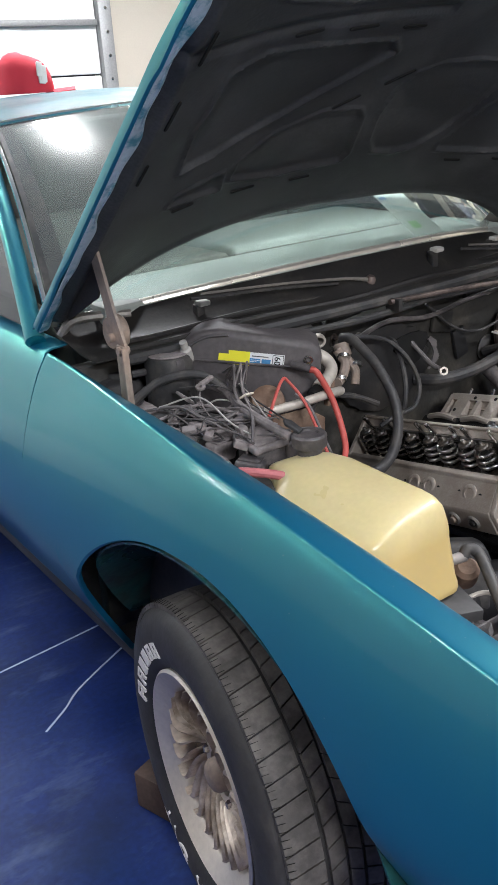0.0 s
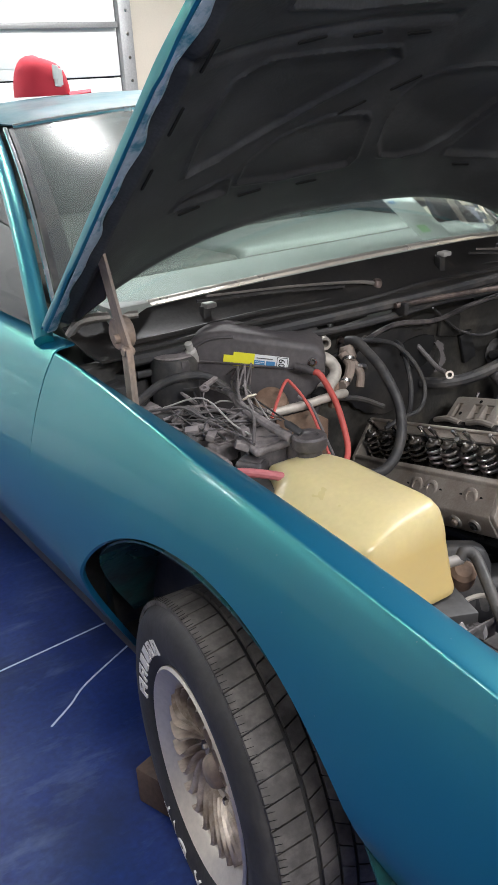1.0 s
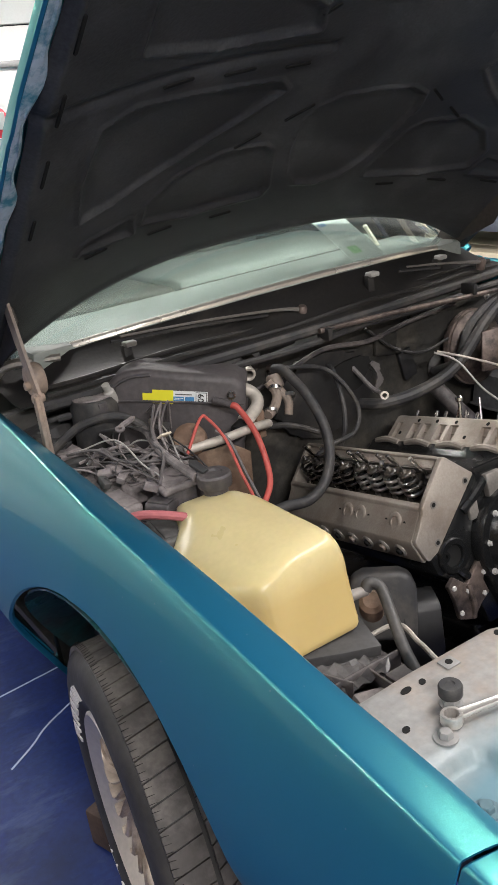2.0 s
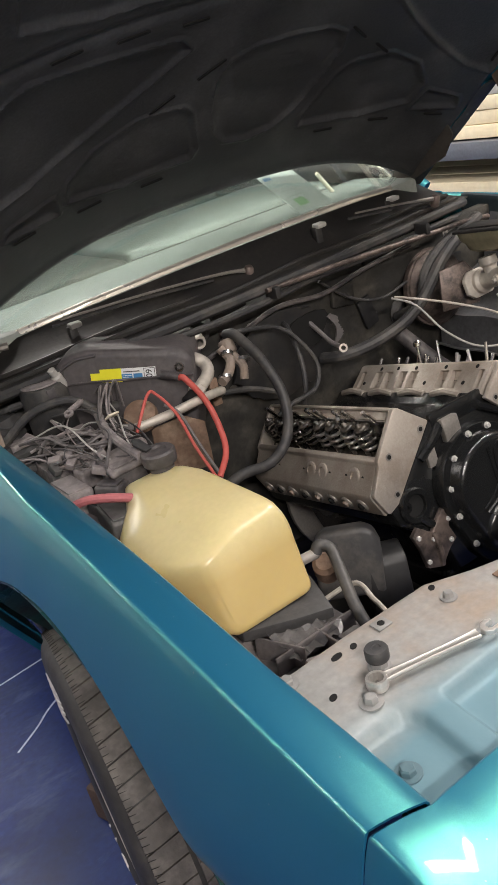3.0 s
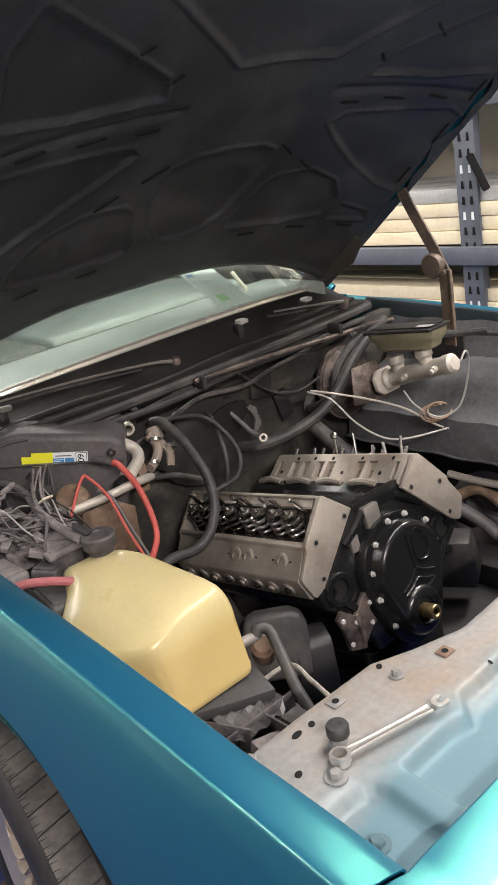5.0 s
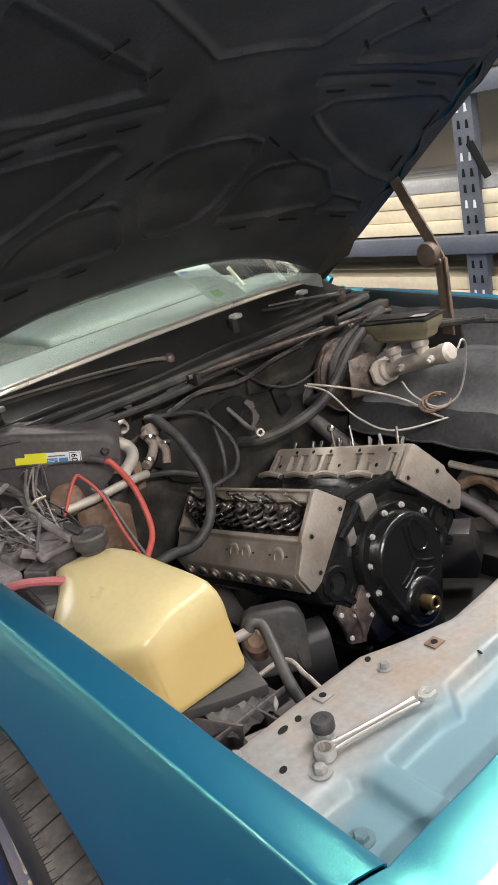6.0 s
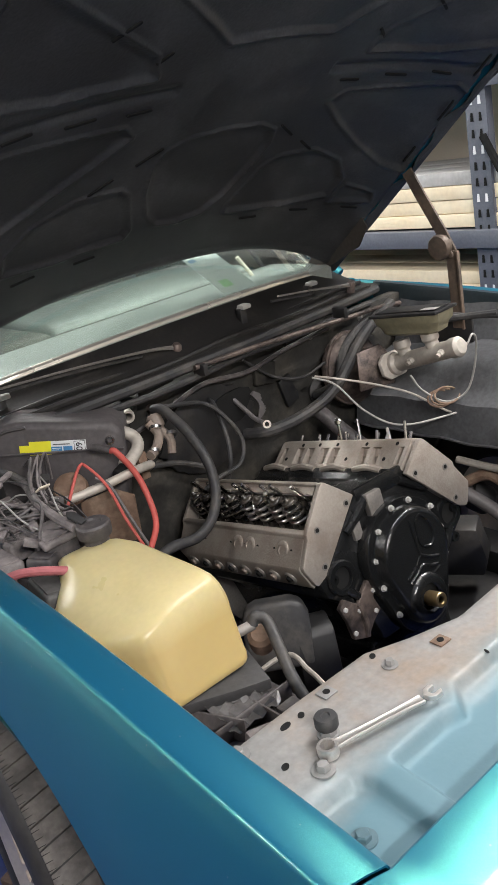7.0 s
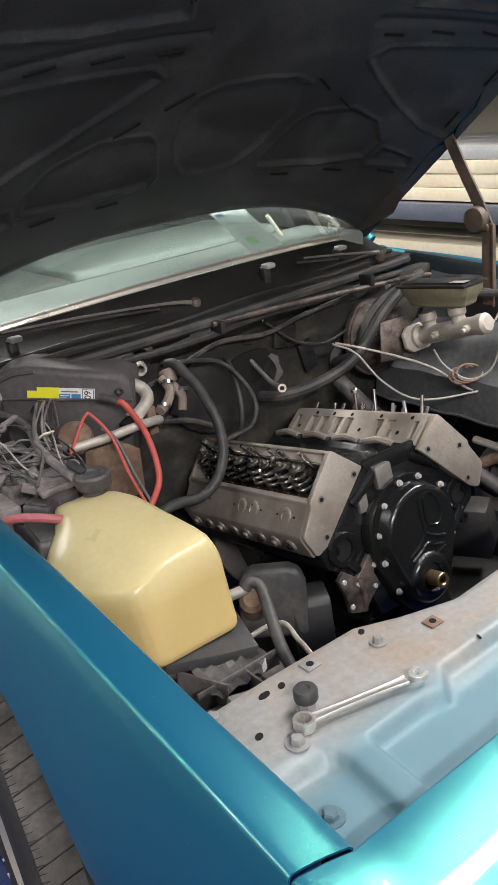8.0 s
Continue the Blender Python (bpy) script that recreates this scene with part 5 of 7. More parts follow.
def head(sg, y0, deck):
    m = bank_frame(sg, y0, deck)

    def at(a, h, y):
        return m @ Vector((a, h, y))
    da, dh = (m.to_3x3() @ Vector((1, 0, 0))), (m.to_3x3() @ Vector((0, 1, 0)))
    bm = prism(BODY + [(0.094, 0.0)], HEAD_L - 0.02, m @ Matrix.Translation((0, 0, 0.012)), 0.0015, 1)
    prism(SOLID_END, 0.014, m, 0.003, 2, bm)
    prism(SOLID_END, 0.012, m @ Matrix.Translation((0, 0, HEAD_L - 0.012)), 0.002, 1, bm)
    ob = part("cylinder_head", emake(bm), ALU, engine, "bare cast aluminium cylinder head")
    # thin plate puts the recess's darkness into the floor colour
    part("spring_floor", emake(box((0.0212, 0.0462, 0.0145), (0.1102, 0.0475, HEAD_L - 0.0125), 0, m=m)), DARK_CAST, ob, "dark floor plate under the valve springs")
    # intake face with its ports
    f0, f1 = at(0.1285, 0.0, 0.024), at(0.1205, 0.082, 0.024)
    up = (f1 - f0).normalized()
    ay = Vector((0, 1, 0))
    nrm = (da - up * da.dot(up)).normalized()
    pm = Matrix.Translation(f0) @ Matrix((ay, up, nrm)).transposed().to_4x4()
    ys = [0.0, 0.012, 0.027, 0.050, 0.072, 0.082, 0.109, 0.121, 0.148, 0.165, 0.205, 0.222, 0.249, 0.261, 0.288, 0.315, 0.342, 0.354, 0.381, 0.400, 0.420, 0.436, 0.451]
    xs_ = [0.0, 0.012, 0.022, 0.066, 0.082]
    holes = [(5, 2), (7, 2), (11, 2), (13, 2), (15, 2), (17, 2), (1, 2), (20, 2)]
    part("intake_face", emake(plate(ys, xs_, holes, 0.026, pm)), ALU, ob, sharp=20)
    part("port_wall", emake(prism([(0.0, 0.0), (HEAD_L - 0.03, 0.0), (HEAD_L - 0.03, 0.08), (0.0, 0.08)], 0.002, pm @ Matrix.Translation((0, 0.001, -0.029)))), ALU_DARK, ob)
    for y in (0.038, 0.061, 0.135, 0.185, 0.235, 0.30, 0.365, 0.41):
        # bolt holes are black discs, their shade painted on the face
        part("bolt_hole", emake(lathe([(0, 0.0004), (0.0048, 0.0004), (0.0048, -0.002), (0, -0.002)], pm @ Vector((y, 0.074 if y not in (0.061, 0.185, 0.41) else 0.035, 0.0002)), nrm, 12)), INK_HOLE_SHADE, ob)
    for k in range(4):
        y = 0.055 + 0.112 * k
        part("runner_boss", emake(tube([pm @ Vector((y, 0.006, 0.002)), pm @ Vector((y + 0.04, 0.010, 0.008)), pm @ Vector((y + 0.085, 0.006, 0.002))], 0.008, 8, 4)), ALU, ob)
    # lower bolts in their pockets, exhaust ports
    ex_n = Vector(at(-0.92, 0.39, 0) - at(0, 0, 0)).normalized()
    for k in range(8):
        y = 0.062 + 0.0525 * k
        c = at(-0.0675, 0.036, y)
        part("bolt_pocket", emake(lathe([(0.0, 0.0005), (0.0105, 0.0005), (0.0105, 0.0045), (0.0125, 0.005), (0.015, 0.002), (0.016, -0.012), (0, -0.012)], c, ex_n, 18)), ALU_DARK, ob)
        part("head_bolt", emake(bolt_head(c + ex_n * 0.0006, ex_n, 0.0075, 0.008)), HINGE if k % 2 else INK_HOLE_SHADE, ob, "dark head bolt")
    fn = Vector((at(-0.42, 1, 0) - at(0, 0, 0))).normalized()
    for y, wdt in ((0.075, 0.03), (0.19, 0.03), (0.235, 0.03), (0.395, 0.03)):
        c = at(-0.022, 0.067, y)
        fr = axis_frame(c, fn)
        part("exhaust_boss", emake(lathe([(0.019, -0.01), (0.019, 0.0015), (0.0165, 0.003), (0.011, 0.003), (0.0095, -0.004), (0, -0.004)], c, fn, 22)), ALU, ob)
        for s_ in (-1, 1):
            part("stud_hole", emake(lathe([(0, 0.0012), (0.0042, 0.0012), (0.0042, -0.002), (0, -0.002)], at(-0.022, 0.067, y + s_ * 0.028), fn, 10)), INK_HOLE_SHADE, ob)
    # accessory holes in the end face
    for a, h in ((0.105, 0.012), (0.028, 0.06), (-0.03, 0.012)):
        c = at(a, h, 0.0)
        part("accessory_hole", emake(lathe([(0, 0.0006), (0.0045, 0.0006), (0.0048, 0.001), (0.0075, 0.001), (0.008, -0.001), (0, -0.001)], c, (0, -1, 0), 16)), ALU_DARK, ob)
        part("hole_shade", emake(rod(c + Vector((0, -0.0002, 0)), c + Vector((0, -0.0011, 0)), 0.0045, 12)), INK_HOLE_SHADE, ob)
    # valve springs, studs and pushrods
    tilt = (dh * 0.92 + da * 0.39).normalized()
    for k, y in enumerate(VALVES):
        b = at(0.046, 0.044, y)
        coil = []
        side = tilt.cross(ay).normalized()
        turns, rad = 3.7, 0.0190
        for q in range(38):
            u = q / 37
            an = 2 * math.pi * turns * u
            rr = rad * (1 - 0.10 * u)
            coil.append(b + tilt * (0.003 + 0.052 * u) + (side * math.cos(an) + ay * math.sin(an)) * rr)
        t = bmesh.new()
        rings = []
        sp = part("valve_spring", emake(tube(coil, 0.0040, 8, 1)), SPRING, ob, "bright coiled valve spring")
        # black core stands in for the shade between the coils
        part("coil_shade", emake(rod(b, b + tilt * 0.044, 0.0085, 12)), INK_HOLE_SHADE, sp)
        part("retainer", emake(lathe([(0, 0.054), (0.0130, 0.055), (0.0140, 0.058), (0.0120, 0.061), (0.0065, 0.063), (0.0045, 0.068), (0.0035, 0.070), (0, 0.070)], b, tilt, 20)), DARK_CAST, sp, "dark oiled spring retainer")
        st = at(0.090, 0.046, y + (0.012 if k % 2 else -0.012))
        part("rocker_stud", emake(rod(st, st + (dh * 0.97 + da * 0.10).normalized() * 0.068, 0.0047, 10, bev=0.001)), STEEL, ob, "rocker arm stud")
        part("guide_plate", emake(lathe([(0, 0), (0.0095, 0), (0.0095, 0.007), (0.006, 0.009), (0, 0.009)], st, dh, 6)), ALU_DARK, ob)
    return ob, at, da, dh


head_r, at_r, da_r, dh_r = head(-1, 0.0, 0.229)
head_l, at_l, da_l, dh_l = head(1, -0.02, 0.217)
# two rocker parts left loose in the near head
part("rocker_arm", emake(box((-0.012, -0.006, -0.006), (0.012, 0.006, 0.008), 0.004, 2, Matrix.Translation(at_r(0.085, 0.092, 0.155)) @ pose(0, 0, 0, 20, 30, 25))), STEEL, head_r, "bright loose rocker arm")
# pushrods standing in the far head
for y, ln, le in ((0.06, 0.075, 0.0), (0.10, 0.06, 0.02), (0.155, 0.055, 0.0), (0.20, 0.085, 0.01), (0.26, 0.055, 0.0), (0.30, 0.06, -0.02), (0.36, 0.05, 0.0)):
    p = at_l(0.085, 0.06, y)
    part("pushrod", emake(rod(p, p + Vector((0.02, le, ln)), 0.0035, 8)), STEEL, head_l)
p = at_l(0.09, 0.06, 0.26)
part("rocker_ball", emake(lathe([(0, 0), (0.004, 0), (0.004, 0.075), (0.009, 0.078), (0.009, 0.086), (0.006, 0.09), (0, 0.09)], p, (0.1, 0, 1), 12)), STEEL, head_l)

# flywheel end of the block
part("bell_flange", emake(lathe([(0, 0), (0.16, 0), (0.17, 0.004), (0.17, 0.016), (0, 0.016)], (0, 0.502, 0.03), (0, 1, 0), 32)), ALU_DARK, engine)
# engine mount stand under the block
bm = prism([(-0.05, 0.0), (0.05, 0.0), (0.06, 0.04), (0.04, 0.12), (0.028, 0.13), (-0.028, 0.13), (-0.04, 0.12), (-0.06, 0.04)], 0.08, Matrix.Translation((-0.235, 0.17, 0.42)) @ pose(0, 0, 0, 90, 0, 60), 0.006)
part("engine_mount", bm, BLACK, engine, "black engine mount bracket")
bm = prism([(-0.05, 0.0), (0.05, 0.0), (0.06, 0.04), (0.04, 0.12), (-0.04, 0.12), (-0.06, 0.04)], 0.08, Matrix.Translation((0.33, 0.17, 0.42)) @ pose(0, 0, 0, 90, 0, -60), 0.006)
part("engine_mount", bm, BLACK, engine, "black engine mount bracket")

# ---- things in the engine bay ----
res = thing("washer_reservoir", (-0.54, 0.12, 0.70), "yellowed translucent plastic washer reservoir beside the fender", "reservoir")


def ring(x0, x1, z0, z1, y, r, tilt=0.0, n=6):
    pts = []
    for cx_, cz_, a0 in ((x1 - r, z1 - r, 0), (x0 + r, z1 - r, 90), (x0 + r, z0 + r, 180), (x1 - r, z0 + r, 270)):
        for k in range(n):
            a = radians(a0 + 90 * k / (n - 1))
            z = cz_ + r * math.sin(a)
            pts.append((cx_ + r * math.cos(a), y + tilt * (z - z0), z))
    return pts


def rounded(pts, r, n=5):
    """A polygon's corners, rounded by arcs that keep r from each corner."""
    out = []
    for k in range(len(pts)):
        p, a, b = Vector(pts[k]), Vector(pts[k - 1]), Vector(pts[(k + 1) % len(pts)])
        u = p + (a - p).normalized() * min(r, (a - p).length * 0.45)
        v = p + (b - p).normalized() * min(r, (b - p).length * 0.45)
        out += [u * (1 - t) ** 2 + p * 2 * t * (1 - t) + v * t * t for t in np.linspace(0, 1, n)]
    return out


# sections from the flat front to the neck: y, inset, right side, top right, top left, chamfer
secs = []
for y, ins, xr, (xt, zt), (xm, zm), (xl, zl) in (
        (0.009, 0.012, -0.453, (-0.474, 0.832), (-0.565, 0.828), (-0.634, 0.806)),
        (0.012, 0.005, -0.453, (-0.474, 0.834), (-0.565, 0.829), (-0.635, 0.806)),
        (0.018, 0.001, -0.453, (-0.474, 0.837), (-0.565, 0.832), (-0.637, 0.807)),
        (0.032, 0.0, -0.453, (-0.474, 0.843), (-0.565, 0.838), (-0.648, 0.804)),
        (0.055, 0.0, -0.454, (-0.475, 0.846), (-0.565, 0.842), (-0.664, 0.800)),
        (0.090, 0.0, -0.455, (-0.476, 0.847), (-0.570, 0.843), (-0.682, 0.795)),
        (0.130, 0.0, -0.457, (-0.478, 0.848), (-0.580, 0.844), (-0.693, 0.792)),
        (0.175, 0.0, -0.460, (-0.482, 0.852), (-0.594, 0.851), (-0.695, 0.796)),
        (0.215, 0.002, -0.466, (-0.486, 0.858), (-0.602, 0.859), (-0.676, 0.808)),
        (0.250, 0.008, -0.474, (-0.492, 0.863), (-0.604, 0.863), (-0.645, 0.822)),
        (0.285, 0.018, -0.482, (-0.500, 0.863), (-0.602, 0.862), (-0.635, 0.826)),
        (0.310, 0.030, -0.490, (-0.508, 0.856), (-0.600, 0.855), (-0.630, 0.820)),
        (0.325, 0.042, -0.495, (-0.515, 0.838), (-0.598, 0.838), (-0.626, 0.806)),
        (0.332, 0.055, -0.500, (-0.520, 0.815), (-0.596, 0.815), (-0.622, 0.790))):
    poly = [(xr - 0.010 - ins, 0.684 + ins), (xr - 0.006 - ins, 0.79), (xt - ins, zt - ins * 0.5), (xm, zm - ins * 0.4), (xl + ins, zl), (xl + 0.010 + ins, 0.684 + ins)]
    fwd = max(0.0, 1 - (y - 0.009) / 0.12)
    secs.append([(p.x, y - fwd * 0.026 * max(0.0, 1 - (p.y - 0.69) / 0.05) ** 1.5 + fwd * 0.010 * (p.y - 0.70) / 0.13, p.y) for p in rounded(poly, 0.020)])
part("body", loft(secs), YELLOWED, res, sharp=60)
bm = lathe([(0.022, -0.01), (0.022, 0.018), (0.030, 0.018), (0.031, 0.022), (0.031, 0.038), (0.028, 0.042), (0.017, 0.042), (0.0155, 0.038), (0, 0.038)], (-0.534, 0.276, 0.852), (0.0, 0.0, 1), 28)
cap = part("cap", bm, PLASTIC, res, "black push-on cap")
part("cap_tab", prism([(-0.008, 0), (0.008, 0), (0.010, 0.03), (0.0, 0.04), (-0.010, 0.03)], 0.006, Matrix.Translation((-0.545, 0.285, 0.893)) @ pose(0, 0, 0, 25, 0, 20), 0.002), RUBBER, cap)
part("outlet", rod((-0.462, 0.02, 0.722), (-0.430, 0.012, 0.724), 0.009, 14, bev=0.002), GALV, res, "pale hose fitting")

# air conditioning box on the firewall
EV = Matrix.Translation((-0.423, 0.592, 0.945)) @ pose(0, 0, 0, 0, 0, -36) @ pose(0, 0, 0, 0, 9, 0)
evap = thing("evaporator_box", (-0.42, 0.68, 0.74), "dusty black air conditioning box on the firewall with a yellow sticker", "air box")
prof = [(-0.16, -0.20), (0.145, -0.20), (0.15, -0.06), (0.145, 0.02), (0.12, 0.036), (-0.07, 0.045), (-0.115, 0.035), (-0.145, 0.005), (-0.158, -0.05)]
EVX = Matrix(((1, 0, 0, 0), (0, 0, 1, 0), (0, 1, 0, 0), (0, 0, 0, 1)))
part("housing", prism(prof, 0.20, EV @ EVX, 0.016, 4), EVAP, evap)
part("seam", tube([EV @ Vector(p) for p in ((-0.155, -0.002, -0.03), (-0.10, -0.003, -0.022), (0.0, -0.003, -0.020), (0.145, -0.002, -0.018))], 0.003, 6, 4), PLASTIC, evap)
part("seam", tube([EV @ Vector(p) for p in ((-0.150, -0.001, -0.10), (-0.135, -0.002, -0.01), (-0.10, -0.001, 0.025), (-0.05, -0.001, 0.036))], 0.0035, 6, 5), PLASTIC, evap)


def on_box(x0, x1, z0, z1, lift, mat, name, label=""):
    return part(name, box((x0, -lift - 0.0005, z0), (x1, -lift + 0.0005, z1), 0, m=EV), mat, evap, label)


on_box(-0.006, 0.069, -0.022, 0.004, 0.0016, PAPER, "paper_label", "white paper label")
on_box(-0.046, -0.002, -0.024, 0.005, 0.0026, YEL, "yellow_tape", "bright yellow tape")
on_box(-0.066, -0.044, -0.022, -0.003, 0.0022, YEL, "yellow_tape", "bright yellow tape")
on_box(-0.002, 0.020, -0.021, -0.008, 0.0026, LABEL_BLUE, "printed_block", "blue printed block")
on_box(0.0225, 0.041, -0.021, -0.008, 0.0026, LABEL_BLUE, "printed_block", "blue printed block")
for k, w_ in enumerate((0.018, 0.014, 0.019)):
    on_box(-0.0005, -0.0005 + w_, -0.0185 + 0.0035 * k, -0.0178 + 0.0035 * k, 0.0034, PAPER, "text_bar")
on_box(0.002, 0.036, -0.004, -0.002, 0.0026, WIRE_GREY, "text_bar")
on_box(0.0445, 0.0672, -0.0205, 0.0025, 0.0024, INK_HOLE_SHADE, "label_frame")
on_box(0.0455, 0.0662, -0.0195, 0.0015, 0.003, PAPER, "label_field")
cu = bpy.data.curves.new("digits", "FONT")
cu.body, cu.size, cu.extrude, cu.align_x, cu.align_y = "09", 0.0185, 0.0003, "CENTER", "CENTER"
tmp = bpy.data.objects.new("digits", cu)
me = bpy.data.meshes.new_from_object(tmp)
bpy.data.objects.remove(tmp)
bm = bmesh.new()
bm.from_mesh(me)
bpy.data.meshes.remove(me)
bmesh.ops.transform(bm, matrix=EV @ Matrix.Translation((0.0558, -0.0042, -0.009)) @ pose(0, 0, 0, 90, 0, 0) @ pose(0, 0, 0, 0, 0, 90), verts=bm.verts)
part("digits", bm, INK_HOLE_SHADE, evap, "printed number 09")
for x, z in ((0.118, 0.0), (-0.13, -0.05)):
    p = EV @ Vector((x, -0.001, z))
    d = EV.to_3x3() @ Vector((0, -1, 0))
    part("screw_boss", lathe([(0.005, 0), (0.005, 0.004), (0.009, 0.004), (0.010, 0.001), (0.010, -0.004), (0.005, -0.004), (0.005, 0)], p, d, 18), STEEL if x > 0 else PLASTIC, evap)

# heater side of the firewall: ragged black cover, pipes and valves
side = thing("heater_cover", (-0.05, 0.665, 0.72), "torn black heater box cover on the firewall", "cover")
random.seed(8)
pts = []
for k in range(44):
    a = 2 * math.pi * k / 44
    r = 1 + random.uniform(-0.06, 0.05)
    pts.append((0.015 + 0.15 * r * math.cos(a), 0.80 + 0.105 * r * math.sin(a)))
part("cover_sheet", prism(pts, 0.012, Matrix.Translation((0, 0.655, 0)) @ XZ, 0.003), BLACK, side)
pts = []
for k in range(30):
    a = 2 * math.pi * k / 30
    r = 1 + 0.16 * math.sin(3 * a) + random.uniform(-0.06, 0.06)
    pts.append((0.10 + 0.055 * r * math.cos(a), 0.835 + 0.04 * r * math.sin(a)))
# flat black plate paints the dark of the opening
part("opening", prism(pts, 0.006, Matrix.Translation((0, 0.648, 0)) @ XZ), INK_HOLE_SHADE, side, "ragged dark opening")
pts = []
for k in range(26):
    u = k / 25
    pts.append((0.148 + 0.022 * math.sin(3 * u) + random.uniform(-0.0015, 0.0015), 0.845 - 0.075 * u))
for k in range(25, -1, -1):
    u = k / 25
    pts.append((0.160 + 0.026 * math.sin(3 * u) + 0.006 * math.sin(11 * u) + random.uniform(-0.002, 0.003), 0.850 - 0.083 * u))
part("torn_edge", prism(pts, 0.004, Matrix.Translation((0, 0.640, 0)) @ XZ), WIRE_GREY, side, "torn grey foam edge")

fit_ = thing("heater_pipe", (-0.22, 0.64, 0.94), "short bright heater pipe with an open end on the firewall", "pipe")
d = Vector((-0.35, -0.8, -0.1)).normalized()
part("pipe_end", lathe([(0.009, 0.004), (0.009, 0.046), (0.011, 0.048), (0.0145, 0.048), (0.0155, 0.044), (0.0155, 0.036), (0.0135, 0.034), (0.0135, -0.01), (0, -0.01), (0, 0.004), (0.009, 0.004)], (-0.205, 0.655, 0.930), d, 24), PIPE, fit_)
part("grommet", lathe([(0.0, 0), (0.03, 0), (0.032, 0.006), (0.024, 0.012), (0, 0.012)], (-0.20, 0.668, 0.931), d, 24), RUBBER, fit_)

val = thing("heater_valve", (-0.18, 0.62, 0.85), "grimy brass heater valve with clamped fittings", "valve")
part("valve_body", lathe([(0, 0), (0.014, 0), (0.018, 0.006), (0.018, 0.03), (0.013, 0.034), (0.013, 0.05), (0, 0.05)], (-0.158, 0.62, 0.905), (0.0, -0.5, -1), 20), HINGE, val)
part("tee", tube([(-0.185, 0.60, 0.90), (-0.175, 0.585, 0.872), (-0.195, 0.57, 0.85), (-0.225, 0.555, 0.842)], 0.011, 10, 6), HINGE, val)
part("elbow", tube([(-0.16, 0.595, 0.875), (-0.150, 0.58, 0.85), (-0.16, 0.57, 0.82)], 0.010, 10, 6), HINGE, val)
for p in ((-0.178, 0.588, 0.885), (-0.145, 0.583, 0.86), (-0.21, 0.563, 0.846)):
    part("clamp", lathe([(0.012, -0.004), (0.0145, -0.004), (0.0145, 0.004), (0.012, 0.004), (0.012, -0.004)], p, (-0.3, -0.4, -0.6), 18), STEEL, val)
part("bracket", box((-0.262, 0.545, 0.80), (-0.240, 0.56, 0.862), 0.003, m=Matrix.Identity(4)), RUST, val)


def hose(name, pts, r, mat, label, category="hose", n=10, group="", steps=8):
    return solid(name, tube(pts, r, n, steps), mat, label, category, group)


hose("coolant_hose", ((-0.150, 0.625, 0.915), (-0.142, 0.60, 0.916), (-0.138, 0.56, 0.893), (-0.136, 0.52, 0.864), (-0.138, 0.47, 0.806), (-0.155, 0.44, 0.751), (-0.191, 0.42, 0.709), (-0.251, 0.40, 0.695), (-0.319, 0.40, 0.703), (-0.36, 0.42, 0.68)), 0.0115, RUBBER, "dusty black heater hose looping over the cylinder head", n=14)
hose("vacuum_hose", ((-0.125, 0.64, 0.905), (-0.125, 0.60, 0.917), (-0.015, 0.62, 0.882), (0.014, 0.58, 0.841), (0.034, 0.56, 0.779), (0.0, 0.54, 0.736), (-0.081, 0.52, 0.737), (-0.12, 0.53, 0.72)), 0.0055, RUBBER, "thin dark vacuum hose in front of the firewall")
hose("vacuum_hose", ((0.03, 0.655, 0.87), (0.017, 0.62, 0.863), (0.005, 0.58, 0.801), (-0.012, 0.56, 0.743), (-0.02, 0.57, 0.70)), 0.0065, RUBBER, "dusty vacuum hose in front of the firewall")
strap = thing("ground_strap", (0.112, 0.62, 0.80), "grey braided ground strap with a ring terminal", "strap")
part("strap", tube([(0.10, 0.655, 0.85), (0.108, 0.63, 0.825), (0.112, 0.595, 0.80), (0.114, 0.57, 0.793)], 0.006, 8, 5), WIRE_GREY, strap)
part("ring_terminal", lathe([(0.0055, -0.002), (0.0105, -0.002), (0.0105, 0.002), (0.0055, 0.002), (0.0055, -0.002)], (0.116, 0.558, 0.789), (-0.5, -0.8, 0.2), 18), STEEL, strap)
hose("engine_harness", ((0.12, 0.655, 0.745), (0.146, 0.60, 0.751), (0.23, 0.58, 0.755), (0.321, 0.56, 0.78), (0.385, 0.55, 0.822), (0.455, 0.54, 0.895), (0.553, 0.56, 0.93), (0.66, 0.60, 0.94)), 0.015, RUBBER, "thick black taped wiring harness across the firewall", "wiring", 10)
hose("engine_harness", ((0.38, 0.655, 0.76), (0.392, 0.58, 0.801), (0.431, 0.57, 0.884), (0.529, 0.58, 0.925), (0.66, 0.62, 0.93)), 0.012, RUBBER, "thick black taped wiring harness across the firewall", "wiring", 10)
hose("cowl_drain_tube", ((-0.047, 0.575, 0.985), (0.167, 0.565, 0.979), (0.434, 0.565, 0.961), (0.584, 0.575, 0.95), (0.70, 0.60, 0.93)), 0.0062, GREASY, "rusty brown washer tube along the cowl", "tube")
for x in (-0.03, 0.44):
    solid("tube_clip", box((x - 0.007, 0.556, 0.962), (x + 0.007, 0.60, 0.990), 0.003), BLACK, "black clip holding the cowl tube", "clip", "cowl tube clips")

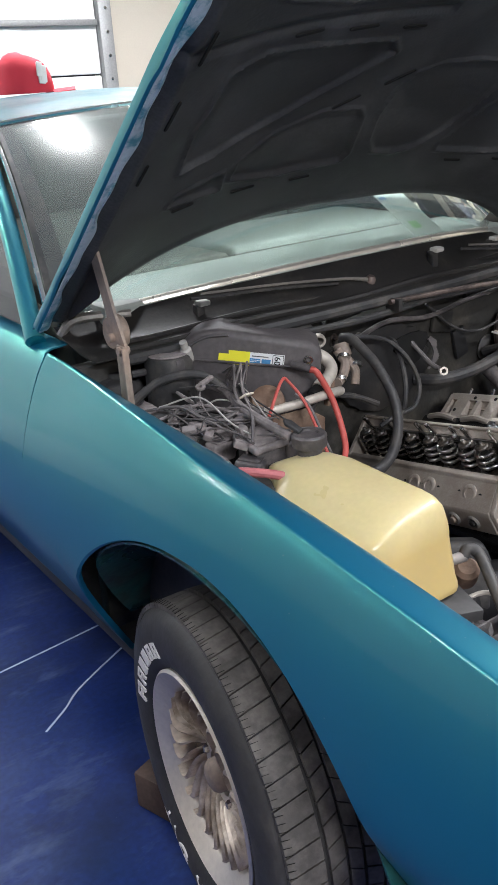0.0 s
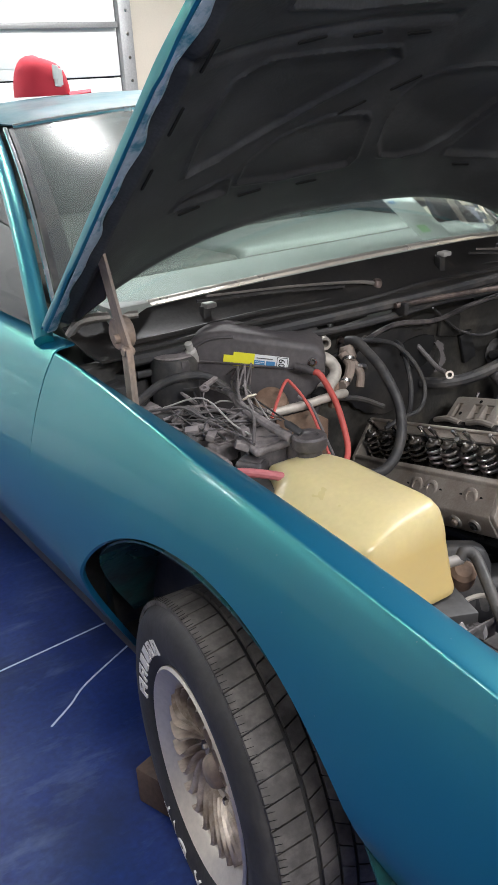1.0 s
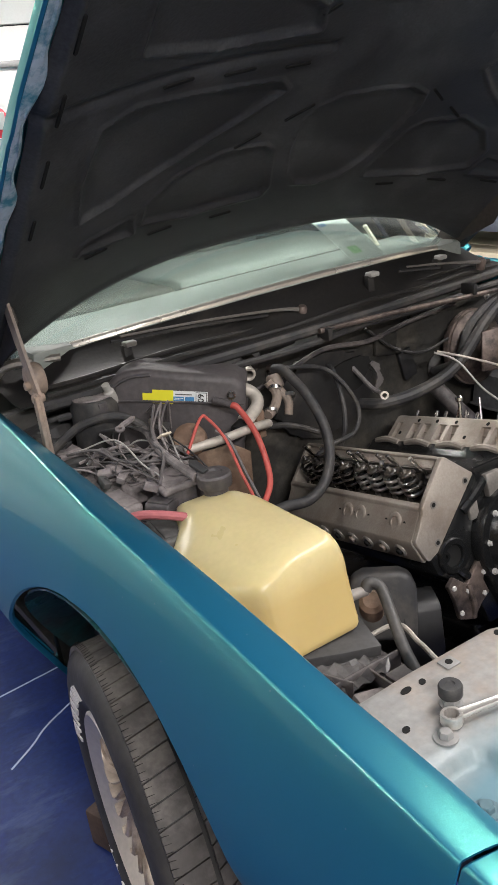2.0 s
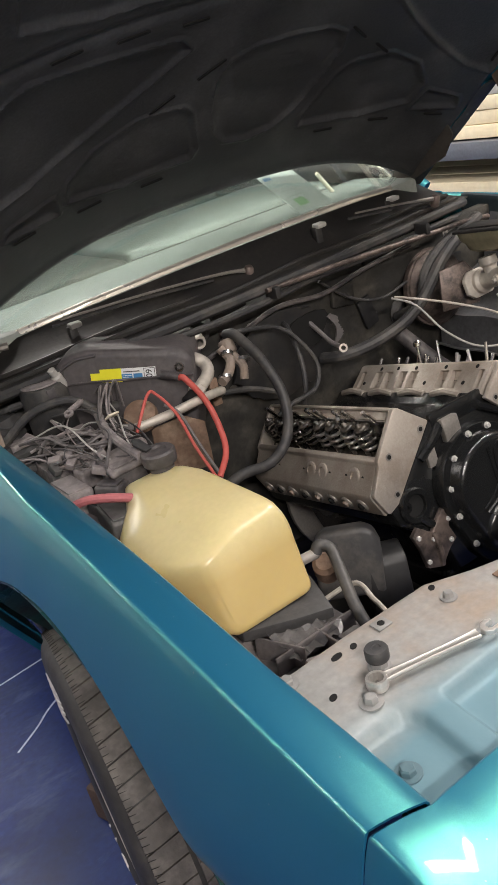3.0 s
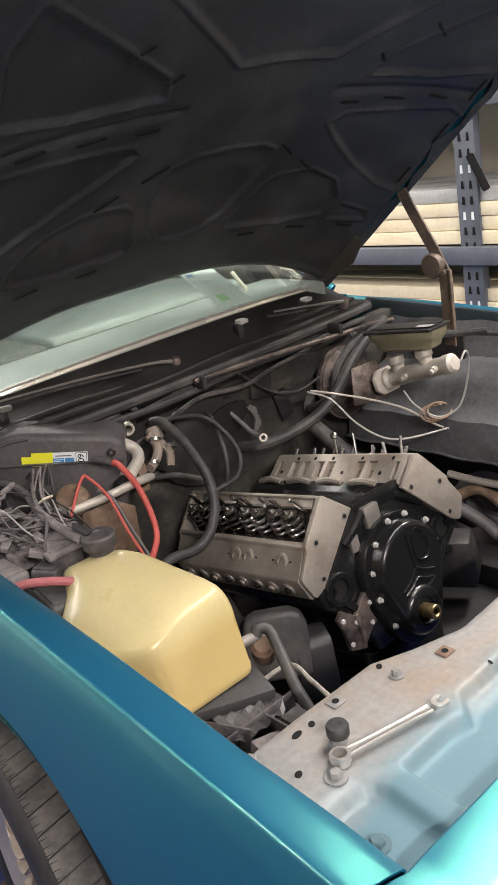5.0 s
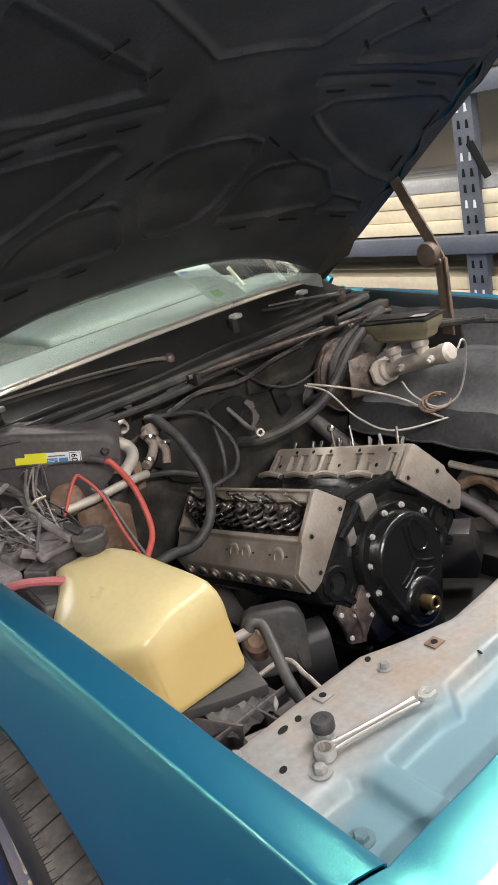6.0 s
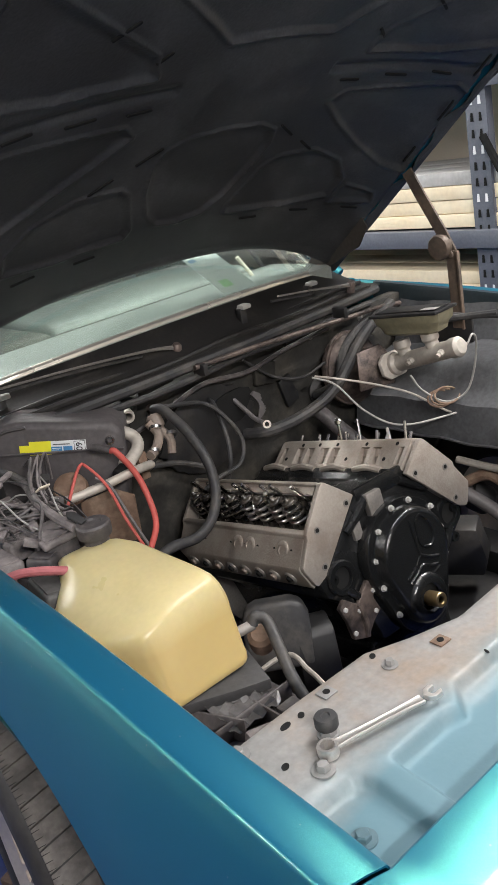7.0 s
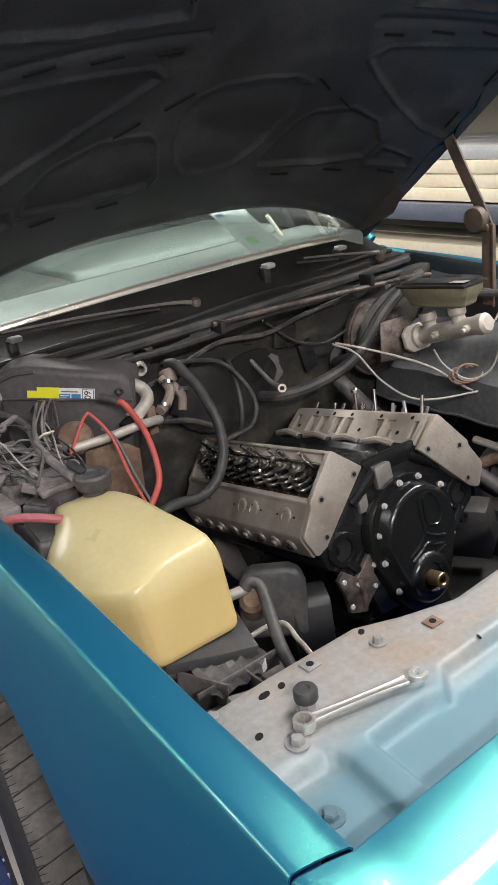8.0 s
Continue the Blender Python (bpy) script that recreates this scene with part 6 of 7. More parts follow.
# red leads
lead = thing("battery_cable", (-0.36, 0.5, 0.90), "red battery cable with a bare ring terminal", "cable")
part("cable", tube([(-0.352, 0.492, 0.917), (-0.345, 0.478, 0.912), (-0.323, 0.46, 0.857), (-0.324, 0.43, 0.80), (-0.342, 0.40, 0.764), (-0.382, 0.375, 0.735)], 0.0065, 12), RED_RUBBER, lead)
part("sleeve", tube([(-0.372, 0.525, 0.926), (-0.360, 0.508, 0.922), (-0.351, 0.49, 0.917)], 0.0085, 12), PLASTIC, lead)
hose("red_wire", ((-0.49, 0.45, 0.865), (-0.434, 0.48, 0.915), (-0.415, 0.48, 0.908), (-0.399, 0.45, 0.866), (-0.402, 0.40, 0.804), (-0.392, 0.37, 0.744)), 0.0032, RED_RUBBER, "thin red wire looping over the reservoir", "wire", 8)
hose("grey_wire", ((-0.41, 0.47, 0.885), (-0.393, 0.45, 0.864), (-0.388, 0.41, 0.802), (-0.376, 0.38, 0.735)), 0.0035, WIRE_GREY, "thin grey wire behind the reservoir", "wire", 8)

# refrigerant pipes
el = thing("refrigerant_elbow", (-0.28, 0.56, 0.90), "dull aluminium refrigerant elbow with a plugged end", "pipe")
part("pipe", tube([(-0.275, 0.60, 0.912), (-0.272, 0.56, 0.916), (-0.262, 0.54, 0.903), (-0.272, 0.52, 0.887), (-0.313, 0.50, 0.871)], 0.0135, 14), PIPE, el)
part("nut", rod((-0.308, 0.502, 0.873), (-0.328, 0.495, 0.868), 0.018, 6, bev=0.002), PIPE, el)
part("plug", rod((-0.326, 0.496, 0.868), (-0.352, 0.487, 0.861), 0.014, 16, bev=0.003), INK_HOLE_SHADE, el)
part("grommet", lathe([(0.014, 0), (0.028, 0), (0.031, 0.006), (0.026, 0.013), (0.014, 0.014), (0.014, 0)], (-0.274, 0.605, 0.912), (0, -1, 0), 24), RUBBER, el)
hose("refrigerant_pipe", ((-0.475, 0.49, 0.858), (-0.401, 0.475, 0.860), (-0.33, 0.475, 0.861), (-0.26, 0.505, 0.846), (-0.22, 0.60, 0.80)), 0.0095, PIPE, "dull aluminium refrigerant pipe with a kinked end", "pipe", 12)
solid("rusty_bracket", prism([(-0.06, 0.0), (0.055, 0.0), (0.06, 0.10), (0.02, 0.125), (-0.05, 0.115)], 0.006, Matrix.Translation((-0.385, 0.50, 0.715)) @ pose(0, 0, 0, 90, 0, -25), 0.003), RUST, "brown rusted sheet metal bracket", "bracket")
solid("orange_cap", lathe([(0, 0), (0.034, 0), (0.036, 0.008), (0.032, 0.02), (0.02, 0.026), (0, 0.027)], (-0.445, 0.515, 0.862), (-0.3, -0.55, 0.75), 24), RUST, "rust-orange domed actuator cap", "cap")

# clutter by the fender
fuse = thing("relay_box", (-0.567, 0.375, 0.79), "dusty black relay box with a flat lid", "relay box")
FB = Matrix.Translation((-0.567, 0.375, 0.868)) @ pose(0, 0, 0, 3, -4, -6)
part("base", box((-0.030, -0.036, -0.075), (0.030, 0.036, -0.012), 0.004, m=FB), PLASTIC, fuse)
part("lid", box((-0.036, -0.043, -0.014), (0.036, 0.043, 0.0), 0.005, 3, m=FB), DUSTY, fuse)
part("lid_panel", box((-0.028, -0.035, 0.0), (0.028, 0.035, 0.002), 0.0015, m=FB), DUSTY, fuse)
for sx in (-1, 1):
    part("latch", box((sx * 0.036 - 0.003, -0.012, -0.03), (sx * 0.036 + 0.003, 0.012, -0.006), 0.002, m=FB), PLASTIC, fuse)
rl = thing("ribbed_bracket", (-0.59, 0.57, 0.79), "dust-covered ribbed plastic bracket on the inner fender", "bracket")
part("body", prism([(-0.665, 0.49), (-0.60, 0.475), (-0.535, 0.495), (-0.515, 0.62), (-0.59, 0.665), (-0.665, 0.60)], 0.055, Matrix.Translation((0, 0, 0.792)), 0.006, 2), DUSTY, rl)
for k in range(6):
    y = 0.505 + 0.025 * k
    part("rib", box((-0.652, y, 0.846), (-0.535 + 0.002 * k, y + 0.006, 0.858 + 0.002 * (k % 2)), 0.0015), DUSTY, rl)
part("rim", tube([(-0.660, 0.495, 0.850), (-0.60, 0.481, 0.852), (-0.540, 0.50, 0.852), (-0.522, 0.615, 0.852)], 0.005, 8, 4), DUSTY, rl)
part("clip", box((-0.646, 0.552, 0.855), (-0.630, 0.566, 0.878), 0.002), PLASTIC, rl)
for x, y, ztop, sx, sy, sz, rot, mat in ((-0.660, 0.412, 0.845, 0.026, 0.044, 0.035, 4, DUSTY), (-0.605, 0.352, 0.842, 0.022, 0.026, 0.03, 35, PLASTIC), (-0.636, 0.278, 0.825, 0.026, 0.044, 0.05, -6, APRON), (-0.628, 0.345, 0.815, 0.024, 0.03, 0.04, 10, PLASTIC),
                                         (-0.672, 0.335, 0.80, 0.022, 0.03, 0.04, 10, PLASTIC), (-0.655, 0.69, 0.872, 0.035, 0.045, 0.04, 8, DUSTY), (-0.505, 0.455, 0.845, 0.03, 0.025, 0.03, -20, DUSTY), (-0.60, 0.455, 0.846, 0.03, 0.016, 0.02, 12, DUSTY), (-0.50, 0.395, 0.842, 0.024, 0.03, 0.03, 14, PLASTIC)):
    bm = box((-sx, -sy, -2 * sz), (sx, sy, 0), 0.007, 3)
    box((-sx * 0.8, -sy * 0.8, -0.001), (sx * 0.8, sy * 0.8, 0.003), 0.002, 2, bm=bm)
    bmesh.ops.transform(bm, matrix=Matrix.Translation((x, y, ztop)) @ pose(0, 0, 0, 4, 5, rot), verts=bm.verts)
    solid("relay", bm, mat, "dusty relay fixed to the inner fender", "relay", "relays along the fender")
rb = thing("ring_bracket", (-0.56, 0.58, 0.85), "dusty grey bracket with a ring end", "bracket")
part("eye", lathe([(0.004, -0.002), (0.010, -0.002), (0.010, 0.002), (0.004, 0.002), (0.004, -0.002)], (-0.57, 0.56, 0.918), (-0.2, -0.3, 0.93), 16), DUSTY, rb)
part("arm", tube([(-0.566, 0.567, 0.919), (-0.545, 0.576, 0.921), (-0.53, 0.582, 0.922), (-0.52, 0.60, 0.90)], 0.006, 8, 5), DUSTY, rb)
solid("wire_tag", box((-0.014, -0.009, -0.002), (0.014, 0.009, 0.002), 0.001, 2, Matrix.Translation((-0.515, 0.485, 0.905)) @ pose(0, 0, 0, -35, 10, 20)), CREAM, "small cream paper tag on the wires", "tag")
can = thing("blower_motor", (-0.565, 0.69, 0.76), "black blower motor can with a flat top", "blower motor")
part("can", lathe([(0, 0), (0.046, 0), (0.05, 0.006), (0.05, 0.12), (0.046, 0.135), (0.036, 0.14), (0.034, 0.134), (0, 0.134)], (-0.565, 0.685, 0.822), (0, 0, 1), 32), RUBBER, can)
part("top", lathe([(0.008, 0), (0.044, 0), (0.043, 0.003), (0.020, 0.005), (0.008, 0.003), (0.008, 0)], (-0.565, 0.685, 0.9595), (0, 0, 1), 32), DUSTY, can, "dust-paled top of the motor")
part("tab", box((-0.575, 0.635, 0.93), (-0.555, 0.65, 0.955), 0.003), PLASTIC, can)
solid("vacuum_sensor", lathe([(0, 0), (0.010, 0), (0.012, 0.01), (0.012, 0.03), (0.008, 0.034), (0.008, 0.05), (0, 0.05)], (-0.528, 0.665, 0.94), (-0.35, -0.25, 0.9), 16), WIRE_WHITE, "pale sensor on the air conditioning box", "sensor")
hose("red_fender_hose", ((-0.70, 0.345, 0.835), (-0.666, 0.308, 0.850), (-0.615, 0.255, 0.845), (-0.59, 0.235, 0.83)), 0.008, RED_FADED, "faded red hose beside the fender", "hose")
# plates and lumps near the passenger hinge
random.seed(5)
for x, y, z, a in ((-0.675, 0.80, 0.875, 10), (-0.64, 0.765, 0.88, -12), (-0.60, 0.80, 0.89, 25), (-0.67, 0.71, 0.865, 0)):
    pts = [(0.055 * math.cos(t) * random.uniform(0.75, 1.1), 0.04 * math.sin(t) * random.uniform(0.75, 1.1)) for t in np.linspace(0, 2 * math.pi, 11)[:-1]]
    solid("hinge_bracket", prism(pts, 0.05, Matrix.Translation((x, y, z - 0.03)) @ pose(0, 0, 0, random.uniform(-14, 14), random.uniform(-14, 14), a), 0.005), APRON, "dusty grey bracket beside the hood hinge", "bracket", "brackets by the hinge")
solid("wiper_pivot", tube([(-0.70, 0.90, 0.985), (-0.672, 0.885, 1.015), (-0.62, 0.86, 1.02), (-0.56, 0.835, 1.018)], lambda u: 0.012 - 0.006 * abs(u - 0.4), 8, 6), ALU_DARK, "curved grey wiper arm pivot on the cowl", "arm")

# tangle of wires over the clutter
wires = thing("wiring_harness", (-0.54, 0.47, 0.80), "tangle of loose grey and white wires over the inner fender", "wiring")
random.seed(21)
ends_a = [(-0.66, 0.60, 0.885), (-0.60, 0.61, 0.90), (-0.55, 0.60, 0.90), (-0.64, 0.53, 0.88), (-0.49, 0.57, 0.905), (-0.68, 0.55, 0.87)]
ends_b = [(-0.545, 0.31, 0.88), (-0.52, 0.40, 0.88), (-0.61, 0.36, 0.87), (-0.48, 0.46, 0.87), (-0.63, 0.43, 0.865), (-0.53, 0.47, 0.885)]
for k in range(26):
    a, b = Vector(random.choice(ends_a)), Vector(random.choice(ends_b))
    j = lambda q: Vector((random.uniform(-q, q), random.uniform(-q, q), random.uniform(-q * 0.4, q * 0.4)))
    a, b = a + j(0.025), b + j(0.025)
    mids = [a.lerp(b, u) + j(0.03) + Vector((0, 0, random.uniform(-0.012, 0.022))) for u in (0.3, 0.6)]
    col = random.choice((WIRE_GREY, WIRE_GREY, DUSTY, RUBBER, PLASTIC, WIRE_GREY, APRON)) if k % 11 else WIRE_WHITE
    r = random.choice((0.0014, 0.0018, 0.0022, 0.0032)) if col is not WIRE_WHITE else 0.0018
    part("wire", tube([a, *mids, b], r, 6, 6), col, wires)
for k in range(6):
    a = Vector((-0.545 + 0.006 * k, 0.455 + 0.008 * (k % 3), 0.885))
    part("wire", tube([a, a + Vector((0.01, 0.04, 0.03)), Vector((-0.50 + 0.008 * k, 0.545 + 0.01 * (k % 2), 0.945)), Vector((-0.49 + 0.01 * k, 0.60, 0.92 - 0.01 * k))], 0.0022, 6, 6), random.choice((DUSTY, WIRE_GREY)), wires)
for k in range(18):
    a = Vector(random.choice(ends_a)) + j(0.03)
    part("connector", box((-0.013, -0.008, -0.007), (0.013, 0.008, 0.007), 0.002, 2, Matrix.Translation(a.lerp(Vector(random.choice(ends_b)), random.random()) + Vector((0, 0, -0.006))) @ pose(0, 0, 0, random.uniform(-25, 25), random.uniform(-25, 25), random.uniform(0, 180))),
         random.choice((PLASTIC, APRON, DUSTY, DUSTY)), wires, "plastic wire connector")
hose("wiring_sleeve", ((-0.515, 0.625, 0.895), (-0.52, 0.55, 0.90), (-0.545, 0.46, 0.895), (-0.558, 0.36, 0.892), (-0.556, 0.30, 0.885)), 0.0085, DUSTY, "thick dusty wiring sleeve over the relays", "wiring", 10)
hose("vent_hose", ((-0.69, 0.66, 0.875), (-0.62, 0.63, 0.925), (-0.55, 0.60, 0.93), (-0.51, 0.565, 0.90)), 0.009, RUBBER, "black hose arching over the wires", "hose")
hose("vent_hose", ((-0.70, 0.62, 0.855), (-0.64, 0.575, 0.872), (-0.57, 0.54, 0.862), (-0.50, 0.52, 0.85)), 0.012, APRON, "dusty grey hose lying under the wires", "hose")

# battery tray and hose ahead of the reservoir
tray = thing("battery_tray", (-0.53, -0.05, 0.60), "broken grey plastic battery tray with ribs", "tray")
part("tray_floor", box((-0.66, -0.17, 0.615), (-0.44, 0.06, 0.632), 0.004), PLASTIC, tray)
part("top_plate", prism([(-0.61, 0.065), (-0.455, 0.05), (-0.446, 0.028), (-0.476, -0.066), (-0.53, -0.046), (-0.61, -0.01)], 0.02, Matrix.Translation((0, 0, 0.646)) @ pose(0, 0, 0, 3, 2, 0), 0.003), APRON, tray, "dull dark plate below the reservoir")
part("cross_rib", box((-0.60, -0.078, 0.61), (-0.448, -0.074, 0.664), 0.001), PLASTIC, tray)
part("long_rib", box((-0.514, -0.155, 0.61), (-0.510, -0.03, 0.660), 0.001), PLASTIC, tray)
part("long_rib", box((-0.582, -0.10, 0.61), (-0.578, -0.01, 0.668), 0.001, m=Matrix.Translation((-0.58, -0.05, 0.64)) @ pose(0, 0, 0, 0, 8, 22) @ Matrix.Translation((0.58, 0.05, -0.64))), PLASTIC, tray)
part("moulded_block", box((-0.500, -0.140, 0.60), (-0.462, -0.096, 0.654), 0.004), PLASTIC, tray)
part("moulded_block", box((-0.575, -0.150, 0.60), (-0.520, -0.098, 0.650), 0.006, 2, Matrix.Translation((-0.55, -0.12, 0.62)) @ pose(0, 0, 0, 6, 10, -8) @ Matrix.Translation((0.55, 0.12, -0.62))), DUSTY, tray, "dust-paled moulded pocket")
random.seed(12)
rows = []
for i in range(9):
    row = []
    for j in range(8):
        x, y = -0.575 + 0.095 * i / 8, -0.008 - 0.085 * j / 7
        row.append((x + random.uniform(-0.005, 0.005), y + random.uniform(-0.005, 0.005), 0.672 + 0.012 * ((i + 2 * j) % 3 - 1) * random.uniform(0.2, 0.7) - 0.018 * j / 7))
    rows.append(row)
part("torn_film", sheet(rows, 0.0008), FILM, tray, "crumpled grey plastic film", sharp=12)
hose("overflow_hose", ((-0.434, 0.013, 0.724), (-0.425, 0.012, 0.735), (-0.412, 0.0, 0.725), (-0.428, -0.04, 0.70), (-0.444, -0.08, 0.67), (-0.453, -0.125, 0.635), (-0.46, -0.17, 0.61)), 0.0098, RUBBER, "dusty black overflow hose from the reservoir", "hose", 14)
hose("brake_pipe", ((-0.46, 0.05, 0.60), (-0.376, 0.015, 0.63), (-0.392, -0.06, 0.64), (-0.412, -0.126, 0.645), (-0.44, -0.22, 0.66)), 0.0045, PIPE, "thin steel pipe behind the radiator support", "pipe", 8)
solid("starter_relay", lathe([(0, 0), (0.02, 0), (0.022, 0.01), (0.022, 0.035), (0.015, 0.042), (0, 0.042)], (-0.405, 0.035, 0.66), (-0.3, -0.4, 0.86), 20), RUST, "rust-stained fitting on the frame", "fitting")

# frame bracket by the engine
bm = prism([(-0.066, 0.0), (0.066, 0.0), (0.066, 0.10), (0.056, 0.128), (0.035, 0.138), (-0.035, 0.138), (-0.056, 0.128), (-0.066, 0.10)], 0.05, Matrix.Translation((-0.255, 0.185, 0.475)) @ pose(0, 0, 0, 78, 0, -40), 0.010, 3)
fb = solid("frame_bracket", bm, RUBBER, "black pressed steel frame bracket beside the engine", "bracket")

# brake side
mcy = thing("brake_master_cylinder", (0.50, 0.40, 0.78), "cast aluminium brake master cylinder with a dirty translucent reservoir", "brake cylinder")
MD = Vector((0.0, -1, 0.30)).normalized()
MB = Vector((0.497, 0.475, 0.826))
part("bore", lathe([(0, 0), (0.027, 0), (0.030, 0.008), (0.030, 0.022), (0.023, 0.03), (0.022, 0.20), (0.025, 0.206), (0.025, 0.228), (0.018, 0.236), (0, 0.238)], MB, MD, 26), PIPE, mcy)
for d_ in (0.055, 0.15):
    part("tower", lathe([(0, 0), (0.017, 0), (0.017, 0.018), (0.022, 0.024), (0.022, 0.042), (0, 0.042)], MB + MD * d_ + Vector((0, 0.003, 0.012)), (0, 0.25, 1), 20), PIPE, mcy)
for d_, sx in ((0.09, -1), (0.19, -1), (0.215, 1)):
    part("port", lathe([(0, 0), (0.009, 0), (0.009, 0.012), (0.006, 0.014), (0.006, 0.022), (0, 0.022)], MB + MD * d_ + Vector((sx * 0.02, 0, 0.0)), (sx, 0, -0.2), 6), PIPE, mcy)
part("flange", prism([(-0.05, -0.018), (-0.03, -0.034), (0.03, -0.034), (0.05, -0.018), (0.05, 0.018), (0.03, 0.034), (-0.03, 0.034), (-0.05, 0.018)], 0.012, axis_frame(MB, MD), 0.003), PIPE, mcy)
TM = Matrix.Translation((0.498, 0.385, 0.918)) @ pose(0, 0, 0, -6, 0, 0)
secs = []
for z, w, l in ((0.0, 0.026, 0.075), (0.006, 0.032, 0.085), (0.02, 0.034, 0.090), (0.03, 0.040, 0.10), (0.05, 0.042, 0.104)):
    secs.append([TM @ Vector((x, y, z)) for x, y in ((w, l - 0.02), (w - 0.012, l), (-w + 0.012, l), (-w, l - 0.02), (-w, -l + 0.02), (-w + 0.012, -l), (w - 0.012, -l), (w, -l + 0.02))])
part("tank", loft(secs), RESERVOIR_DIRTY, mcy, "dirty translucent fluid tank")
part("lid", box((-0.044, -0.107, 0.050), (0.044, 0.107, 0.058), 0.003, m=TM), BLACK, mcy, "black tank lid")
part("lid_rib", box((-0.030, -0.095, 0.058), (0.030, 0.095, 0.062), 0.002, m=TM), BLACK, mcy)
part("lid_label", box((-0.034, -0.100, 0.0622), (-0.012, -0.055, 0.0630), 0, m=TM), WIRE_WHITE, mcy, "pale printed strip")
boo = thing("brake_booster", (0.50, 0.60, 0.70), "round grimy brake booster on the firewall", "brake booster")
part("shell", lathe([(0, 0), (0.085, 0), (0.096, 0.012), (0.096, 0.04), (0.08, 0.06), (0.05, 0.085), (0.03, 0.12), (0, 0.12)], (0.50, 0.655, 0.80), (0, -1, 0.1), 40), GREASY, boo)
part("rim_band", lathe([(0.095, 0.02), (0.102, 0.022), (0.102, 0.034), (0.095, 0.036), (0.095, 0.02)], (0.50, 0.655, 0.80), (0, -1, 0.1), 40), GREASY, boo)
solid("brake_bracket", prism([(-0.05, 0.0), (0.05, 0.0), (0.055, 0.07), (0.03, 0.11), (-0.04, 0.10)], 0.01, Matrix.Translation((0.455, 0.50, 0.775)) @ pose(0, 0, 0, 80, 0, -25), 0.004), GREASY, "greasy brown bracket below the master cylinder", "bracket")
hose("far_side_hose", ((0.43, 0.31, 0.535), (0.47, 0.275, 0.515), (0.50, 0.235, 0.480), (0.52, 0.20, 0.445), (0.53, 0.16, 0.40)), 0.017, WIRE_GREY, "dull grey rubber hose beside the engine", "hose", 14)
hose("frame_tube", ((0.54, 0.33, 0.565), (0.54, 0.25, 0.562), (0.535, 0.17, 0.566)), 0.010, PIPE, "pale dusty tube below the inner fender", "pipe", 10)
hose("heater_pipe", ((0.53, 0.31, 0.505), (0.545, 0.25, 0.535), (0.545, 0.20, 0.525), (0.53, 0.14, 0.495)), 0.015, RUST, "rusty brown pipe below the inner fender", "pipe", 10)
hose("brake_line", ((0.29, 0.56, 0.85), (0.309, 0.50, 0.831), (0.336, 0.44, 0.761), (0.389, 0.38, 0.712), (0.51, 0.33, 0.698), (0.669, 0.26, 0.707), (0.74, 0.20, 0.728), (0.80, 0.14, 0.75)), 0.0027, WIRE_WHITE, "bright bent steel brake line", "pipe", 8)
hose("brake_line", ((0.515, 0.245, 0.895), (0.535, 0.245, 0.912), (0.569, 0.26, 0.884), (0.577, 0.28, 0.805), (0.561, 0.30, 0.747), (0.529, 0.34, 0.729), (0.492, 0.38, 0.768), (0.50, 0.42, 0.80)), 0.0027, WIRE_WHITE, "bright bent steel brake line", "pipe", 8)
hose("brake_line", ((0.30, 0.56, 0.85), (0.332, 0.50, 0.838), (0.412, 0.46, 0.801), (0.47, 0.40, 0.765), (0.525, 0.34, 0.707), (0.56, 0.33, 0.69)), 0.0030, PIPE, "dull steel brake line with a union", "pipe", 8)
for k in range(3):
    c = Vector((0.535, 0.36 - 0.012 * k, 0.728 + 0.006 * k))
    hose("coiled_line", [c + Vector((0.045 * math.cos(a), 0.02 * math.sin(a), 0.018 * math.sin(a) + 0.002 * a)) for a in np.linspace(0, 5.6, 12)], 0.0028, RUST, "rusty coiled brake line", "pipe", 6, "coiled brake lines", 4)
solid("firewall_grommet", lathe([(0, 0), (0.035, 0), (0.038, 0.006), (0.028, 0.016), (0.022, 0.018), (0.020, 0.008), (0, 0.008)], (0.414, 0.679, 0.76), (0, -1, 0), 28), RUBBER, "round black firewall grommet", "grommet")
sol = thing("wiper_motor", (0.60, 0.64, 0.69), "small bright cylindrical solenoid near the booster", "solenoid")
part("body", rod((0.575, 0.60, 0.70), (0.65, 0.575, 0.685), 0.022, 20, bev=0.004), PLASTIC, sol)
part("band", rod((0.583, 0.597, 0.6985), (0.593, 0.594, 0.6965), 0.0228, 20), STEEL, sol)
hose("steering_shaft", ((0.33, 0.62, 0.75), (0.42, 0.50, 0.60), (0.578, 0.33, 0.45), (0.66, 0.22, 0.38)), 0.02, PLASTIC, "dark steering shaft beside the engine", "shaft", 14)
solid("steering_coupler", lathe([(0, 0), (0.036, 0), (0.04, 0.01), (0.04, 0.05), (0.034, 0.06), (0, 0.06)], (0.578, 0.33, 0.45), (0.5, -0.6, -0.5), 20), APRON, "dusty grey steering shaft coupler", "coupler")
solid("exhaust_stub", tube([(0.345, 0.40, 0.54), (0.40, 0.36, 0.53), (0.47, 0.34, 0.50)], 0.022, 14, 6), RUST, "rust-brown exhaust stub beside the head", "pipe")

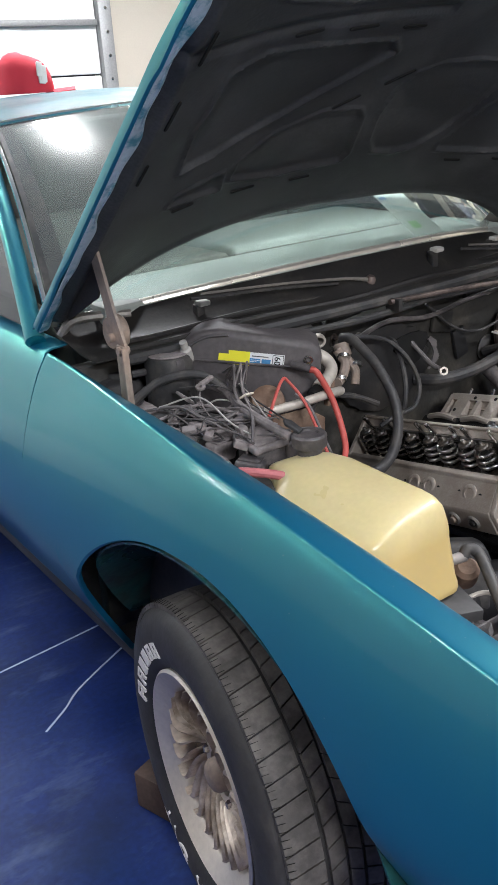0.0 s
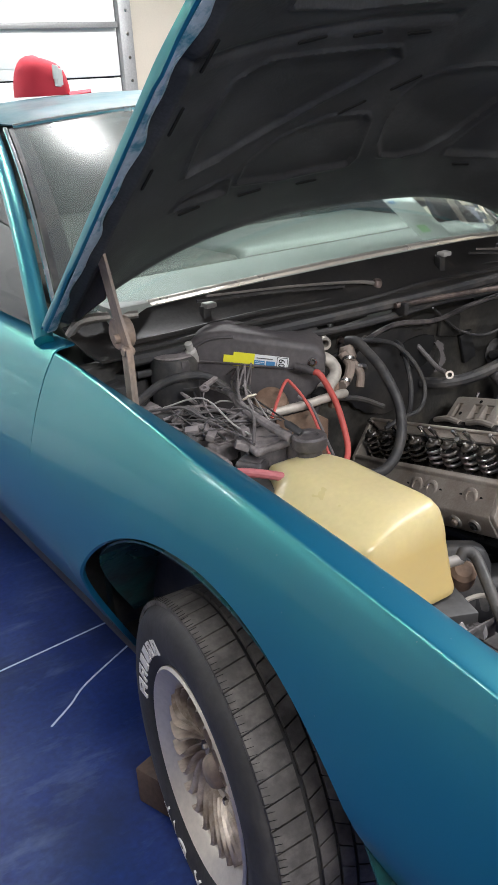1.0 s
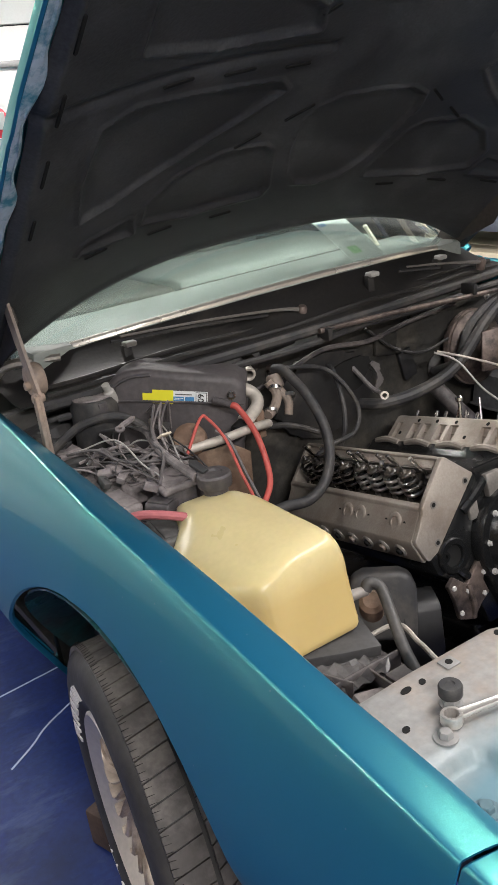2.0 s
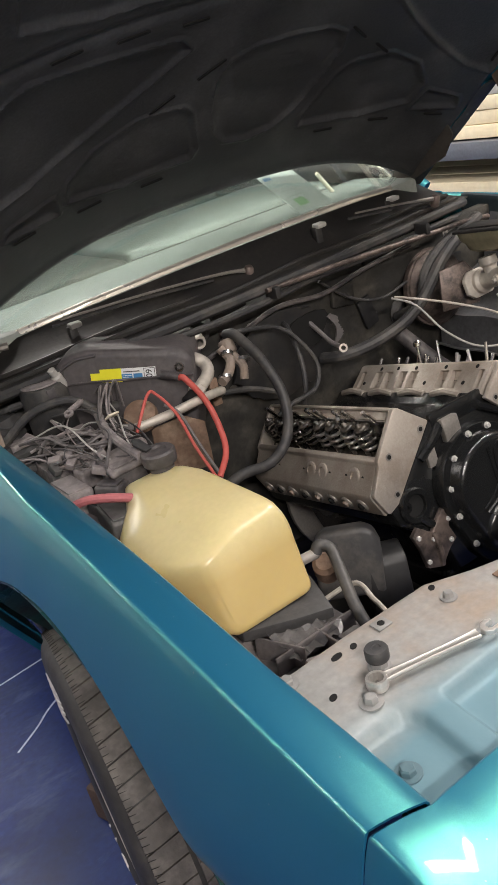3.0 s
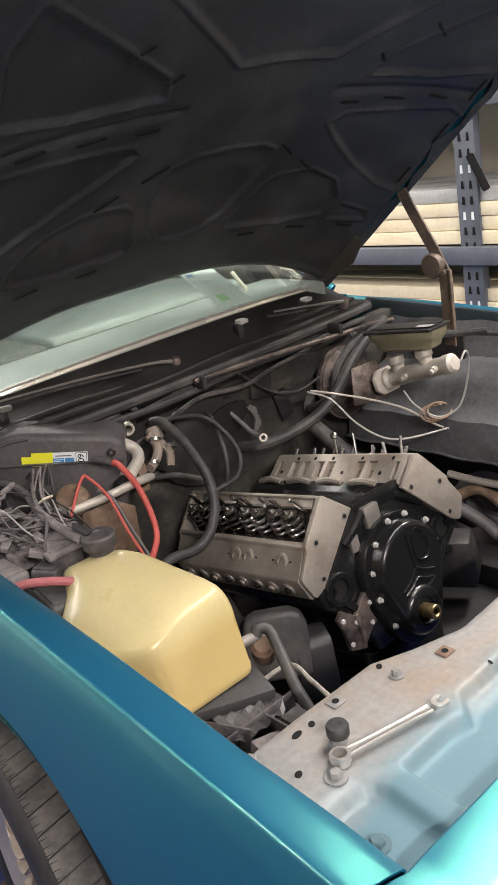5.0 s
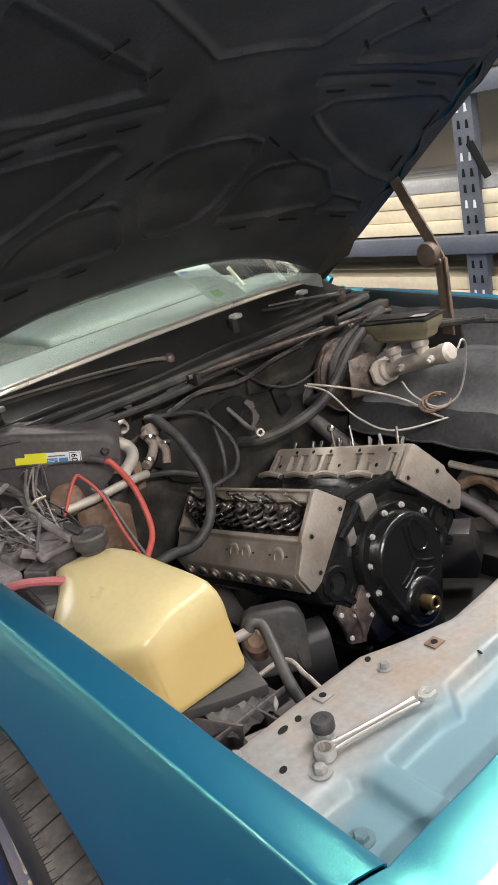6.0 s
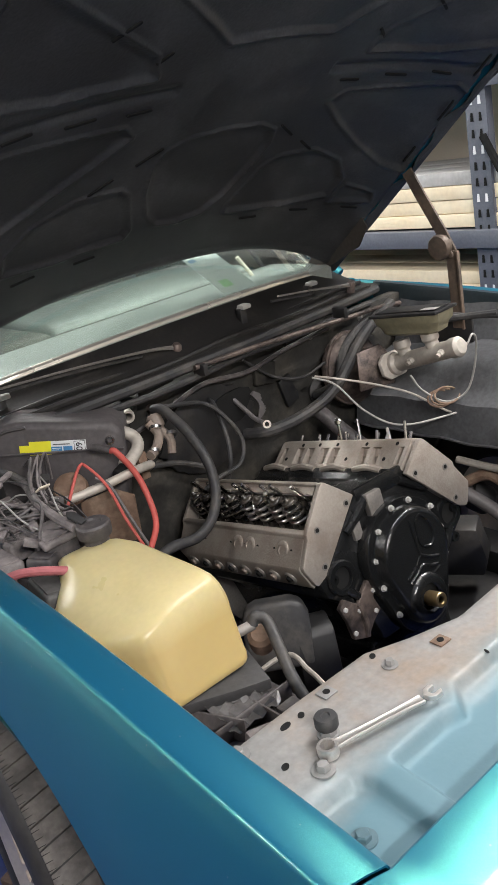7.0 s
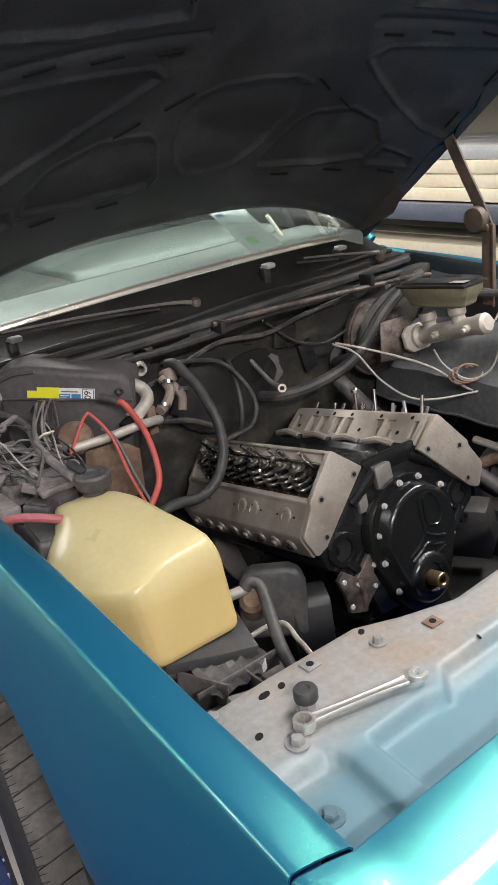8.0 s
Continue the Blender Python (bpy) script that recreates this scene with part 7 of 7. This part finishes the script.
# fixings and small pieces over the firewall
random.seed(31)
for k in range(14):
    x, z = random.uniform(-0.26, 0.66), random.uniform(0.74, 0.94)
    solid("firewall_bolt", bolt_head((x, 0.68, z), (0, -1, 0), random.uniform(0.005, 0.008), 0.006, 0.011), random.choice((GREASY, ALU_DARK, BLACK, BLACK)), "greasy bolt in the firewall", "bolt", "firewall bolts")
for x, z, w, h, tilt in ((0.23, 0.87, 0.035, 0.028, 10), (0.30, 0.80, 0.022, 0.04, -15), (0.62, 0.80, 0.03, 0.05, 5), (-0.10, 0.955, 0.05, 0.014, -4), (0.36, 0.925, 0.045, 0.012, -6)):
    solid("firewall_plate", box((-w, -0.008, -h), (w, 0.004, h), 0.003, 2, Matrix.Translation((x, 0.674, z)) @ pose(0, 0, 0, 0, tilt, 0)), random.choice((FIREWALL, GREASY, BLACK)), "grimy cover plate on the firewall", "plate", "firewall plates")
for pts, r in ((((-0.22, 0.655, 0.86), (-0.10, 0.64, 0.895), (0.02, 0.65, 0.915), (0.16, 0.65, 0.90), (0.30, 0.655, 0.915), (0.45, 0.64, 0.93)), 0.006), (((0.16, 0.66, 0.93), (0.24, 0.645, 0.86), (0.33, 0.64, 0.83), (0.40, 0.62, 0.85)), 0.004),
               (((-0.27, 0.66, 0.80), (-0.20, 0.63, 0.79), (-0.12, 0.62, 0.77), (-0.06, 0.60, 0.74)), 0.007), (((0.55, 0.62, 0.92), (0.60, 0.55, 0.90), (0.66, 0.45, 0.90), (0.72, 0.30, 0.91)), 0.009), (((0.60, 0.60, 0.94), (0.66, 0.50, 0.92), (0.70, 0.36, 0.905), (0.745, 0.20, 0.90)), 0.006)):
    hose("firewall_loom", pts, r, random.choice((RUBBER, PLASTIC, COWL)), "dusty black wire loom along the firewall", "wiring", 8, "firewall looms")

# ---- small things ----
# bolts, holes and the bump stop on the radiator support
for x, y, sx in ((-0.628, -0.289, 1.7), (-0.602, -0.290, 1.0), (-0.676, -0.339, 1.1), (-0.461, -0.284, 1.0), (-0.37, -0.40, 0.4)):
    pts = [(x + 0.0050 * sx * math.cos(a) + 0.0015 * math.sin(a), y + 0.0050 * math.sin(a)) for a in np.linspace(0, 2 * math.pi, 17)[:-1]]
    # hole drawn as a thin black disc on the plate
    part("punched_hole", prism(pts, 0.0008, Matrix.Translation((0, 0, 0.8002))), INK_HOLE_SHADE, support)
for x, y, r, mat in ((-0.653, -0.378, 0.0085, GALV), (-0.463, -0.316, 0.0065, GALV), (-0.698, -0.280, 0.009, GALV), (-0.685, -0.463, 0.009, SUPPORT_TEAL)):
    z = 0.8005 if y > -0.39 else support_z(x, y) + 0.0005
    part("bolt", bolt_head((x, y, z), (0, 0, 1), r, 0.008, r * 1.7), mat, support, "support bolt with washer")
for x, y, mat in ((-0.553, -0.287, GALV), (-0.385, -0.338, RUST)):
    bm = box((x - 0.011, y - 0.010, 0.8004), (x + 0.011, y + 0.010, 0.803), 0.001, m=None)
    clip = part("nut_clip", bm, mat, support, "spring nut clip")
    part("clip_hole", lathe([(0, 0), (0.005, 0), (0.005, 0.0006), (0, 0.0006)], (x, y, 0.8031), (0, 0, 1), 14), INK_HOLE_SHADE, clip)
bump = thing("hood_bump_stop", (-0.607, -0.342, 0.80), "black rubber hood bump stop on a threaded stud", "bump stop")
part("rubber", lathe([(0, 0.013), (0.0135, 0.013), (0.0145, 0.015), (0.0145, 0.026), (0.013, 0.0285), (0.006, 0.029), (0.005, 0.0275), (0, 0.0275)], (-0.607, -0.342, 0.80), (0, 0, 1), 26), RUBBER, bump)
part("nut", bolt_head((-0.607, -0.342, 0.801), (0, 0, 1), 0.011, 0.009, 0.014), GALV, bump)
part("stud", rod((-0.607, -0.342, 0.80), (-0.607, -0.342, 0.82), 0.006, 12), GALV, bump)

# combination wrench lying on the support
wr = thing("combination_wrench", (-0.555, -0.39, 0.80), "bright chrome combination wrench lying on the radiator support", "wrench")
pa, pb = Vector((-0.633, -0.368, 0.812)), Vector((-0.490, -0.4035, 0.811))
dr = (pb - pa).normalized()
WM = Matrix.Translation(pa) @ Matrix((dr, Vector((0, 0, 1)).cross(dr).normalized(), Vector((0, 0, 1)))).transposed().to_4x4()
L = (pb - pa).length
secs = []
for u in np.linspace(0, 1, 15):
    x = 0.011 + (L - 0.024) * u
    w = 0.0053 + 0.0022 * abs(2 * u - 1) ** 3
    h = 0.0028
    secs.append([WM @ Vector((x, w * c, h * s_)) for c, s_ in ((1, 0.4), (0.8, 1), (0.45, 0.72), (-0.45, 0.72), (-0.8, 1), (-1, 0.4), (-1, -0.4), (-0.8, -1), (0.8, -1), (1, -0.4))])
part("shank", loft(secs), TOOL, wr, sharp=50)
t = bmesh.new()
rings = []
for rad_o, zz in ((0.0120, -0.009), (0.0130, -0.006), (0.0130, 0.003), (0.0121, 0.005)):
    rings.append([WM @ Vector((rad_o * math.cos(a), rad_o * math.sin(a), zz)) for a in np.linspace(0, 2 * math.pi, 37)[:-1]])
for zz in (0.005, -0.009):
    rings.append([WM @ Vector(((0.0088 + 0.0005 * math.cos(12 * a)) * math.cos(a), (0.0088 + 0.0005 * math.cos(12 * a)) * math.sin(a), zz)) for a in np.linspace(0, 2 * math.pi, 37)[:-1]])
part("box_end", loft(rings + [rings[0]], caps=False), TOOL, wr, sharp=40)
jaw = [(-0.012, -0.006), (-0.002, -0.0155), (0.014, -0.0165), (0.020, -0.011), (0.020, -0.0075), (0.003, -0.0072), (-0.001, -0.0035), (-0.001, 0.0035), (0.003, 0.0072), (0.020, 0.0075), (0.020, 0.011), (0.014, 0.0165), (-0.002, 0.0155), (-0.012, 0.006)]
part("open_end", prism(jaw, 0.006, WM @ Matrix.Translation((L, 0, -0.003)) @ pose(0, 0, 0, 0, 0, 15) @ Matrix.Diagonal((0.66, 0.66, 1.15, 1)), 0.0010), TOOL, wr)

# cap on the roof
hat = thing("baseball_cap", (-0.185, 2.14, 1.47), "red baseball cap with a white embroidered badge on the car roof", "cap")
secs = []
for k in range(9):
    u = k / 8
    r = math.cos(u * math.pi / 2 * 0.97) ** 0.55
    secs.append([(-0.180 + 0.092 * r * math.cos(a), 2.14 + 0.10 * r * math.sin(a), 1.476 + 0.115 * math.sin(u * math.pi / 2) * (1 - 0.10 * math.cos(a))) for a in np.linspace(0, 2 * math.pi, 29)[:-1]])
crown = part("crown", loft(secs), RED_CLOTH, hat)
rows = []
for v in np.linspace(0, 1, 9):
    rows.append([(-0.105 + 0.085 * v + 0.02 * w, 2.12 - 0.02 * v + (0.085 - 0.045 * v * v) * w, 1.484 + 0.006 * v - 0.010 * w * w) for w in np.linspace(-1, 1, 13)])
part("brim", sheet(rows, 0.004), RED_CLOTH, hat)
part("button", lathe([(0, 0), (0.008, 0), (0.006, 0.005), (0, 0.006)], (-0.180, 2.14, 1.589), (0, 0, 1), 14), RED_CLOTH, hat)
random.seed(3)
bm = bmesh.new()
for dx, dz, w, h in ((-0.006, 0.012, 0.011, 0.022), (0.007, -0.002, 0.012, 0.026), (-0.001, -0.016, 0.012, 0.016)):
    box((-w, -0.004, -h), (w, 0.004, h), 0.003, 2, Matrix.Translation((-0.159 + dx, 2.043 + 0.25 * dx, 1.533 + dz)) @ pose(0, 0, 0, -8, 8, 14), bm)
part("badge", bm, WHITE_CLOTH, hat, "white embroidered badge")

# wooden block behind the tyre
solid("wheel_chock", box((-0.05, -0.05, 0), (0.05, 0.05, 0.095), 0.006, 2, Matrix.Translation((-0.752, 0.545, 0.0)) @ pose(0, 0, 0, 0, 0, 18)), WOOD_BLOCK, "dark stained wooden block behind the front tyre", "wheel chock")

# cowl clips and wiper pieces
for x in (-0.44, 0.19, 0.50):
    b = ws_base(x)
    c = thing("washer_nozzle", (x, b.y - 0.06, b.z - 0.05), "black washer nozzle bracket with a pale tip on the cowl", "nozzle", "washer nozzles")
    part("stem", box((x - 0.010, b.y - 0.075, b.z - 0.075), (x + 0.010, b.y - 0.055, b.z - 0.02), 0.003), BLACK, c)
    part("tip", box((x - 0.008, b.y - 0.085, b.z - 0.024), (x + 0.020, b.y - 0.060, b.z - 0.012), 0.004, 2), WIRE_WHITE, c)
# windshield sticker and rear view details behind the glass
def on_glass(x, u, lift):
    a, b = ws_base(x), ws_top(x)
    return a.lerp(b, u) + Vector((0, -0.02, 0.03)) * math.sin(math.pi * u) + Vector((0, 0.4, -0.9)).normalized() * lift


rows = [[on_glass(x, u, 0.008) for x in np.linspace(0.215, 0.345, 7)] for u in np.linspace(0.02, 0.30, 7)]
stick = solid("inspection_sticker", sheet(rows, 0.0008), STICKER, "white printed paper sticker inside the windshield", "sticker")
for u0, u1, x0, x1, mat in ((0.20, 0.215, 0.225, 0.25, LABEL_BLUE), (0.05, 0.085, 0.24, 0.275, GREEN_INK), (0.10, 0.104, 0.24, 0.31, STICKER_LINE), (0.13, 0.134, 0.23, 0.30, STICKER_LINE), (0.16, 0.164, 0.23, 0.32, STICKER_LINE)):
    rows = [[on_glass(x, u, 0.0065) for x in np.linspace(x0, x1, 4)] for u in (u0, (u0 + u1) / 2, u1)]
    part("print", sheet(rows, 0.0006), mat, stick)

# wipers parked along the cowl
for pts in (((-0.49, 0.66, 1.072), (-0.28, 0.66, 1.056), (-0.10, 0.66, 1.036), (-0.03, 0.655, 1.022)), ((0.31, 0.66, 1.052), (0.45, 0.66, 1.033), (0.59, 0.67, 1.008))):
    wiper = thing("windshield_wiper", pts[-1], "thin dusty grey windshield wiper parked along the cowl", "wiper", "windshield wipers")
    part("arm", tube(pts, lambda u: 0.0028 + 0.0035 * u ** 3, 6, 8), ALU_DARK, wiper)
    part("blade", tube([Vector(p) + Vector((-0.02, 0.006, -0.008)) for p in pts[:-1]], 0.0035, 6, 8), RUBBER, wiper)
    part("pivot", lathe([(0, -0.02), (0.012, -0.02), (0.012, 0.004), (0.008, 0.010), (0, 0.011)], pts[-1], (0, -0.3, 1), 16), GREASY, wiper)
# pale strips seen through the driver's end of the glass
for a_, b_, r_ in (((0.50, 1.03, 1.105), (0.575, 1.03, 1.0), 0.006), ((0.642, 0.95, 1.103), (0.73, 0.95, 1.006), 0.005), ((0.690, 0.93, 1.09), (0.735, 0.93, 1.05), 0.009)):
    solid("interior_trim_strip", rod(a_, b_, r_, 10), CREAM, "cream plastic trim strip inside the windshield", "trim strip", "interior trim strips")
